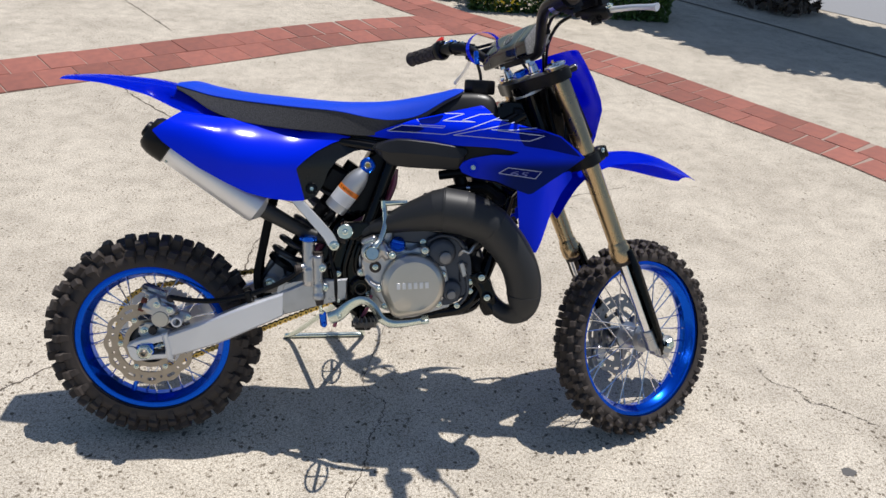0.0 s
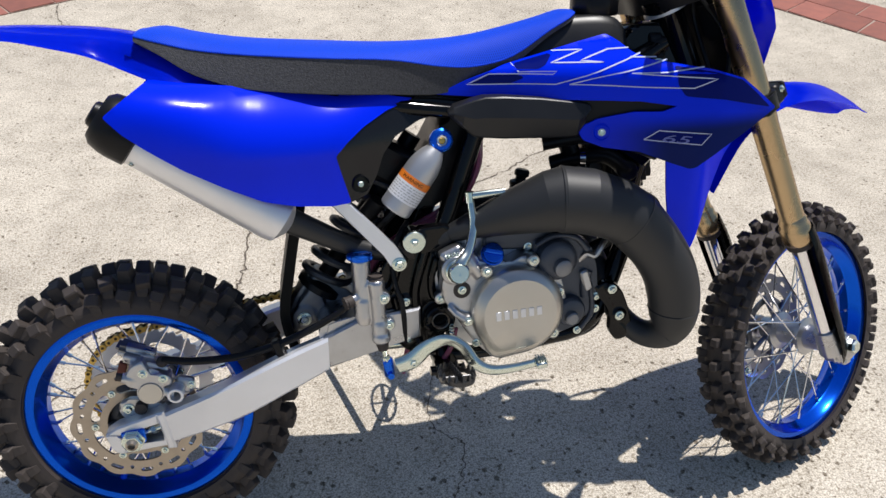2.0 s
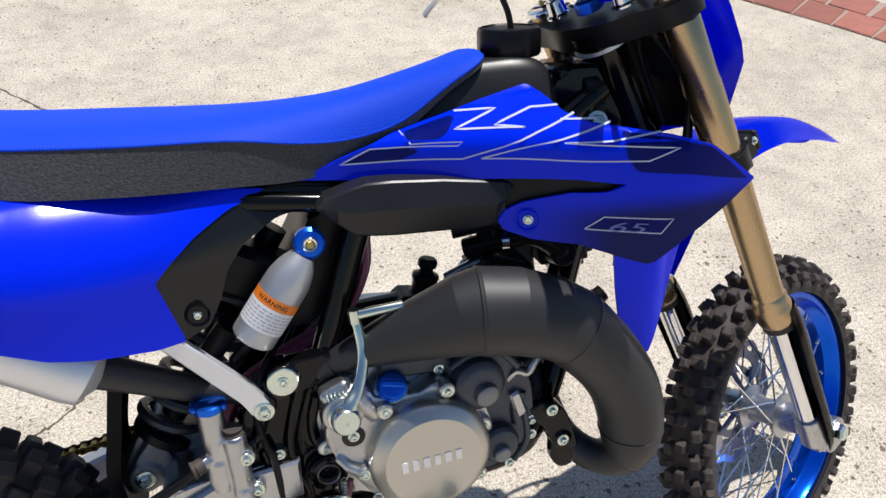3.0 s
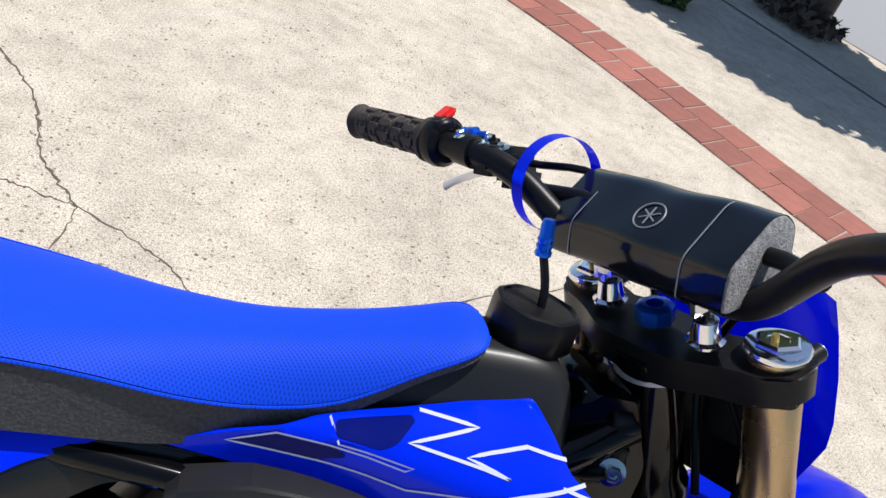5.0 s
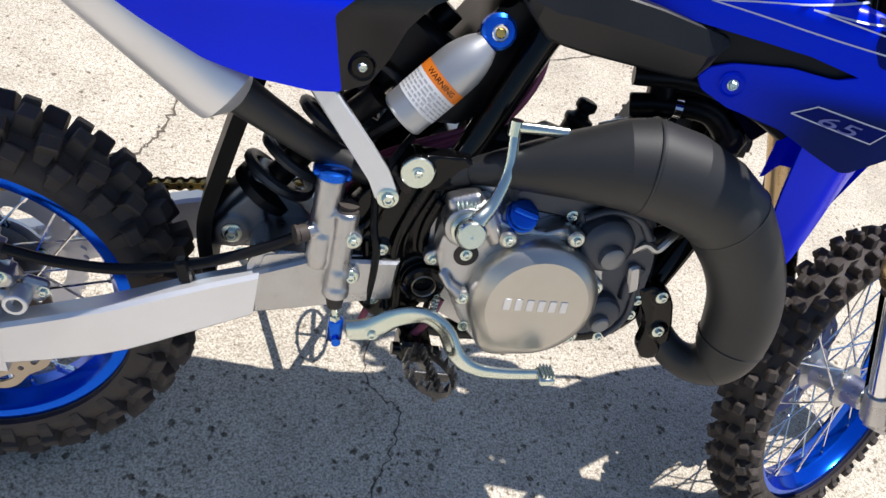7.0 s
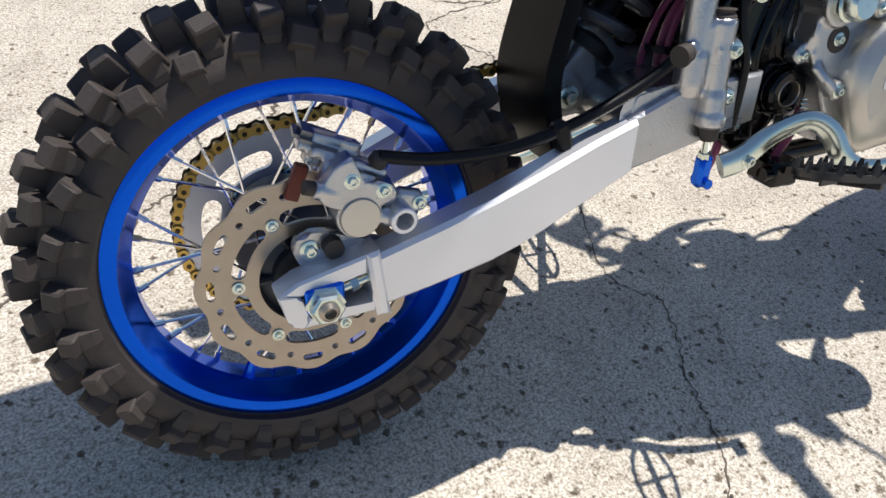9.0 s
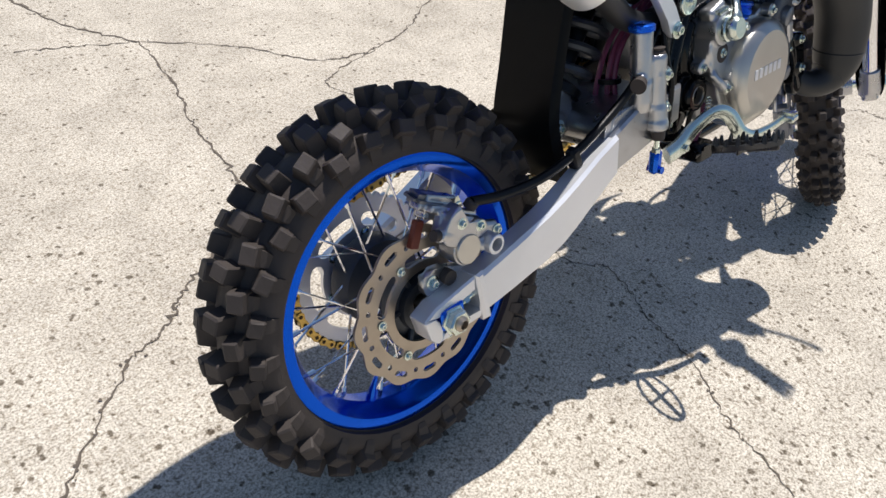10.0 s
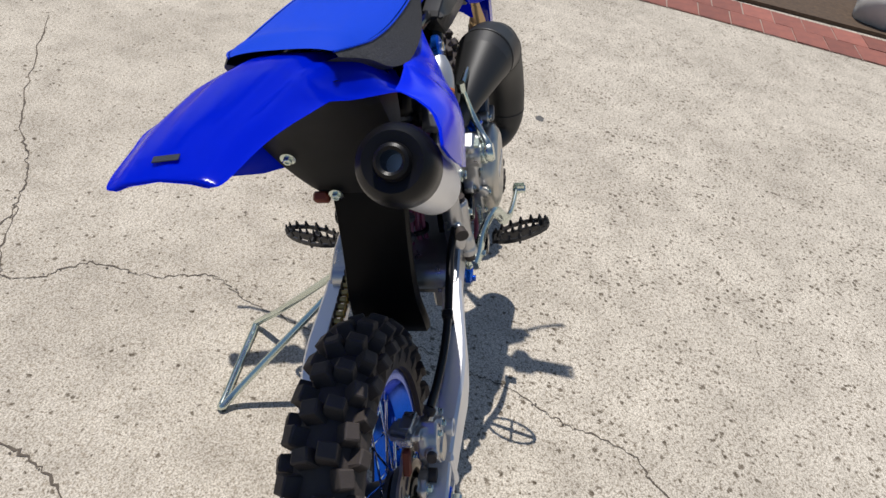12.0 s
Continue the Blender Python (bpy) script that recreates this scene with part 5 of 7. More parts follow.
for l in ([(0.655, 0.425, 0.007), (0.650, 0.405, 0.007), (0.652, 0.385, 0.007)], [(0.575, 0.470, 0.0045), (0.60, 0.482, 0.0045), (0.632, 0.478, 0.0045), (0.652, 0.458, 0.005)], [(0.660, 0.40, 0.004), (0.664, 0.36, 0.004), (0.648, 0.333, 0.004)]):
    bm = B()
    tube(bm, curve([(x, -0.104, z, r) for x, z, r in l], 5), seg=12)
    part("casting_rib", bm, DARK_PUMP, engine)
bm = B()
tube(bm, curve([(0.642, -0.100, 0.440), (0.650, -0.106, 0.452), (0.662, -0.108, 0.449), (0.672, -0.106, 0.462), (0.684, -0.098, 0.474)], 5), 0.0045, 8)
part("wire_clip", bm, CAST, engine)
bm = B()
prism(bm, [(0.640, 0.425), (0.652, 0.43), (0.662, 0.40), (0.650, 0.392)], -0.112, -0.10, 0.003, 0.005)
part("small_bracket", bm, CAST, engine)
for x, z, y in ((0.6527, 0.4157, 0.104), (0.6694, 0.3832, 0.104), (0.6432, 0.3302, 0.104), (0.670, 0.362, 0.102), (0.5649, 0.4671, 0.098), (0.4663, 0.4149, 0.1125), (0.4377, 0.4002, 0.1035), (0.487, 0.330, 0.112)):
    bolt(engine, (x, -y, z), (0, -1, 0), 0.0048)
bm = B()
lathe(bm, [(0, 0), (0.0150, 0), (0.0165, 0.003), (0.0165, 0.009), (0.0145, 0.0105), (0.0150, 0.013), (0.0150, 0.020), (0.0125, 0.0235), (0, 0.0235)], (0.457, -0.114, 0.447), (0.05, -1, 0.12), 26)
tube(bm, curve([(0.458, -0.128, 0.447, 0.0125), (0.4625, -0.127, 0.4610, 0.0092), (0.4741, -0.118, 0.4745, 0.0070), (0.4838, -0.106, 0.5022, 0.0062), (0.4825, -0.099, 0.5308, 0.0056), (0.4813, -0.096, 0.5420, 0.0056)], 5), seg=14, flat=0.8)
kick = part("kick_starter", bm, ZINC, engine, "zinc-plated folding kick lever")
bm = B()
tube(bm, [(0.481, -0.0955, 0.538), (0.480, -0.0945, 0.552)], 0.0066, 12)
tube(bm, [(0.478, -0.096, 0.546), (0.503, -0.098, 0.5485), (0.529, -0.100, 0.5505)], 0.0056, 12, 0.8)
part("kick_tip", bm, ZINC, kick)
bm = B()
lathe(bm, [(0, 0), (0.0125, 0), (0.0125, 0.004), (0.009, 0.005), (0, 0.004)], (0.4663, -0.1085, 0.4149), (0, -1, 0), 24)
part("rubber_washer", bm, RUBBER, kick)
bm = B()
for k in range(5):
    block(bm, (0.444 + 0.004 * k, -0.112, 0.4665 + 0.001 * k), (0.0022, 0.010, 0.007), turn(0, -24, 0), 0.0006)
part("clamp_ribs", bm, ZINC, kick)
bm = B()
block(bm, (0.655, 0, 0.505), (0.058, 0.075, 0.10), turn(0, 20, 0), 0.008, seg=2)
cyl = part("cylinder", bm, GREY_CAST, engine, "dark grey cylinder and head")
for k in range(7):
    bm = B()
    block(bm, (0.645 + 0.0044 * k, 0, 0.475 + k * 0.012), (0.0575, 0.0765, 0.005), turn(0, 20, 0), 0.0015)
    part("fin", bm, BLACK, cyl)
bm = B()
rod(bm, (0.662, -0.0, 0.575), (0.652, 0.0, 0.605), 0.009)
tube(bm, curve([(0.652, 0, 0.605), (0.645, 0.0, 0.625), (0.66, 0.0, 0.645)], 5), 0.005, 8)
part("spark_plug_cap", bm, BLACK, engine)
bm = B()
rod(bm, (0.46, 0.0, 0.49), (0.60, 0.0, 0.495), 0.022)
block(bm, (0.562, 0.0, 0.488), (0.05, 0.05, 0.055), turn(0, 10, 0), 0.008)
rod(bm, (0.572, 0.0, 0.50), (0.580, 0.0, 0.532), 0.014)
lathe(bm, [(0, 0), (0.016, 0), (0.016, 0.006), (0.009, 0.009), (0.007, 0.014), (0.0115, 0.016), (0.0115, 0.023), (0.009, 0.026), (0, 0.026)], (0.579, 0.0, 0.528), (0.2, 0, 1), 20)
fused("carburettor", bm, BLACK, engine, "black carburettor with a knurled top", 0.0016, 2)
bm = B()
rod(bm, (0.605, -0.005, 0.515), (0.650, -0.005, 0.535), 0.013)
rod(bm, (0.632, -0.020, 0.520), (0.632, 0.016, 0.532), 0.009)
tube(bm, curve([(0.60, -0.010, 0.530, 0.006), (0.622, -0.014, 0.541, 0.006), (0.648, -0.012, 0.548, 0.0065)], 5), seg=12)
fused("reed_housing", bm, CAST, engine, "cast alloy inlet stub", 0.0015, 3)
for dx, dy in ((0.0, 0.0), (0.007, 0.004), (-0.006, 0.008), (0.002, -0.007)):
    bm = B()
    tube(bm, curve([(0.502 + dx, -0.044 + dy, 0.61), (0.497 + dx, -0.050 + dy, 0.57), (0.470 + dx, -0.044 + dy, 0.52), (0.40 + dx, -0.034 + dy, 0.475), (0.352 + dx, -0.034 + dy, 0.440), (0.336 + dx * 1.6, -0.034 + dy, 0.40), (0.338 + dx * 2, -0.034 + dy * 1.5, 0.36), (0.346 + dx * 2.4, -0.034 + dy * 2, 0.31)], 5), 0.0036, 8)
    part("overflow_hose", bm, PINK, engine, "pink overflow hose")
bm = B()
lathe(bm, [(0.013, 0.0), (0.0165, 0.0), (0.0165, 0.006), (0.013, 0.006)], (0.339, -0.032, 0.392), (0, 0, 1), 20, loop=True)
part("hose_band", bm, BLACK, engine)
bm = B()
rod(bm, (0.645, -0.012, 0.60), (0.66, -0.012, 0.56), 0.014)
tube(bm, curve([(0.60, -0.04, 0.60), (0.66, -0.055, 0.61), (0.72, -0.07, 0.60), (0.76, -0.075, 0.585)], 5), 0.010, 10)
tube(bm, curve([(0.655, -0.08, 0.44), (0.70, -0.085, 0.47), (0.74, -0.08, 0.50), (0.765, -0.078, 0.515)], 5), 0.010, 10)
part("coolant_hose", bm, BLACK, engine)

# ---- exhaust ----
bm = B()
CONE = [(0.452, -0.080, 0.487, 0.012), (0.49, -0.090, 0.503, 0.020), (0.54, -0.104, 0.522, 0.0318), (0.588, -0.117, 0.5375, 0.0425), (0.604, -0.120, 0.5405, 0.0460)]
BELLY = [(0.640, -0.1245, 0.5365, 0.0455), (0.680, -0.128, 0.5235, 0.0435), (0.704, -0.1295, 0.5090, 0.0422)]
BEND = curve([(0.704, -0.1295, 0.5090, 0.0422), (0.741, -0.131, 0.468, 0.0395), (0.766, -0.131, 0.428, 0.0385), (0.779, -0.130, 0.387, 0.0378), (0.782, -0.128, 0.350, 0.0345), (0.775, -0.123, 0.327, 0.0280), (0.758, -0.113, 0.316, 0.0215), (0.738, -0.098, 0.320, 0.0185),
              (0.716, -0.078, 0.343, 0.0175), (0.700, -0.052, 0.388, 0.018), (0.685, -0.02, 0.43, 0.020), (0.665, 0.0, 0.46, 0.020)], 6)
tube(bm, [*CONE, *BELLY, *BEND[1:]], seg=56)
exhaust = part("expansion_chamber", bm, PIPE, bike, "fat satin black expansion chamber", sharp=8.5)
bm = B()
tube(bm, curve([(0.455, -0.082, 0.488, 0.013), (0.42, -0.072, 0.470, 0.013), (0.37, -0.064, 0.462, 0.013), (0.32, -0.064, 0.476, 0.014), (0.27, -0.075, 0.505, 0.016), (0.235, -0.084, 0.527, 0.018)], 5), seg=18)
part("stinger", bm, PIPE, exhaust)
for p, d, r in (((0.604, -0.120, 0.5405), (1, -0.2, 0.04), 0.0458), ((0.704, -0.1295, 0.5090), (1, -0.05, -0.75), 0.0420), ((0.7815, -0.129, 0.365), (0.02, 0.05, -1), 0.0366), ((0.775, -0.123, 0.327), (-0.6, 0.3, -0.75), 0.0279)):
    bm = B()
    lathe(bm, [(r - 0.002, -0.0016), (r + 0.0006, -0.0010), (r + 0.0010, 0), (r + 0.0006, 0.0010), (r - 0.002, 0.0016)], p, d, 36, loop=True)
    part("weld_seam", bm, PIPE, exhaust)
bm = B()
rod(bm, (0.405, -0.069, 0.466), (0.375, -0.065, 0.4625), 0.0165, seg=20)
rod(bm, (0.40, -0.068, 0.4655), (0.397, -0.068, 0.465), 0.0175, seg=20)
part("rubber_joint", bm, RUBBER, exhaust)
bm = B()
prism(bm, [(0.676, 0.404), (0.698, 0.404), (0.712, 0.385), (0.722, 0.360), (0.730, 0.330), (0.726, 0.312), (0.706, 0.306), (0.694, 0.322), (0.694, 0.352), (0.682, 0.372), (0.668, 0.386)], -0.106, -0.092, 0.002, 0.006)
rod(bm, (0.692, -0.09, 0.394), (0.692, -0.110, 0.394), 0.0095, seg=20)
rod(bm, (0.7065, -0.09, 0.350), (0.7065, -0.110, 0.350), 0.0095, seg=20)
tube(bm, curve([(0.668, -0.098, 0.398, 0.007), (0.690, -0.100, 0.376, 0.007), (0.702, -0.100, 0.345, 0.007), (0.722, -0.100, 0.318, 0.008)], 5), seg=12)
br = fused("pipe_bracket", bm, GLOSS_BLACK, exhaust, "black bracket for the exhaust", 0.0016, 3)
bm = B()
tube(bm, curve([(0.735, -0.052, 0.46, 0.0145), (0.712, -0.060, 0.40, 0.0145), (0.690, -0.064, 0.345, 0.0145), (0.655, -0.064, 0.312, 0.0135), (0.60, -0.062, 0.300, 0.012)], 6), seg=20)
part("down_tube", bm, GLOSS_BLACK, chassis)
for p in ((0.692, -0.1095, 0.394), (0.7065, -0.1095, 0.350)):
    bolt(br, p, (0, -1, 0), 0.0055)
ma, mb = Vector((0.028, -0.0950, 0.674)), Vector((0.228, -0.086, 0.5285))
ax = (mb - ma).normalized()
bm = B()
L = (mb - ma).length
lathe(bm, [(0, 0.02), (0.033, 0.02), (0.0345, 0.024), (0.0345, L - 0.012), (0.033, L), (0.016, L + 0.012), (0, L + 0.012)], ma, ax, 40)
muff = part("silencer", bm, ALU, bike, "bare aluminium silencer")
bm = B()
lathe(bm, [(0.010, 0.012), (0.010, -0.012), (0.013, -0.014), (0.016, -0.012), (0.018, -0.004), (0.028, -0.006), (0.0350, 0.001), (0.0385, 0.014), (0.0392, 0.024), (0.0385, 0.045), (0.034, 0.047), (0.012, 0.04)], ma, ax, 40, loop=True)
part("end_cap", bm, BLACK, muff, "black plastic end cap with a round outlet")
for k in range(4):
    u = ax.cross(Vector((0, 1, 0))).normalized()
    w = ax.cross(u)
    d = u * math.cos(k * 1.57 + 2.4) + w * math.sin(k * 1.57 + 2.4)
    bolt(muff, ma + ax * 0.054 + d * 0.0342, d, 0.003)

# ---- shock, reservoir ----
sa, sb_ = Vector((0.262, 0, 0.378)), Vector((0.418, 0, 0.615))
d = (sb_ - sa).normalized()
u = Vector((0, 1, 0))
w = d.cross(u)
bm = B()
pts = []
for k in range(7 * 20):
    t = k / 140
    a = 2 * math.pi * k / 20
    pts.append(sa + d * (0.03 + t * 0.19) + (u * math.cos(a) + w * math.sin(a)) * 0.034)
tube(bm, pts, 0.0062, 8)
shock = part("shock_spring", bm, GREY_CAST, bike, "dark grey coil spring shock absorber")
bm = B()
rod(bm, sa, sb_, 0.014)
lathe(bm, [(0, 0.014), (0.034, 0.014), (0.034, 0.024), (0.02, 0.03), (0, 0.03)], sa, d, 28)
part("damper", bm, BLACK, shock, "dark damper body")
ra, rb = Vector((0.3795, -0.073, 0.527)), Vector((0.4395, -0.073, 0.609))
rd_ = (rb - ra).normalized()
L = (rb - ra).length
q = rd_.to_track_quat("Z", "Y")
bm = B()
lathe(bm, [(0, 0), (0.0205, 0), (0.0225, 0.002), (0.0228, 0.004), (0.0228, L * 0.62), (0.0222, L * 0.72), (0.0200, L * 0.82), (0.0165, L * 0.91), (0.0125, L * 0.98), (0.0115, L), (0, L)], ra, rd_, 44)
res = part("shock_reservoir", bm, SILVER, bike, "silver remote shock reservoir with a warning label")


def wrapped(h0, h1, a0, a1, mat, name, label="", lift=0.0003):
    """A strip of print round the bottle, between two heights and two angles."""
    bm = B()
    rg = []
    for h in (h0, h1):
        rg.append([ra + rd_ * (L * h) + q @ Vector(((0.0228 + lift) * math.cos(a), (0.0228 + lift) * math.sin(a), 0)) for a in np.linspace(a0, a1, max(3, int(abs(a1 - a0) / 0.12)))])
    bridge(bm, rg, closed=False, caps=False)
    return part(name, bm, mat, res, label)


towards = math.atan2((q.inverted() @ Vector((0, -1, 0.35))).y, (q.inverted() @ Vector((0, -1, 0.35))).x)
wrapped(0.44, 0.545, towards - 1.75, towards + 1.75, ORANGE, "label", "orange warning band")
wrapped(0.185, 0.44, towards - 1.75, towards + 1.75, WHITE_PRINT, "label", "white label with fine print")
rndp = random.Random(8)
for k in range(6):
    a = towards - 1.55
    while a < towards + 1.5:
        w_ = rndp.uniform(0.10, 0.34)
        wrapped(0.215 + k * 0.036, 0.228 + k * 0.036, a, min(a + w_, towards + 1.6), TEXT_PRINT, "print_bar", lift=0.0005)
        a += w_ + 0.07
fw = bpy.data.curves.new("warning", "FONT")
fw.body, fw.size, fw.extrude, fw.align_x, fw.align_y = "WARNING", 0.0072, 0.00005, "CENTER", "CENTER"
tmp = new("warning", fw)
me = bpy.data.meshes.new_from_object(tmp)
bpy.data.objects.remove(tmp)
bmt = bmesh.new()
bmt.from_mesh(me)
for v in bmt.verts:
    a = towards - 0.15 + v.co.x / 0.0228
    v.co = ra + rd_ * (L * 0.492 + v.co.y) + q @ Vector(((0.0232 + v.co.z) * math.cos(a), (0.0232 + v.co.z) * math.sin(a), 0))
bpy.data.meshes.remove(me)
part("warning", bmt, GLOSS_BLACK, res, "black printed warning word")
bm = B()
lathe(bm, [(0.006, 0), (0.0135, 0), (0.0160, 0.003), (0.0160, 0.010), (0.0130, 0.013), (0.0060, 0.0135)], (0.446, -0.066, 0.6195), (0, -1, 0.15), 32, loop=True)
nut = part("reservoir_clamp", bm, ANO_BLUE, res, "blue anodised mounting nut")
bm = B()
lathe(bm, [(0.0048, 0), (0.0076, 0), (0.0076, 0.0025), (0.0066, 0.0036), (0.0048, 0.0030)], (0.446, -0.0785, 0.621), (0, -1, 0.15), 24, loop=True)
part("valve_ring", bm, CHROME, nut)
bm = B()
lathe(bm, [(0, 0), (0.0046, 0), (0.0046, 0.0026), (0.0038, 0.0034), (0, 0.0034)], (0.446, -0.0785, 0.621), (0, -1, 0.15), 6)
part("valve_screw", bm, CHAIN_GOLD, nut, "brass valve screw")
bm = B()
rod(bm, (0.36, -0.05, 0.535), (0.335, -0.04, 0.50), 0.013)
tube(bm, curve([(0.380, -0.066, 0.522), (0.36, -0.06, 0.50), (0.365, -0.04, 0.49), (0.39, -0.02, 0.53)], 5), 0.006, 8)
block(bm, (0.40, -0.02, 0.57), (0.10, 0.05, 0.06), turn(0, 30, 0), 0.01)
prism(bm, [(0.392, 0.540), (0.43, 0.60), (0.455, 0.645), (0.50, 0.645), (0.492, 0.585), (0.458, 0.530), (0.43, 0.512), (0.405, 0.52)], -0.044, 0.045, 0.006, 0.012)
part("airbox_boot", bm, BLACK, bike, "black rubber intake boot")

# ---- foot controls ----
bm = B()
lathe(bm, [(0, 0), (0.0135, 0), (0.0135, 0.03), (0.0130, 0.055), (0.0145, 0.060), (0.0140, 0.085), (0.011, 0.096), (0, 0.098)], (0.3285, -0.084, 0.462), (0.02, -0.04, -1), 28)
lathe(bm, [(0, 0), (0.0105, 0), (0.0125, 0.004), (0.0115, 0.02), (0.0105, 0.06), (0.0120, 0.066), (0.0120, 0.080), (0.0135, 0.084), (0.0135, 0.092), (0.008, 0.096), (0, 0.096)], (0.3475, -0.094, 0.434), (0.05, -0.06, -1), 28)
block(bm, (0.338, -0.090, 0.412), (0.022, 0.018, 0.040), turn(0, -4, 0), 0.004)
block(bm, (0.353, -0.096, 0.412), (0.014, 0.012, 0.018), turn(0, -20, 0), 0.004)
block(bm, (0.360, -0.097, 0.366), (0.018, 0.010, 0.018), turn(0, -20, 0), 0.004)
rod(bm, (0.322, -0.092, 0.408), (0.309, -0.098, 0.405), 0.0075, seg=6)
for bx, by, bz in ((0.357, -0.100, 0.4084), (0.363, -0.098, 0.366)):
    rod(bm, (bx, by + 0.012, bz), (bx, by - 0.004, bz), 0.0095)
    rod(bm, (bx, by, bz), (bx - 0.016, by + 0.002, bz), 0.007)
master = fused("rear_brake_master_cylinder", bm, CAST, bike, "cast alloy rear brake master cylinder", 0.0014, 4)
bm = B()
lathe(bm, [(0, 0), (0.0155, 0), (0.0155, 0.007), (0.012, 0.009), (0, 0.009)], (0.3285, -0.084, 0.462), (-0.02, 0.04, 1), 28)
block(bm, (0.328, -0.084, 0.466), (0.036, 0.016, 0.007), turn(3, 3, 0), 0.002)
part("reservoir_lid", bm, ANO_BLUE, master, "blue anodised lid")
bolt(master, (0.357, -0.105, 0.4084), (0, -1, 0), 0.0058)
bolt(master, (0.363, -0.102, 0.366), (0, -1, 0), 0.0058)
bm = B()
rod(bm, (0.314, -0.096, 0.406), (0.306, -0.100, 0.4045), 0.0085, seg=20)
rod(bm, (0.306, -0.100, 0.4045), (0.303, -0.101, 0.404), 0.0095, seg=20)
part("fitting_cap", bm, RUBBER, master)
bm = B()
lathe(bm, [(0, 0), (0.010, 0), (0.011, 0.003), (0.0085, 0.006), (0.010, 0.009), (0, 0.010)], (0.348, -0.093, 0.432), (0, 0, 1), 20)
part("banjo_cap", bm, RUBBER, master)
bm = B()
rod(bm, (0.3525, -0.1, 0.340), (0.354, -0.101, 0.328), 0.0095, 0.0075)
part("rubber_bellows", bm, RUBBER, master)
bm = B()
rod(bm, (0.354, -0.099, 0.330), (0.358, -0.096, 0.308), 0.0035)
rod(bm, (0.3575, -0.0965, 0.314), (0.3585, -0.096, 0.308), 0.006, seg=6)
part("push_rod", bm, ZINC, master)
bm = B()
block(bm, (0.361, -0.094, 0.295), (0.015, 0.014, 0.034), turn(6, -6, 0), 0.004)
rod(bm, (0.3635, -0.104, 0.284), (0.3635, -0.084, 0.284), 0.0048)
part("clevis", bm, ANO_BLUE, master, "blue clevis")
bm = B()
tube(bm, curve([(0.374, -0.102, 0.300, 0.013), (0.393, -0.107, 0.309, 0.0135), (0.415, -0.114, 0.331, 0.0110), (0.440, -0.126, 0.347, 0.0100), (0.462, -0.134, 0.338, 0.0100), (0.479, -0.142, 0.314, 0.0100), (0.500, -0.148, 0.304, 0.009), (0.53, -0.153, 0.306, 0.0078), (0.566, -0.158, 0.314, 0.0068)], 6), seg=14, flat=0.55)
pedal = part("rear_brake_pedal", bm, ZINC, bike, "curved zinc-plated rear brake pedal")
bm = B()
block(bm, (0.568, -0.163, 0.316), (0.016, 0.022, 0.009), turn(0, -8, 0), 0.002)
for k in range(4):
    block(bm, (0.563 + 0.0037 * k, -0.163, 0.3225), (0.0016, 0.018, 0.004), turn(0, -8, 0), 0)
part("pedal_tip", bm, ZINC, pedal)
bolt(pedal, (0.395, -0.113, 0.308), (0, -1, 0), 0.006)


def foot_peg(s):
    bm = B()
    ring = [(0.446 + 0.024 * math.sin(2 * math.pi * k / 32), s * (0.170 + 0.046 * math.cos(2 * math.pi * k / 32))) for k in range(32)]
    wall = []
    for q, z in ((1.0, 0.2965), (1.0, 0.3035), (0.88, 0.3035), (0.88, 0.2965)):
        wall.append([(0.446 + (x - 0.446) * q, s * 0.170 + (y - s * 0.170) * q, z) for x, y in ring])
    bridge(bm, [*wall, wall[0]], caps=False)
    block(bm, (0.446, s * 0.168, 0.2965), (0.004, 0.088, 0.015), None, 0.001)
    block(bm, (0.446, s * 0.170, 0.2955), (0.044, 0.004, 0.011), None, 0.001)
    for v in bm.verts:
        v.co.z += 0.28 * (abs(v.co.y) - 0.125)
    peg = part("foot_peg", bm, PEG_STEEL, bike, "dark steel foot peg with toothed rim")
    spots = [(0.446 + (ring[k][0] - 0.446) * 0.93, s * 0.170 + (ring[k][1] - s * 0.170) * 0.93, 0.307) for k in range(0, 32, 2)] + [(0.446, s * (0.136 + 0.011 * k), 0.3075) for k in range(7)]
    for x, y, z in spots:
        bm = B()
        block(bm, (x, y, z + 0.28 * (abs(y) - 0.125)), (0.0058, 0.0058, 0.010), turn(0, 0, 40 * x / 0.024), 0, top=0.35)
        part("tooth", bm, PEG_STEEL, peg)
    bm = B()
    block(bm, (0.444, s * 0.100, 0.290), (0.034, 0.036, 0.026), None, 0.004)
    rod(bm, (0.420, s * 0.110, 0.290), (0.470, s * 0.110, 0.290), 0.007)
    rod(bm, (0.442, s * 0.07, 0.31), (0.444, s * 0.09, 0.292), 0.012)
    part("peg_mount", bm, GLOSS_BLACK, peg)


foot_peg(-1)
foot_peg(1)
bm = B()
pts = [Vector((0.452, -0.108, 0.36)) + Vector((0.0035 * math.cos(a), 0.0035 * math.sin(a), -0.035 * k / 60)) for k in range(61) for a in [2 * math.pi * k / 7]]
tube(bm, pts, 0.0009, 6)
part("return_spring", bm, ZINC, pedal)

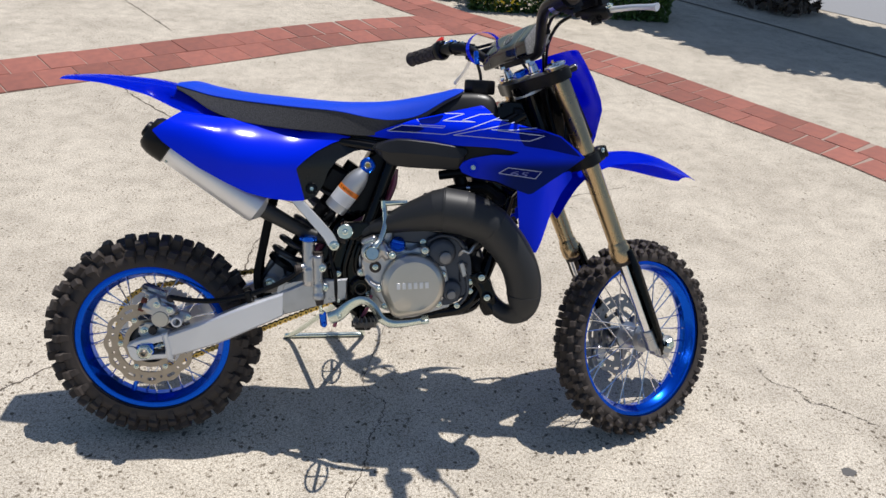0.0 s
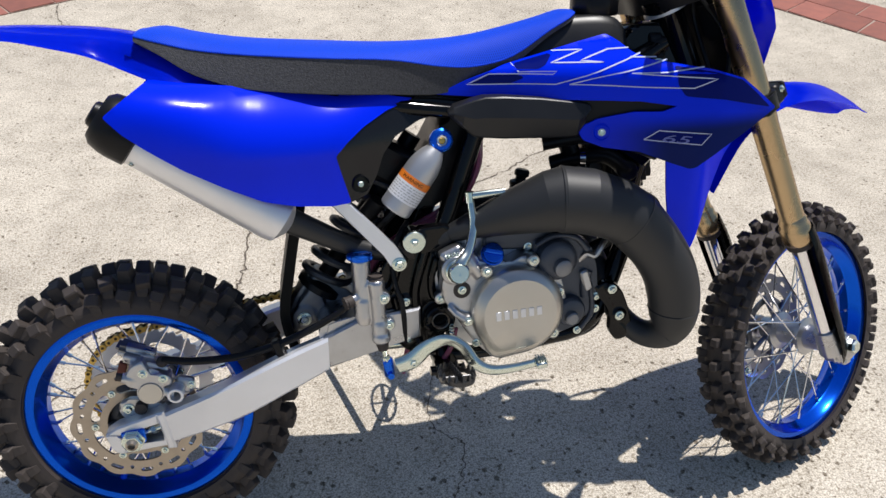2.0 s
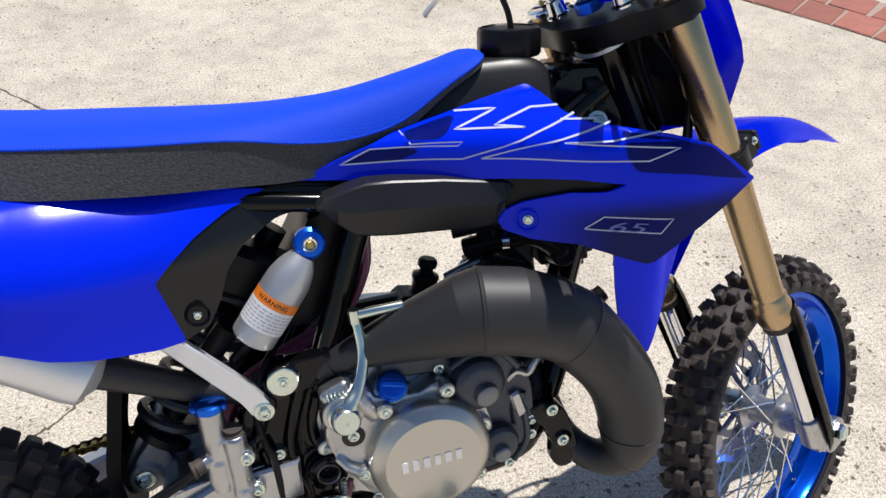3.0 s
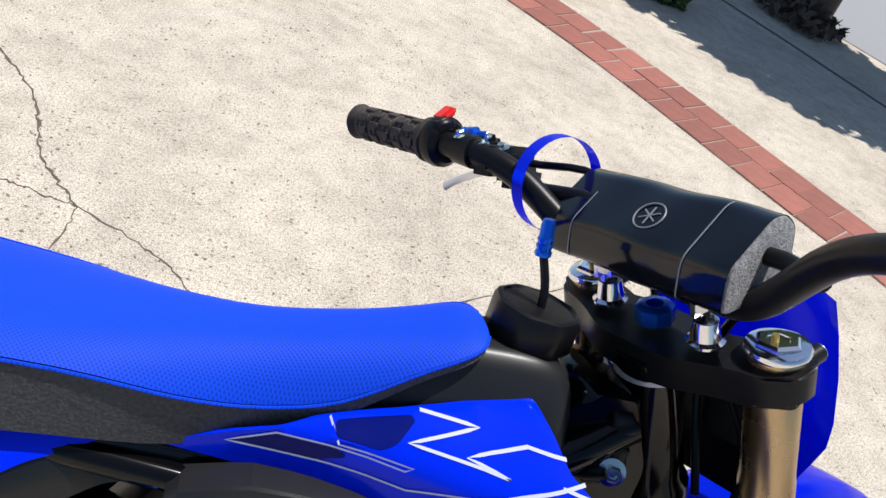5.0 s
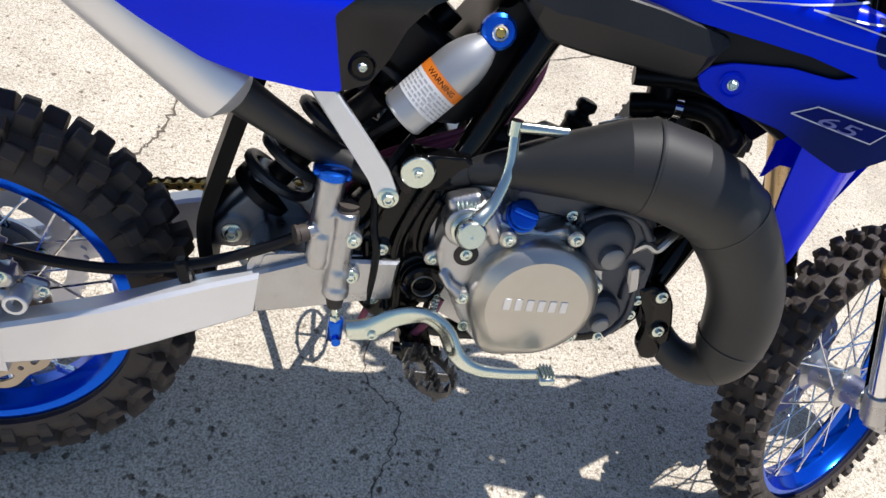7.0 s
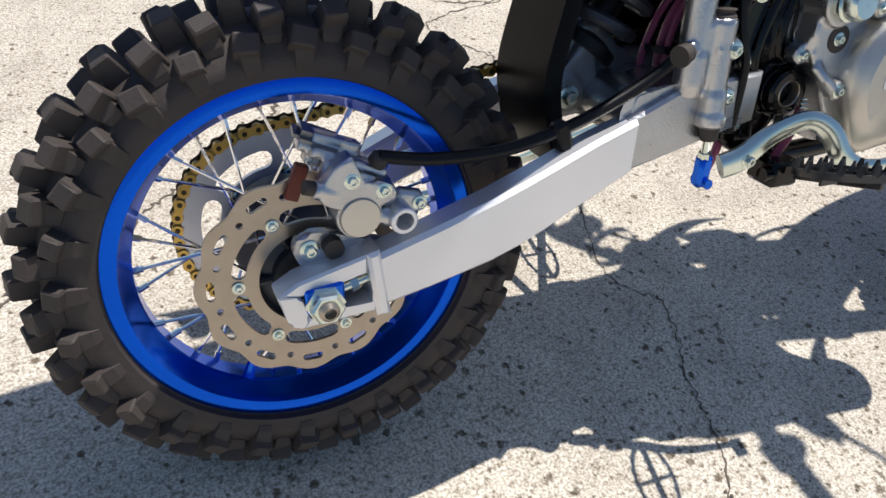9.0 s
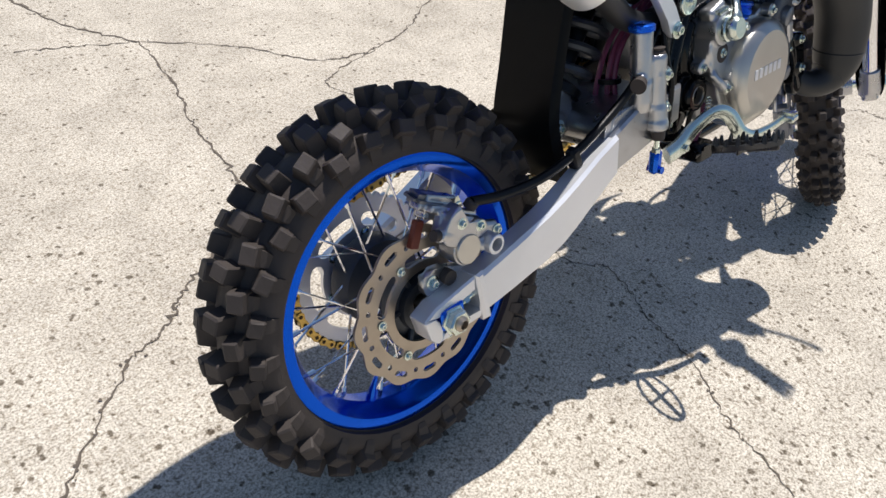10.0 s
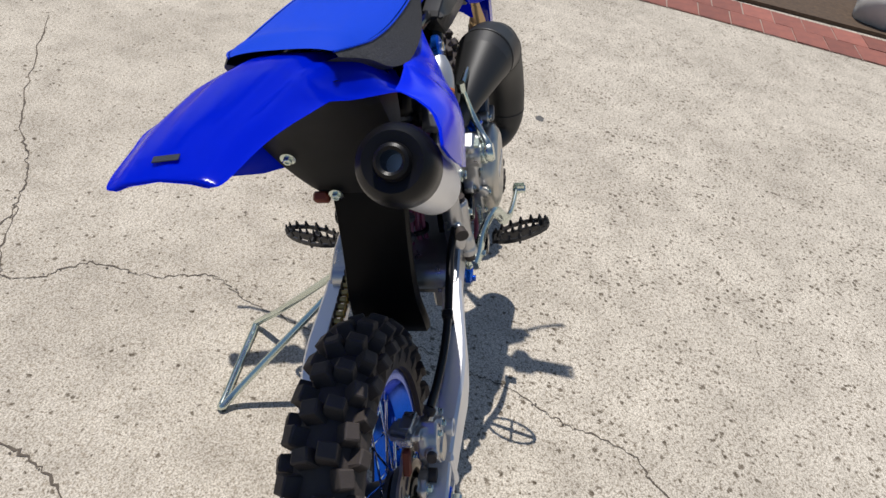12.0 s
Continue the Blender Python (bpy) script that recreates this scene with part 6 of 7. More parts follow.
# ---- rear brake ----
bm = B()
block(bm, (0.018, -0.062, 0.336), (0.058, 0.034, 0.026), turn(0, 20, 0), 0.009, seg=2)
block(bm, (0.030, -0.078, 0.316), (0.056, 0.022, 0.036), turn(0, 22, 0), 0.006, seg=2)
prism(bm, [(0.010, 0.335), (0.026, 0.344), (0.034, 0.318), (0.046, 0.322), (0.060, 0.316), (0.062, 0.302), (0.030, 0.296), (0.006, 0.304), (-0.004, 0.313), (0.002, 0.322)], -0.095, -0.075, 0.003, 0.004)
rod(bm, (0.031, -0.07, 0.293), (0.031, -0.094, 0.293), 0.0185, seg=30)
rod(bm, (0.052, -0.085, 0.289), (0.064, -0.088, 0.288), 0.010)
rod(bm, (-0.004, -0.090, 0.319), (0.014, -0.088, 0.312), 0.0075)
block(bm, (0.074, -0.078, 0.293), (0.026, 0.012, 0.026), turn(0, 14, 0), 0.004)
caliper = fused("rear_brake_caliper", bm, CAST, bike, "cast alloy rear brake caliper", 0.0013, 4)
bm = B()
lathe(bm, [(0, 0), (0.0165, 0), (0.0165, 0.0015), (0.0155, 0.0032), (0, 0.0036)], (0.031, -0.0940, 0.293), (0, -1, 0), 40)
part("piston_cap", bm, COVER, caliper, "round machined piston cap")
bm = B()
lathe(bm, [(0.0068, 0), (0.0110, 0), (0.0110, 0.021), (0.0100, 0.022), (0.0074, 0.022), (0.0068, 0.002)], (0.0643, -0.082, 0.289), (0, -1, 0), 28, loop=True)
part("pin_sleeve", bm, ALU, caliper)
bm = B()
block(bm, (0.008, -0.058, 0.346), (0.040, 0.028, 0.013), turn(6, 22, -6), 0.005, seg=2)
part("caliper_shroud", bm, LINK_GREY, caliper, "grey cast cover")
for p in ((0.0247, -0.094, 0.3235), (0.050, -0.094, 0.3130), (0.084, -0.084, 0.294)):
    bolt(caliper, p, (0, -1, 0), 0.0050)
bm = B()
rod(bm, (-0.011, -0.091, 0.3215), (-0.003, -0.090, 0.319), 0.0058)
part("pin_boot", bm, RUBBER, caliper)
bm = B()
rod(bm, (0.0125, -0.070, 0.265), (0.0125, -0.087, 0.264), 0.0085)
part("slide_boot", bm, RUBBER, caliper)
bm = B()
lathe(bm, [(0, 0), (0.0075, 0), (0.0075, 0.007), (0.0055, 0.009), (0, 0.009)], (0.048, -0.080, 0.330), (0.5, -0.5, 1), 16)
part("rubber_boot", bm, RUBBER, caliper)
bm = B()
prism(bm, [(-0.020, 0.266), (-0.010, 0.276), (0.006, 0.276), (0.06, 0.262), (0.055, 0.242), (0.012, 0.238), (-0.004, 0.240), (-0.014, 0.250)], -0.078, -0.068, 0.003, 0.006)
brk = part("caliper_bracket", bm, CAST, caliper)
bolt(brk, (-0.005, -0.078, 0.262), (0, -1, 0), 0.0065)
bm = B()
block(bm, (-0.010, -0.062, 0.314), (0.011, 0.008, 0.030), turn(0, 20, 0), 0.001)
part("brake_pad", bm, RUST, caliper, "rust red brake pad plate")
hose = bars("brake_hose", [[(0.050, -0.082, 0.336), (0.095, -0.084, 0.330), (0.155, -0.086, 0.332), (0.212, -0.086, 0.346), (0.256, -0.084, 0.363), (0.296, -0.084, 0.385), (0.318, -0.090, 0.408)]], BLACK, 0.0055, bike, "black rear brake hose")
bm = B()
block(bm, (0.208, -0.086, 0.340), (0.014, 0.015, 0.026), turn(0, -20, 0), 0.003)
part("hose_clip", bm, BLACK, hose)

# ---- front fork and steering, in the steering's axes ----
for s in (-1, 1):
    bm = B()
    f0, l0 = 0.024, s * 0.085
    lathe(bm, [(0, 0.006), (0.0185, 0.006), (0.0195, 0.003), (0.0195, -0.10), (0.0205, -0.11), (0.0205, -0.22), (0.0195, -0.24), (0.0185, -0.40), (0.0188, -0.402), (0.0212, -0.406), (0.0205, -0.412), (0.0232, -0.418), (0.0232, -0.440), (0.0215, -0.446), (0.017, -0.45), (0, -0.45)], (f0, l0, 0), (0, 0, 1), 36)
    leg = part("fork_leg", bm, GOLD, bike, "gold anodised fork tube", m=FRONT)
    bm = B()
    rod(bm, (f0, l0, -0.445), (f0, l0, -0.66), 0.0135, seg=24)
    part("slider", bm, CHROME, leg, "chrome inner fork tube")
    bm = B()
    lathe(bm, [(0.0135, -0.445), (0.0195, -0.446), (0.0195, -0.456), (0.0135, -0.458)], (f0, l0, 0), (0, 0, 1), 28, loop=True)
    part("wiper_seal", bm, RUBBER, leg)
    bm = B()
    rg = []
    for z, r in curve([(-0.425, 0.024), (-0.47, 0.028), (-0.55, 0.027), (-0.62, 0.026), (-0.67, 0.024), (-0.695, 0.017)], 4):
        rg.append([(f0 + 0.004 + r * math.cos(a), l0 + r * 1.0 * math.sin(a), z) for a in [radians(x) for x in (range(-105, 76, 15) if s < 0 else range(-75, 106, 15))]])
    bridge(bm, rg, closed=False, caps=False)
    bmesh.ops.solidify(bm, geom=list(bm.faces), thickness=0.002)
    part("fork_guard", bm, GLOSS_BLACK, leg, "black fork guard")
    bm = B()
    rod(bm, (f0, l0, -0.625), (f0 + 0.002, l0, -0.675), 0.0175, 0.020)
    block(bm, (f0 + 0.012, l0, -0.676), (0.040, 0.036, 0.046), None, 0.008, seg=2)
    rod(bm, (0.0505, l0 - 0.020, -0.680), (0.0505, l0 + 0.020, -0.680), 0.0215, seg=28)
    block(bm, (0.042, l0, -0.704), (0.020, 0.030, 0.016), turn(0, 20, 0), 0.004)
    fused("axle_lug", bm, CAST, leg, "cast axle lug", 0.0018, 3)
    bolt(leg, (f0 + 0.026, l0 + s * 0.010, -0.655), (0.4, s, 0), 0.006)
    bm = B()
    lathe(bm, [(0, 0.004), (0.0225, 0.004), (0.0228, 0.006), (0.0215, 0.0085), (0.0180, 0.0095), (0, 0.0095)], (f0, l0, 0), (0, 0, 1), 32)
    cap_ = part("fork_cap", bm, CHROME, leg, "polished hexagonal fork cap")
    bm = B()
    lathe(bm, [(0, 0.007), (0.0165, 0.007), (0.0165, 0.0105), (0.0140, 0.0125), (0.0085, 0.0125), (0.0080, 0.0115), (0, 0.0115)], (f0, l0, 0), (0.1, 0, 1), 6)
    part("cap_hexagon", bm, CHROME, leg)
    bm = B()
    rod(bm, (f0 - 0.003, l0, 0.011), (f0 - 0.003, l0, 0.0175), 0.0026)
    part("bleed_screw", bm, CHAIN_GOLD, leg)
bm = B()
rod(bm, (0.0505, -0.110, -0.677), (0.0505, 0.108, -0.677), 0.008)
lathe(bm, [(0, 0), (0.012, 0), (0.012, 0.009), (0.009, 0.012), (0, 0.012)], (0.0505, -0.104, -0.677), (0, -1, 0), 6)
part("front_axle", bm, ZINC, bike, m=FRONT)


def clamp(z, th, name):
    bm = B()
    o = [(-0.030, -0.03), (-0.030, 0.03), (-0.012, 0.065), (-0.002, 0.101), (0.024, 0.113), (0.048, 0.103), (0.048, 0.074), (0.024, 0.055), (0.030, 0.03), (0.030, -0.03), (0.024, -0.055), (0.048, -0.074), (0.048, -0.103), (0.024, -0.113), (-0.002, -0.101), (-0.012, -0.065)]
    o = rounded(o, 0.014)
    lo, hi = [bm.verts.new((x, y, z - th)) for x, y in o], [bm.verts.new((x, y, z)) for x, y in o]
    a, b = bm.faces.new(lo[::-1]), bm.faces.new(hi)
    for i in range(len(o)):
        bm.faces.new((lo[i], lo[(i + 1) % len(o)], hi[(i + 1) % len(o)], hi[i]))
    bmesh.ops.bevel(bm, geom=list({*a.edges, *b.edges}), offset=0.003, segments=2, affect="EDGES")
    return part(name, bm, BLACK, bike, "black fork clamp", m=FRONT)


tc_ = clamp(-0.002, 0.026, "top_clamp")
lc = clamp(-0.190, 0.028, "lower_clamp")
for s in (-1, 1):
    bm = B()
    block(bm, (0.049, s * 0.089, -0.204), (0.022, 0.030, 0.030), None, 0.004)
    block(bm, (0.065, s * 0.089, -0.204), (0.010, 0.028, 0.026), None, 0.003)
    part("pinch_clamp", bm, BLACK, lc)
    bolt(lc, (0.055, s * 0.104, -0.198), (0, s, 0), 0.004)
    bm = B()
    rod(bm, (0.042, s * 0.091, -0.015), (0.066, s * 0.091, -0.015), 0.0075)
    part("pinch_boss", bm, BLACK, tc_)
    bolt(tc_, (0.066, s * 0.091, -0.015), (1, 0, 0), 0.0055)
bm = B()
lathe(bm, [(0, 0.004), (0.015, 0.004), (0.015, 0.016), (0.012, 0.018), (0.007, 0.018), (0.007, 0.008), (0, 0.008)], (0, 0, 0), (0, 0, 1), 8)
part("stem_nut", bm, ANO_BLUE, tc_, "blue anodised stem nut")
for s in (-1, 1):
    bm = B()
    lathe(bm, [(0.006, 0.004), (0.014, 0.004), (0.014, 0.006), (0.011, 0.008), (0.009, 0.022), (0.006, 0.022)], (0.0, s * 0.045, 0), (0, 0, 1), 24, loop=True)
    block(bm, (0.0, s * 0.045, 0.035), (0.030, 0.018, 0.024), None, 0.007, seg=2)
    part("bar_mount", bm, CHROME, tc_, "silver handlebar mount")
bm = B()
lathe(bm, [(0.02, -0.036), (0.032, -0.036), (0.032, -0.028), (0.02, -0.026)], (0, 0, 0), (0, 0, 1), 32, loop=True)
part("steering_ring", bm, ALU, tc_)

bm = B()
block(bm, (0.058, -0.012, -0.105), (0.026, 0.125, 0.150), turn(0, -4, 0), 0.010, seg=2)
block(bm, (0.044, -0.045, -0.075), (0.03, 0.05, 0.06), turn(0, 8, 6), 0.008, seg=2)
part("wiring_cover", bm, BLACK, bike, "black wiring cover behind the number plate", m=FRONT)
bars("throttle_cable", [[(0.03, -0.05, -0.02), (0.02, -0.075, -0.08), (0.0, -0.07, -0.14), (-0.03, -0.06, -0.19)], [(0.035, -0.03, -0.03), (0.028, -0.062, -0.10), (0.012, -0.06, -0.16), (-0.02, -0.05, -0.2)]], BLACK, 0.0035, bike, "black cables at the steering head", m=FRONT, seg=8)

# bars
BAR = [(-0.046, 0.332, 0.117), (-0.034, 0.22, 0.113), (-0.026, 0.175, 0.110), (-0.012, 0.135, 0.092), (0.0, 0.085, 0.050), (0.002, 0.05, 0.040), (0.002, 0, 0.040)]
BAR += [(x, -y, z + 0.075 * max(0, y - 0.08) + 0.006 * ramp01(0.09, 0.16, y)) for x, y, z in BAR[-2::-1]]
bm = B()
tube(bm, curve(BAR, 6), 0.011, 16)
tube(bm, [(0.002, -0.124, 0.078), (0.016, -0.09, 0.076), (0.016, 0.09, 0.076), (0.002, 0.124, 0.078)], 0.0065, 12)
barob = part("handlebar", bm, BLACK, bike, "black steel handlebar with crossbar", m=FRONT)
for s in (-1, 1):
    a, b = Vector((-0.0465, s * 0.335, 0.117 if s > 0 else 0.142)), Vector((-0.033, s * (0.222 if s > 0 else 0.256), 0.113 if s > 0 else 0.131))
    dd = (a - b).normalized()
    L = (a - b).length
    prof = [(0, 0), (0.0165, 0), (0.0205, 0.002), (0.0205, 0.006), (0.0142, 0.008)]
    k = 0.012
    while k < L - 0.012:
        prof += [(0.0140, k), (0.0149, k + 0.001), (0.0149, k + 0.005), (0.0140, k + 0.006)]
        k += 0.007
    prof += [(0.0165, L - 0.008), (0.0175, L - 0.004), (0.015, L), (0, L)]
    bm = B()
    lathe(bm, prof, b, dd, 24)
    gp = part("grip", bm, RUBBER, barob, "black rubber grip")
    # raised blocks of the grip's pattern
    bm = B()
    gq = dd.to_track_quat("Z", "Y")
    for i in range(5):
        for j in range(8):
            aa = j * math.pi / 4 + (0.39 if i % 2 else 0)
            cc = b + dd * (0.020 + i * 0.017) + gq @ Vector((0.0148 * math.cos(aa), 0.0148 * math.sin(aa), 0))
            block(bm, cc, (0.0034, 0.0075, 0.012), gq.to_matrix() @ turn(0, 0, math.degrees(aa)), 0.0008)
    tagged(part("grip_pattern", bm, RUBBER, gp), kind="stuff")
bm = B()
block(bm, (-0.012, 0.166, 0.100), (0.040, 0.030, 0.026), turn(0, 18, 10), 0.006, seg=2)
rod(bm, (0.000, 0.150, 0.088), (0.012, 0.185, 0.086), 0.009)
block(bm, (0.020, 0.172, 0.074), (0.036, 0.032, 0.024), turn(0, 25, 20), 0.006, seg=2)
cp_ = part("clutch_perch", bm, BLACK, barob, "black clutch lever perch")
bolt(cp_, (-0.022, 0.168, 0.114), (-0.3, 0, 1), 0.006)
bolt(cp_, (-0.006, 0.160, 0.110), (-0.2, 0, 1), 0.005)
# kill switch, levers
bm = B()
lathe(bm, [(0, 0), (0.018, 0), (0.0225, 0.004), (0.0235, 0.010), (0.0225, 0.016), (0.018, 0.020), (0, 0.020)], (-0.030, 0.226, 0.113), (0.1, -1, -0.05), 24)
block(bm, (-0.030, 0.213, 0.128), (0.022, 0.018, 0.012), None, 0.003)
ks = part("kill_switch", bm, BLACK, barob, "black switch housing")
bm = B()
block(bm, (-0.022, 0.218, 0.1345), (0.022, 0.015, 0.008), turn(0, -18, 6), 0.003, seg=2)
part("button", bm, RED, ks, "red stop button")
for s in (-1, 1):
    bm = B()
    q = 0.0 if s > 0 else 0.026
    rod(bm, (-0.027, s * (0.192 + q), 0.111 + q * 0.45), (-0.025, s * (0.172 + q), 0.109 + q * 0.45), 0.0145, seg=20)
    block(bm, (-0.006, s * (0.182 + q), 0.106 + q * 0.45), (0.026, 0.018, 0.022), None, 0.005, seg=2)
    perch = part("lever_clamp", bm, BLACK if s > 0 else CAST, barob, "lever clamp")
    bolt(perch, (-0.030, s * (0.186 + q), 0.123 + q * 0.45), (0, 0, 1), 0.005)
    bolt(perch, (-0.010, s * (0.178 + q), 0.118 + q * 0.45), (0, 0, 1), 0.005)
    bm = B()
    lathe(bm, [(0, 0), (0.0075, 0), (0.0085, 0.002), (0.007, 0.004), (0.0085, 0.006), (0.0085, 0.014), (0.005, 0.016), (0.004, 0.024), (0, 0.024)], (-0.020, s * (0.196 + q), 0.118 + q * 0.45), (0.35, s * -0.8, 0.05), 16)
    part("cable_adjuster", bm, ANO_BLUE, barob, "blue anodised cable adjuster")
    bm = B()
    block(bm, (0.015, s * (0.178 + q), 0.092 + q * 0.45), (0.045, 0.032, 0.022), turn(0, 20, s * 15), 0.006, seg=2)
    part("lever_holder", bm, BLACK, barob)
    bm = B()
    tube(bm, curve([(0.030, -0.270, 0.079, 0.0065), (0.036, -0.286, 0.075, 0.006), (0.043, -0.315, 0.069, 0.0055), (0.045, -0.35, 0.061, 0.0055), (0.043, -0.370, 0.057, 0.0075)] if s < 0 else [(0.022, s * 0.185, 0.085, 0.006), (0.040, s * 0.215, 0.070, 0.006), (0.052, s * 0.26, 0.052, 0.0055), (0.056, s * 0.30, 0.036, 0.005), (0.050, s * 0.322, 0.026, 0.0055), (0.046, s * 0.332, 0.020, 0.0065)], 5), seg=12, flat=0.7)
    part("lever", bm, ALU, barob, "polished alloy lever")
bm = B()
rod(bm, (-0.036, -0.262, 0.132), (-0.033, -0.230, 0.129), 0.024, seg=24)
block(bm, (-0.026, -0.246, 0.113), (0.036, 0.03, 0.030), None, 0.007, seg=2)
part("throttle_housing", bm, BLACK, barob, "black throttle housing")
bm = B()
block(bm, (0.026, -0.232, 0.096), (0.040, 0.070, 0.030), turn(0, 18, 14), 0.008, seg=2)
block(bm, (0.030, -0.228, 0.114), (0.034, 0.046, 0.014), turn(0, 18, 14), 0.004)
rod(bm, (0.034, -0.188, 0.096), (0.028, -0.242, 0.092), 0.012)
tube(bm, curve([(0.016, -0.222, 0.088, 0.013), (0.022, -0.244, 0.082, 0.0165), (0.026, -0.262, 0.078, 0.0155), (0.029, -0.275, 0.077, 0.011)], 4), seg=16)
block(bm, (0.012, -0.252, 0.072), (0.028, 0.028, 0.020), turn(0, 18, 14), 0.007, seg=2)
mc = part("front_brake_master_cylinder", bm, BLACK, barob, "black front brake master cylinder")
bolt(mc, (0.026, -0.280, 0.085), (-0.4, -0.3, 1), 0.0055)
bars("control_cable", [[(-0.02, -0.20, 0.105), (0.004, -0.14, 0.095), (0.02, -0.07, 0.04), (0.03, -0.02, -0.05), (0.0, -0.04, -0.14)], [(0.02, 0.16, 0.09), (0.06, 0.10, 0.07), (0.06, 0.05, -0.03), (0.0, 0.05, -0.14)],
                       [(0.035, -0.17, 0.09), (0.03, -0.12, 0.078), (0.05, -0.04, 0.03), (0.06, 0.03, -0.08), (0.055, 0.09, -0.22), (0.05, 0.12, -0.36), (0.04, 0.125, -0.5), (0.05, 0.11, -0.62)]], BLACK, 0.0035, barob, "black control cables and front brake hose", seg=8)
# crossbar pad: a soft wedge with a flat top, a folded lower edge and foam ends
SEC = rounded([(-0.017, 0.038), (-0.010, 0.068), (0.038, 0.091), (0.052, 0.089), (0.064, 0.076), (0.058, 0.044), (0.028, 0.034)], 0.008, 4)


def pad_at(x, l, z):
    """The pad lies a little askew on its crossbar."""
    return (x - 0.075 * (0.099 - l), l, z + 0.055 * (0.099 - l))


PAD0, PAD1 = -0.076, 0.102
bm = B()
rg = []
for k in range(25):
    l = PAD0 + (PAD1 - PAD0) * k / 24
    rg.append([pad_at(x + 0.0006 * math.sin(l * 90 + z * 60), l, z + 0.0007 * math.sin(l * 70 + x * 80)) for x, z in SEC])
bridge(bm, rg, caps=False)
pad = part("crossbar_pad", bm, PAD_BLACK, bike, "glossy black crossbar pad with foam ends", m=FRONT, sharp=50)
for l0_, dl in ((PAD0, 1), (PAD1, -1)):
    bm = B()
    rg = []
    for qq, l in ((0.97, 0.0), (0.94, -0.003), (0.80, -0.0045), (0.4, -0.0045), (0.02, -0.0045)):
        rg.append([pad_at(0.024 + (x - 0.024) * qq, l0_ + dl * (l + 0.002), 0.063 + (z - 0.063) * qq) for x, z in SEC])
    bridge(bm, rg, caps=False)
    part("foam_end", bm, FOAM, pad, "grey open-cell foam end")
for l in (PAD0 + 0.036, PAD1 - 0.030):
    bm = B()
    bridge(bm, [[pad_at(0.024 + (x - 0.024) * 1.02, l_, 0.063 + (z - 0.063) * 1.02) for x, z in SEC] for l_ in (l, l + 0.0014)], caps=False)
    part("pad_line", bm, GREY_PRINT, pad, "thin grey line")
# plain round mark on the sloping top
mo, mu, mv = Vector(pad_at(0.012, 0.010, 0.0795)), Vector((0.902, 0, 0.432)), Vector((0.075, 1, -0.055)).normalized()
bm = B()
tube(bm, [mo + 0.0125 * (mu * math.cos(2 * math.pi * k / 32) + mv * math.sin(2 * math.pi * k / 32)) for k in range(33)], 0.0007, 6)
for k in range(3):
    a = k * math.pi / 3
    tube(bm, [mo + 0.0085 * (mu * math.cos(a + t) + mv * math.sin(a + t)) for t in (0, math.pi)], 0.0007, 6)
part("round_mark", bm, GREY_PRINT, pad, "plain round grey mark")
# loose band standing up round the bar beside the pad
bm = B()
rg = []
for k in range(41):
    a = 2 * math.pi * k / 40
    x, z = 0.018 + 0.050 * math.cos(a), 0.080 + 0.038 * math.sin(a)
    yy = 0.112 + 0.010 * math.sin(a + 0.6)
    rg.append([(x, yy, z), (x, yy + 0.013, z + 0.001)])
bridge(bm, rg, closed=False, caps=False)
bmesh.ops.solidify(bm, geom=list(bm.faces), thickness=0.0012)
part("plastic_strap", bm, BLUE, barob, "loose blue plastic band", sharp=60)

# number plate and front fender
bm = B()
rows = []
for z, w, x in ((0.006, 0.082, 0.119), (0.003, 0.0845, 0.121), (-0.03, 0.086, 0.128), (-0.07, 0.087, 0.133), (-0.112, 0.0875, 0.133), (-0.134, 0.0865, 0.128), (-0.15, 0.080, 0.120), (-0.185, 0.064, 0.105), (-0.210, 0.050, 0.092)):
    rows.append([(x - 0.024 * abs(k / 8) ** 2.2, w * k / 8, z + 0.008) for k in range(-8, 9)])
bridge(bm, rows, closed=False, caps=False)
bmesh.ops.solidify(bm, geom=list(bm.faces), thickness=0.003)
part("number_plate", bm, BLUE, bike, "plain blue front number plate", m=FRONT, sharp=50)
bm = B()
rg = []
for x, z, w, drop in curve([(-0.07, -0.275, 0.045, 0.02), (0.0, -0.232, 0.060, 0.02), (0.06, -0.222, 0.066, 0.022), (0.12, -0.228, 0.067, 0.026), (0.19, -0.252, 0.064, 0.030), (0.26, -0.295, 0.056, 0.030), (0.32, -0.348, 0.046, 0.022), (0.345, -0.374, 0.041, 0.015), (0.362, -0.393, 0.034, 0.009), (0.368, -0.401, 0.026, 0.005)], 5):
    rg.append([(x - 0.25 * drop * ramp01(0.5, 1, abs(k / 8)), w * k / 8, z - drop * ramp01(0.45, 1.0, abs(k / 8)) - 0.003 * abs(k / 8)) for k in range(-8, 9)])
bridge(bm, rg, closed=False, caps=False)
bmesh.ops.solidify(bm, geom=list(bm.faces), thickness=0.003)
part("front_fender", bm, BLUE, bike, "glossy blue front fender", m=FRONT, sharp=50)

# front brake
bm = B()
block(bm, (-0.030, 0.066, -0.690), (0.036, 0.034, 0.070), turn(0, 8, 0), 0.008, seg=2)
lathe(bm, [(0, 0), (0.016, 0), (0.016, 0.010), (0.013, 0.013), (0, 0.013)], (-0.030, 0.05, -0.680), (0, -1, 0), 24)
block(bm, (-0.008, 0.074, -0.68), (0.05, 0.014, 0.05), turn(0, -10, 0), 0.005)
fc = part("front_brake_caliper", bm, CAST, bike, "cast alloy front brake caliper", m=FRONT)
bolt(fc, (-0.036, 0.048, -0.712), (0, -1, 0), 0.006)

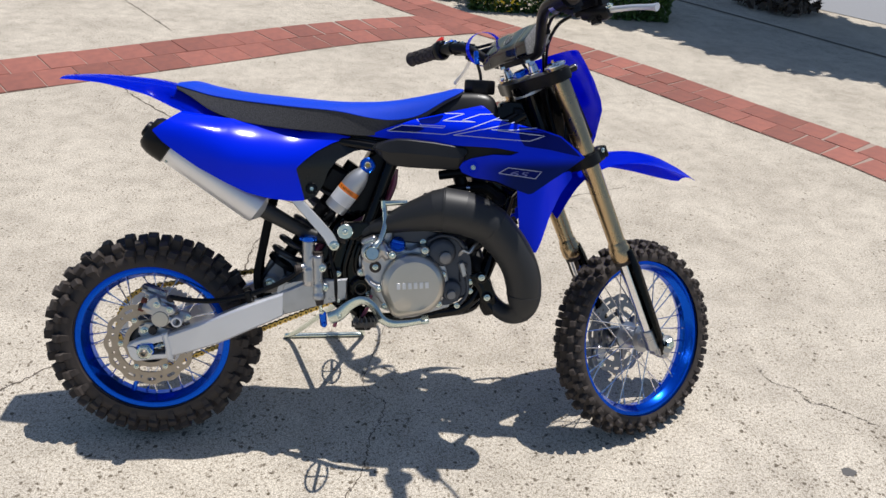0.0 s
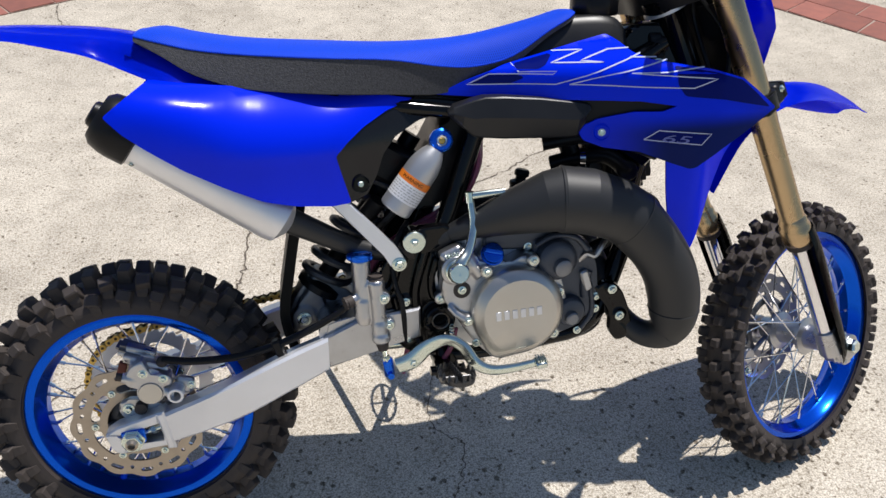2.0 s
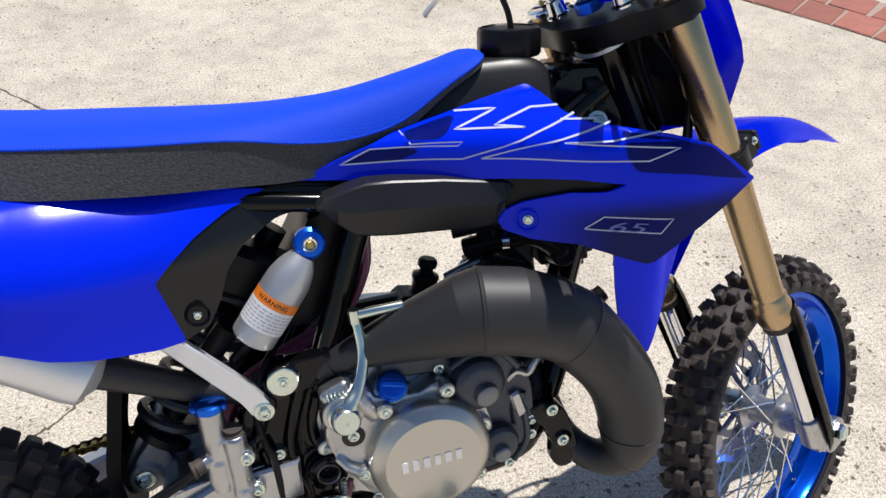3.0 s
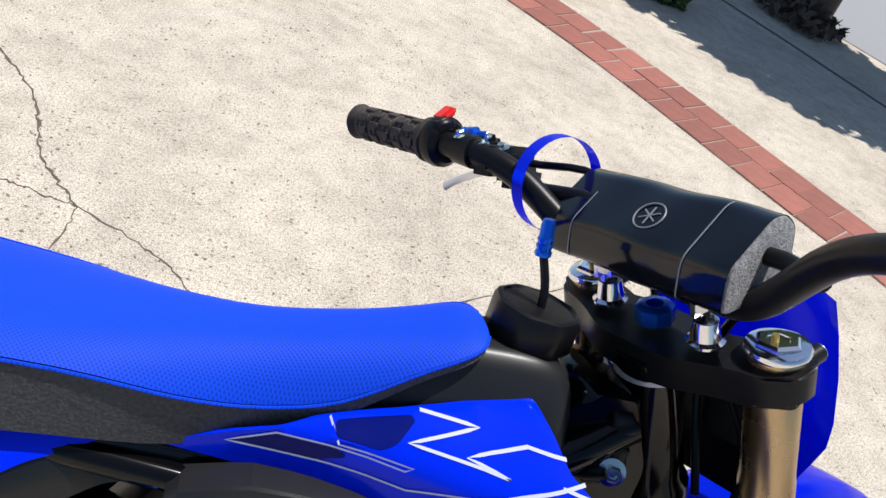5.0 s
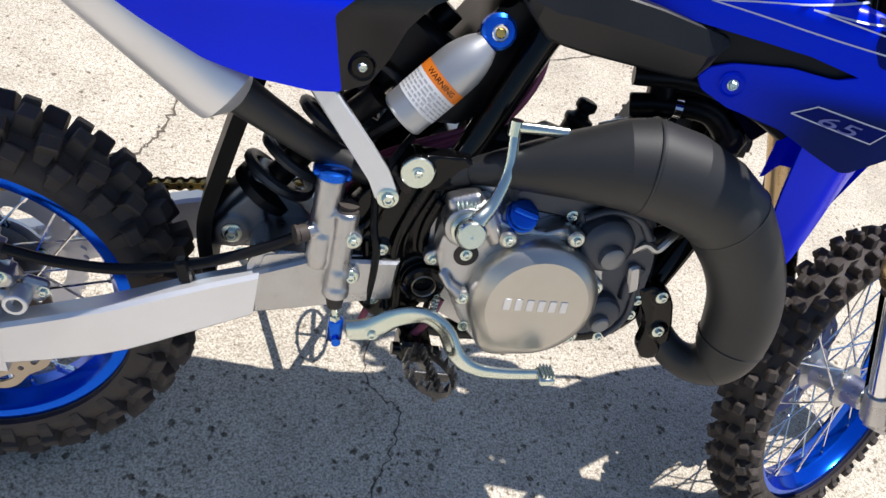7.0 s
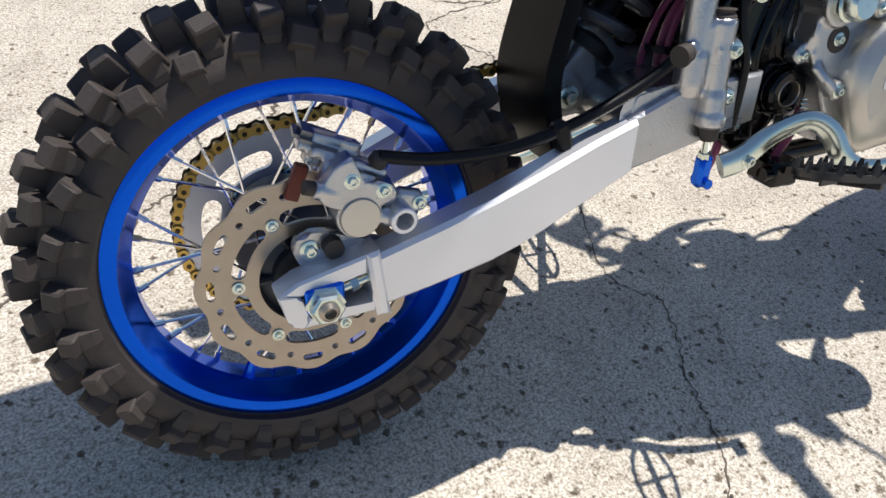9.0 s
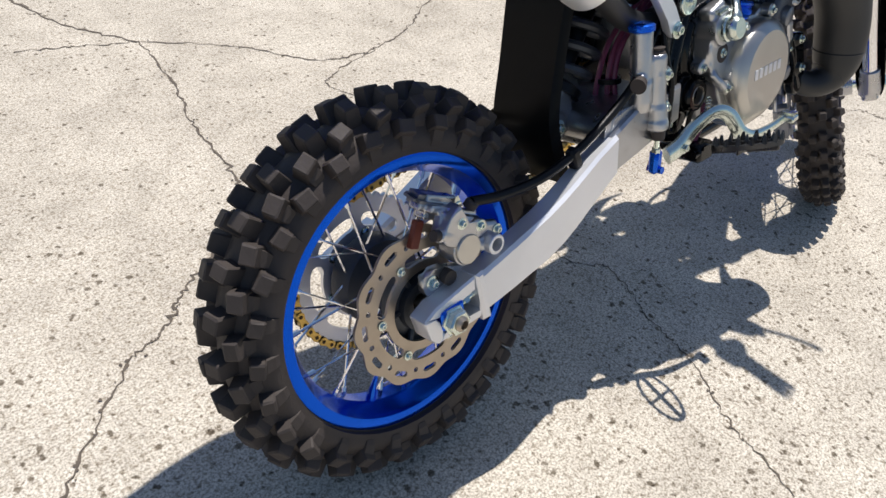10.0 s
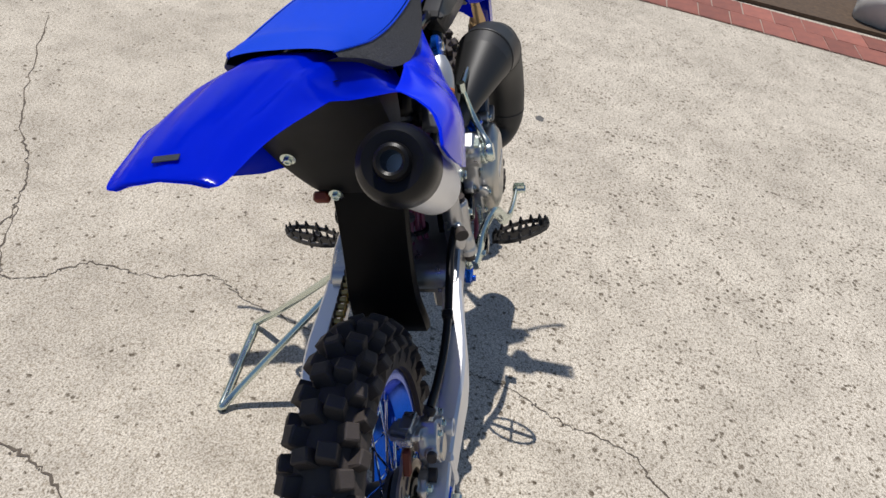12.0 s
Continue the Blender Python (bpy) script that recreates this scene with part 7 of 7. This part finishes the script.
# ---- stand ----
bm = B()
TOPS = (0.405, 0.100, 0.245)
tube(bm, curve([TOPS, (0.36, 0.155, 0.165), (0.285, 0.245, 0.035), (0.258, 0.267, 0.0075), (0.29, 0.270, 0.0065), (0.44, 0.275, 0.0065), (0.462, 0.272, 0.012), (0.445, 0.225, 0.075), (0.42, 0.13, 0.21), (0.41, 0.095, 0.255)], 7), 0.0062, 12)
tagged(part("triangle_stand", bm, ZINC), "bent plated steel rod triangle stand on the concrete", "motorcycle stand")

# ---- brick borders ----
def border(name, inner, width, rows, length, label, seed):
    """Rows of bricks along a line, staggered, in a bed of mortar; width is laid to the left of the line."""
    rnd = random.Random(seed)
    P = [Vector((*p[:2], 0)) for p in curve([(*p, 0) for p in inner], 10)]
    cum = [0]
    for a, b in zip(P, P[1:]):
        cum.append(cum[-1] + (b - a).length)

    def place(s):
        i = max(k for k in range(len(cum) - 1) if cum[k] <= s + 1e-9)
        t = (s - cum[i]) / max(1e-9, cum[i + 1] - cum[i])
        d = (P[i + 1] - P[i]).normalized()
        return P[i].lerp(P[i + 1], t), d, Vector((-d.y, d.x, 0))

    bm = B()
    ia, ib = [], []
    for i, p in enumerate(P):
        d = (P[min(i + 1, len(P) - 1)] - P[max(0, i - 1)]).normalized()
        n = Vector((-d.y, d.x, 0))
        ia.append(p + Vector((0, 0, 0.003)))
        ib.append(p + n * width + Vector((0, 0, 0.003)))
    bridge(bm, [ia, ib], closed=False, caps=False)
    bed = tagged(part(name, bm, MORTAR), label, "brick border", kind="structure")
    shapes = []
    for k in range(4):
        q = B()
        block(q, (0, 0, 0), (length - 0.005, width / rows - 0.005, 0.03), None, 0.002)
        for v in q.verts:
            v.co += Vector((rnd.uniform(-1, 1), rnd.uniform(-1, 1), rnd.uniform(-0.4, 0.4))) * 0.0015
        me = bpy.data.meshes.new("brick")
        q.to_mesh(me)
        q.free()
        me.materials.append(BRICK)
        shapes.append(me)
    for r in range(rows):
        s = length * (0.5 if r % 2 else 0.02) - length
        while s < cum[-1] - length / 2:
            if s > -length / 2 + 0.0:
                p, d, n = place(min(cum[-1], max(0, s + length / 2)))
                ob = new("brick", rnd.choice(shapes))
                ob.parent = bed
                c = p + n * (width * (r + 0.5) / rows)
                ob.matrix_basis = Matrix.Translation((c.x, c.y, -0.0088 + rnd.uniform(-0.0012, 0.0012))) @ Matrix.Rotation(math.atan2(d.y, d.x) + rnd.uniform(-0.008, 0.008), 4, "Z")
            s += length
    return bed


border("brick_border", [(2.75, -3.2), (2.84, -2.4), (2.93, -1.6), (3.02, -0.8), (3.05, 0.0), (2.95, 0.8), (2.74, 1.45), (2.35, 2.02), (1.86, 2.72), (1.42, 3.22), (0.95, 3.70), (0.62, 4.12), (0.30, 4.6)][::-1], 0.40, 2, 0.15, "weathered red brick edging laid flush in the driveway", 5)
border("brick_border", [(-2.6, 0.95), (-1.9, 1.42), (-1.06, 1.99), (-0.18, 2.58), (0.55, 3.07), (1.22, 3.40)], 0.46, 2, 0.17, "red brick band laid across the driveway", 6)

# ---- planting ----
bm = B()
soil_o = [(3.44, -0.7), (3.40, -1.4), (3.33, -2.2), (3.2, -3.4), (7, -3.6), (7, -0.5)]
tagged(flat("planting_bed", soil_o, 0.02, SOIL, "brown mulch bed behind the brick edging", "planting bed", 0.05))


def rock(c, s, seed):
    bm = B()
    bmesh.ops.create_icosphere(bm, subdivisions=3, radius=1)
    for v in bm.verts:
        k = 1 + 0.28 * noise.noise(v.co * 1.6 + Vector((seed, 0, 0)))
        v.co = Vector((v.co.x * s[0], v.co.y * s[1], v.co.z * s[2])) * k
    return tagged(part("rock", bm, STONE, m=Matrix.Translation(c), sharp=60), "pale rounded garden stone lying on the mulch", "stone", "stones in the bed")


rock((3.56, -1.98, 0.10), (0.16, 0.14, 0.13), 1)
rock((3.66, -2.35, 0.09), (0.18, 0.15, 0.12), 5)


def leaves(bm, places, size, rnd):
    for p in places:
        q = Euler((rnd.uniform(-1.1, 1.1), rnd.uniform(-1.1, 1.1), rnd.uniform(0, 6.3))).to_matrix()
        k = size * rnd.uniform(0.6, 1.3)
        vs = [bm.verts.new(Vector(p) + q @ Vector(v) * k) for v in ((-1, 0, 0), (-0.2, -0.42, 0.1), (1, 0, 0), (-0.2, 0.42, 0.1))]
        bm.faces.new(vs)


def hedge():
    rnd = random.Random(11)
    root = new("hedge")
    root.location = (2.05, 4.42, 0)
    tagged(root, "low clipped green hedge with a few yellow flowers", "hedge")
    bm = B()
    pts = []
    while len(pts) < 5200:
        x, y, z = rnd.uniform(-0.75, 0.72), rnd.uniform(-0.36, 0.4), rnd.uniform(0.0, 0.42)
        e = max(abs(x) / 0.75, abs(y) / 0.40, z / 0.42)
        if e > 0.72 and noise.noise(Vector((x * 4, y * 4, z * 4))) > -0.35 - (1 - e):
            pts.append((x, y, z))
    pts += [(rnd.uniform(-0.76, 0.73), rnd.uniform(-0.41, -0.30), 0.30 * rnd.random() ** 1.6) for _ in range(3200)]
    leaves(bm, pts, 0.026, rnd)
    tagged(part("foliage", bm, LEAF, root), kind="stuff")
    bm = B()
    leaves(bm, [(rnd.uniform(-0.75, -0.05), rnd.uniform(-0.43, -0.36), rnd.uniform(0.01, 0.36)) for _ in range(190)], 0.022, rnd)
    tagged(part("flowers", bm, PETAL, root), kind="stuff")
    bm = B()
    for _ in range(24):
        x, y = rnd.uniform(-0.65, 0.65), rnd.uniform(-0.25, 0.3)
        tube(bm, [(x, y, 0, 0.008), (x + rnd.uniform(-0.08, 0.08), y + rnd.uniform(-0.06, 0.06), 0.3, 0.003)], seg=6)
    tagged(part("stems", bm, BARK, root), kind="stuff")


hedge()


def tree(base, crowns, seed):
    """A spreading street tree: tapered trunk, limbs, and clumps of leaves with gaps."""
    rnd = random.Random(seed)
    root = new("tree")
    root.location = base
    tagged(root, "spreading broad-leaved street tree shading the pavement", "tree")
    bm = B()
    tube(bm, curve([(0, 0, -0.02, 0.17), (0.02, 0.01, 0.5, 0.13), (0.06, -0.03, 1.1, 0.115), (0.1, -0.05, 1.8, 0.10)], 5), seg=14)
    trunk = part("trunk", bm, BARK, root)
    for c, r in crowns:
        bm = B()
        e = Vector(c)
        tube(bm, curve([(0.1, -0.05, 1.7, 0.075), (e.x * 0.4 + rnd.uniform(-0.1, 0.1), e.y * 0.4, 1.7 + (e.z - 1.7) * 0.5, 0.05), (*e, 0.02)], 5), seg=8)
        part("limb", bm, BARK, trunk)
    bm = B()
    pts = []
    for c, r in crowns:
        for _ in range(int(3600 * r * r)):
            d = Vector((rnd.gauss(0, 1), rnd.gauss(0, 1), rnd.gauss(0, 0.6)))
            d = d.normalized() * rnd.random() ** 0.45
            p = Vector(c) + Vector((d.x * r, d.y * r, d.z * r * 0.6))
            if noise.noise(p * 2.6) > -0.42:
                pts.append(tuple(p))
    leaves(bm, pts, 0.10, rnd)
    tagged(part("crown", bm, LEAF, root), kind="stuff")


tree((4.25, 5.05, 0), [((-0.67, -0.21, 2.4), 0.8), ((0.03, -0.61, 2.7), 0.95), ((0.68, -1.0, 2.6), 0.9), ((1.36, -1.50, 2.7), 0.95), ((2.05, -2.05, 2.7), 1.1), ((-0.47, 0.44, 3.0), 0.9), ((0.35, -0.05, 3.1), 0.75), ((-0.1, 0.85, 3.3), 0.9), ((-1.0, 0.6, 2.9), 0.8)], 7)


def shrub(c, r, h, seed):
    """Dry low growth at the foot of the tree."""
    rnd = random.Random(seed)
    bm = B()
    pts = []
    for _ in range(420):
        a, q = rnd.uniform(0, 6.28), rnd.random() ** 0.6
        pts.append((c[0] + math.cos(a) * q * r, c[1] + math.sin(a) * q * r, rnd.uniform(0.02, h * (1.1 - q * 0.7))))
    leaves(bm, pts, 0.05, rnd)
    tagged(part("shrub", bm, BARK), "dark dry shrub at the foot of the tree", "shrub")


shrub((4.02, 4.80), 0.34, 0.20, 4)

# joint and road beyond the driveway
bm = B()
la, lb = [], []
for p in curve([(1.6, 7.1, 0), (3.10, 4.90, 0), (3.63, 4.15, 0), (4.03, 3.55, 0), (5.2, 1.9, 0), (6.0, 0.8, 0)], 6):
    la.append((p[0], p[1], 0.003))
    lb.append((p[0] + 0.82 * 0.035, p[1] + 0.57 * 0.035, 0.003))
bridge(bm, [la, lb], closed=False, caps=False)
part("expansion_joint", bm, CRACK, ground)
flat("road", [(2.2, 8.0), (4.42, 4.85), (5.05, 4.1), (8.5, -0.7), (60, 35), (40, 60)], 0.004, ROAD, "pale grey sunlit road beyond the driveway", "road")
bm = B()
block(bm, (1.12, 4.36, 0.06), (0.30, 0.16, 0.14), turn(0, 0, -20), 0.04, seg=3)
tagged(part("edging_stone", bm, STONE), "dark rounded edging stone beside the hedge", "edging stone")
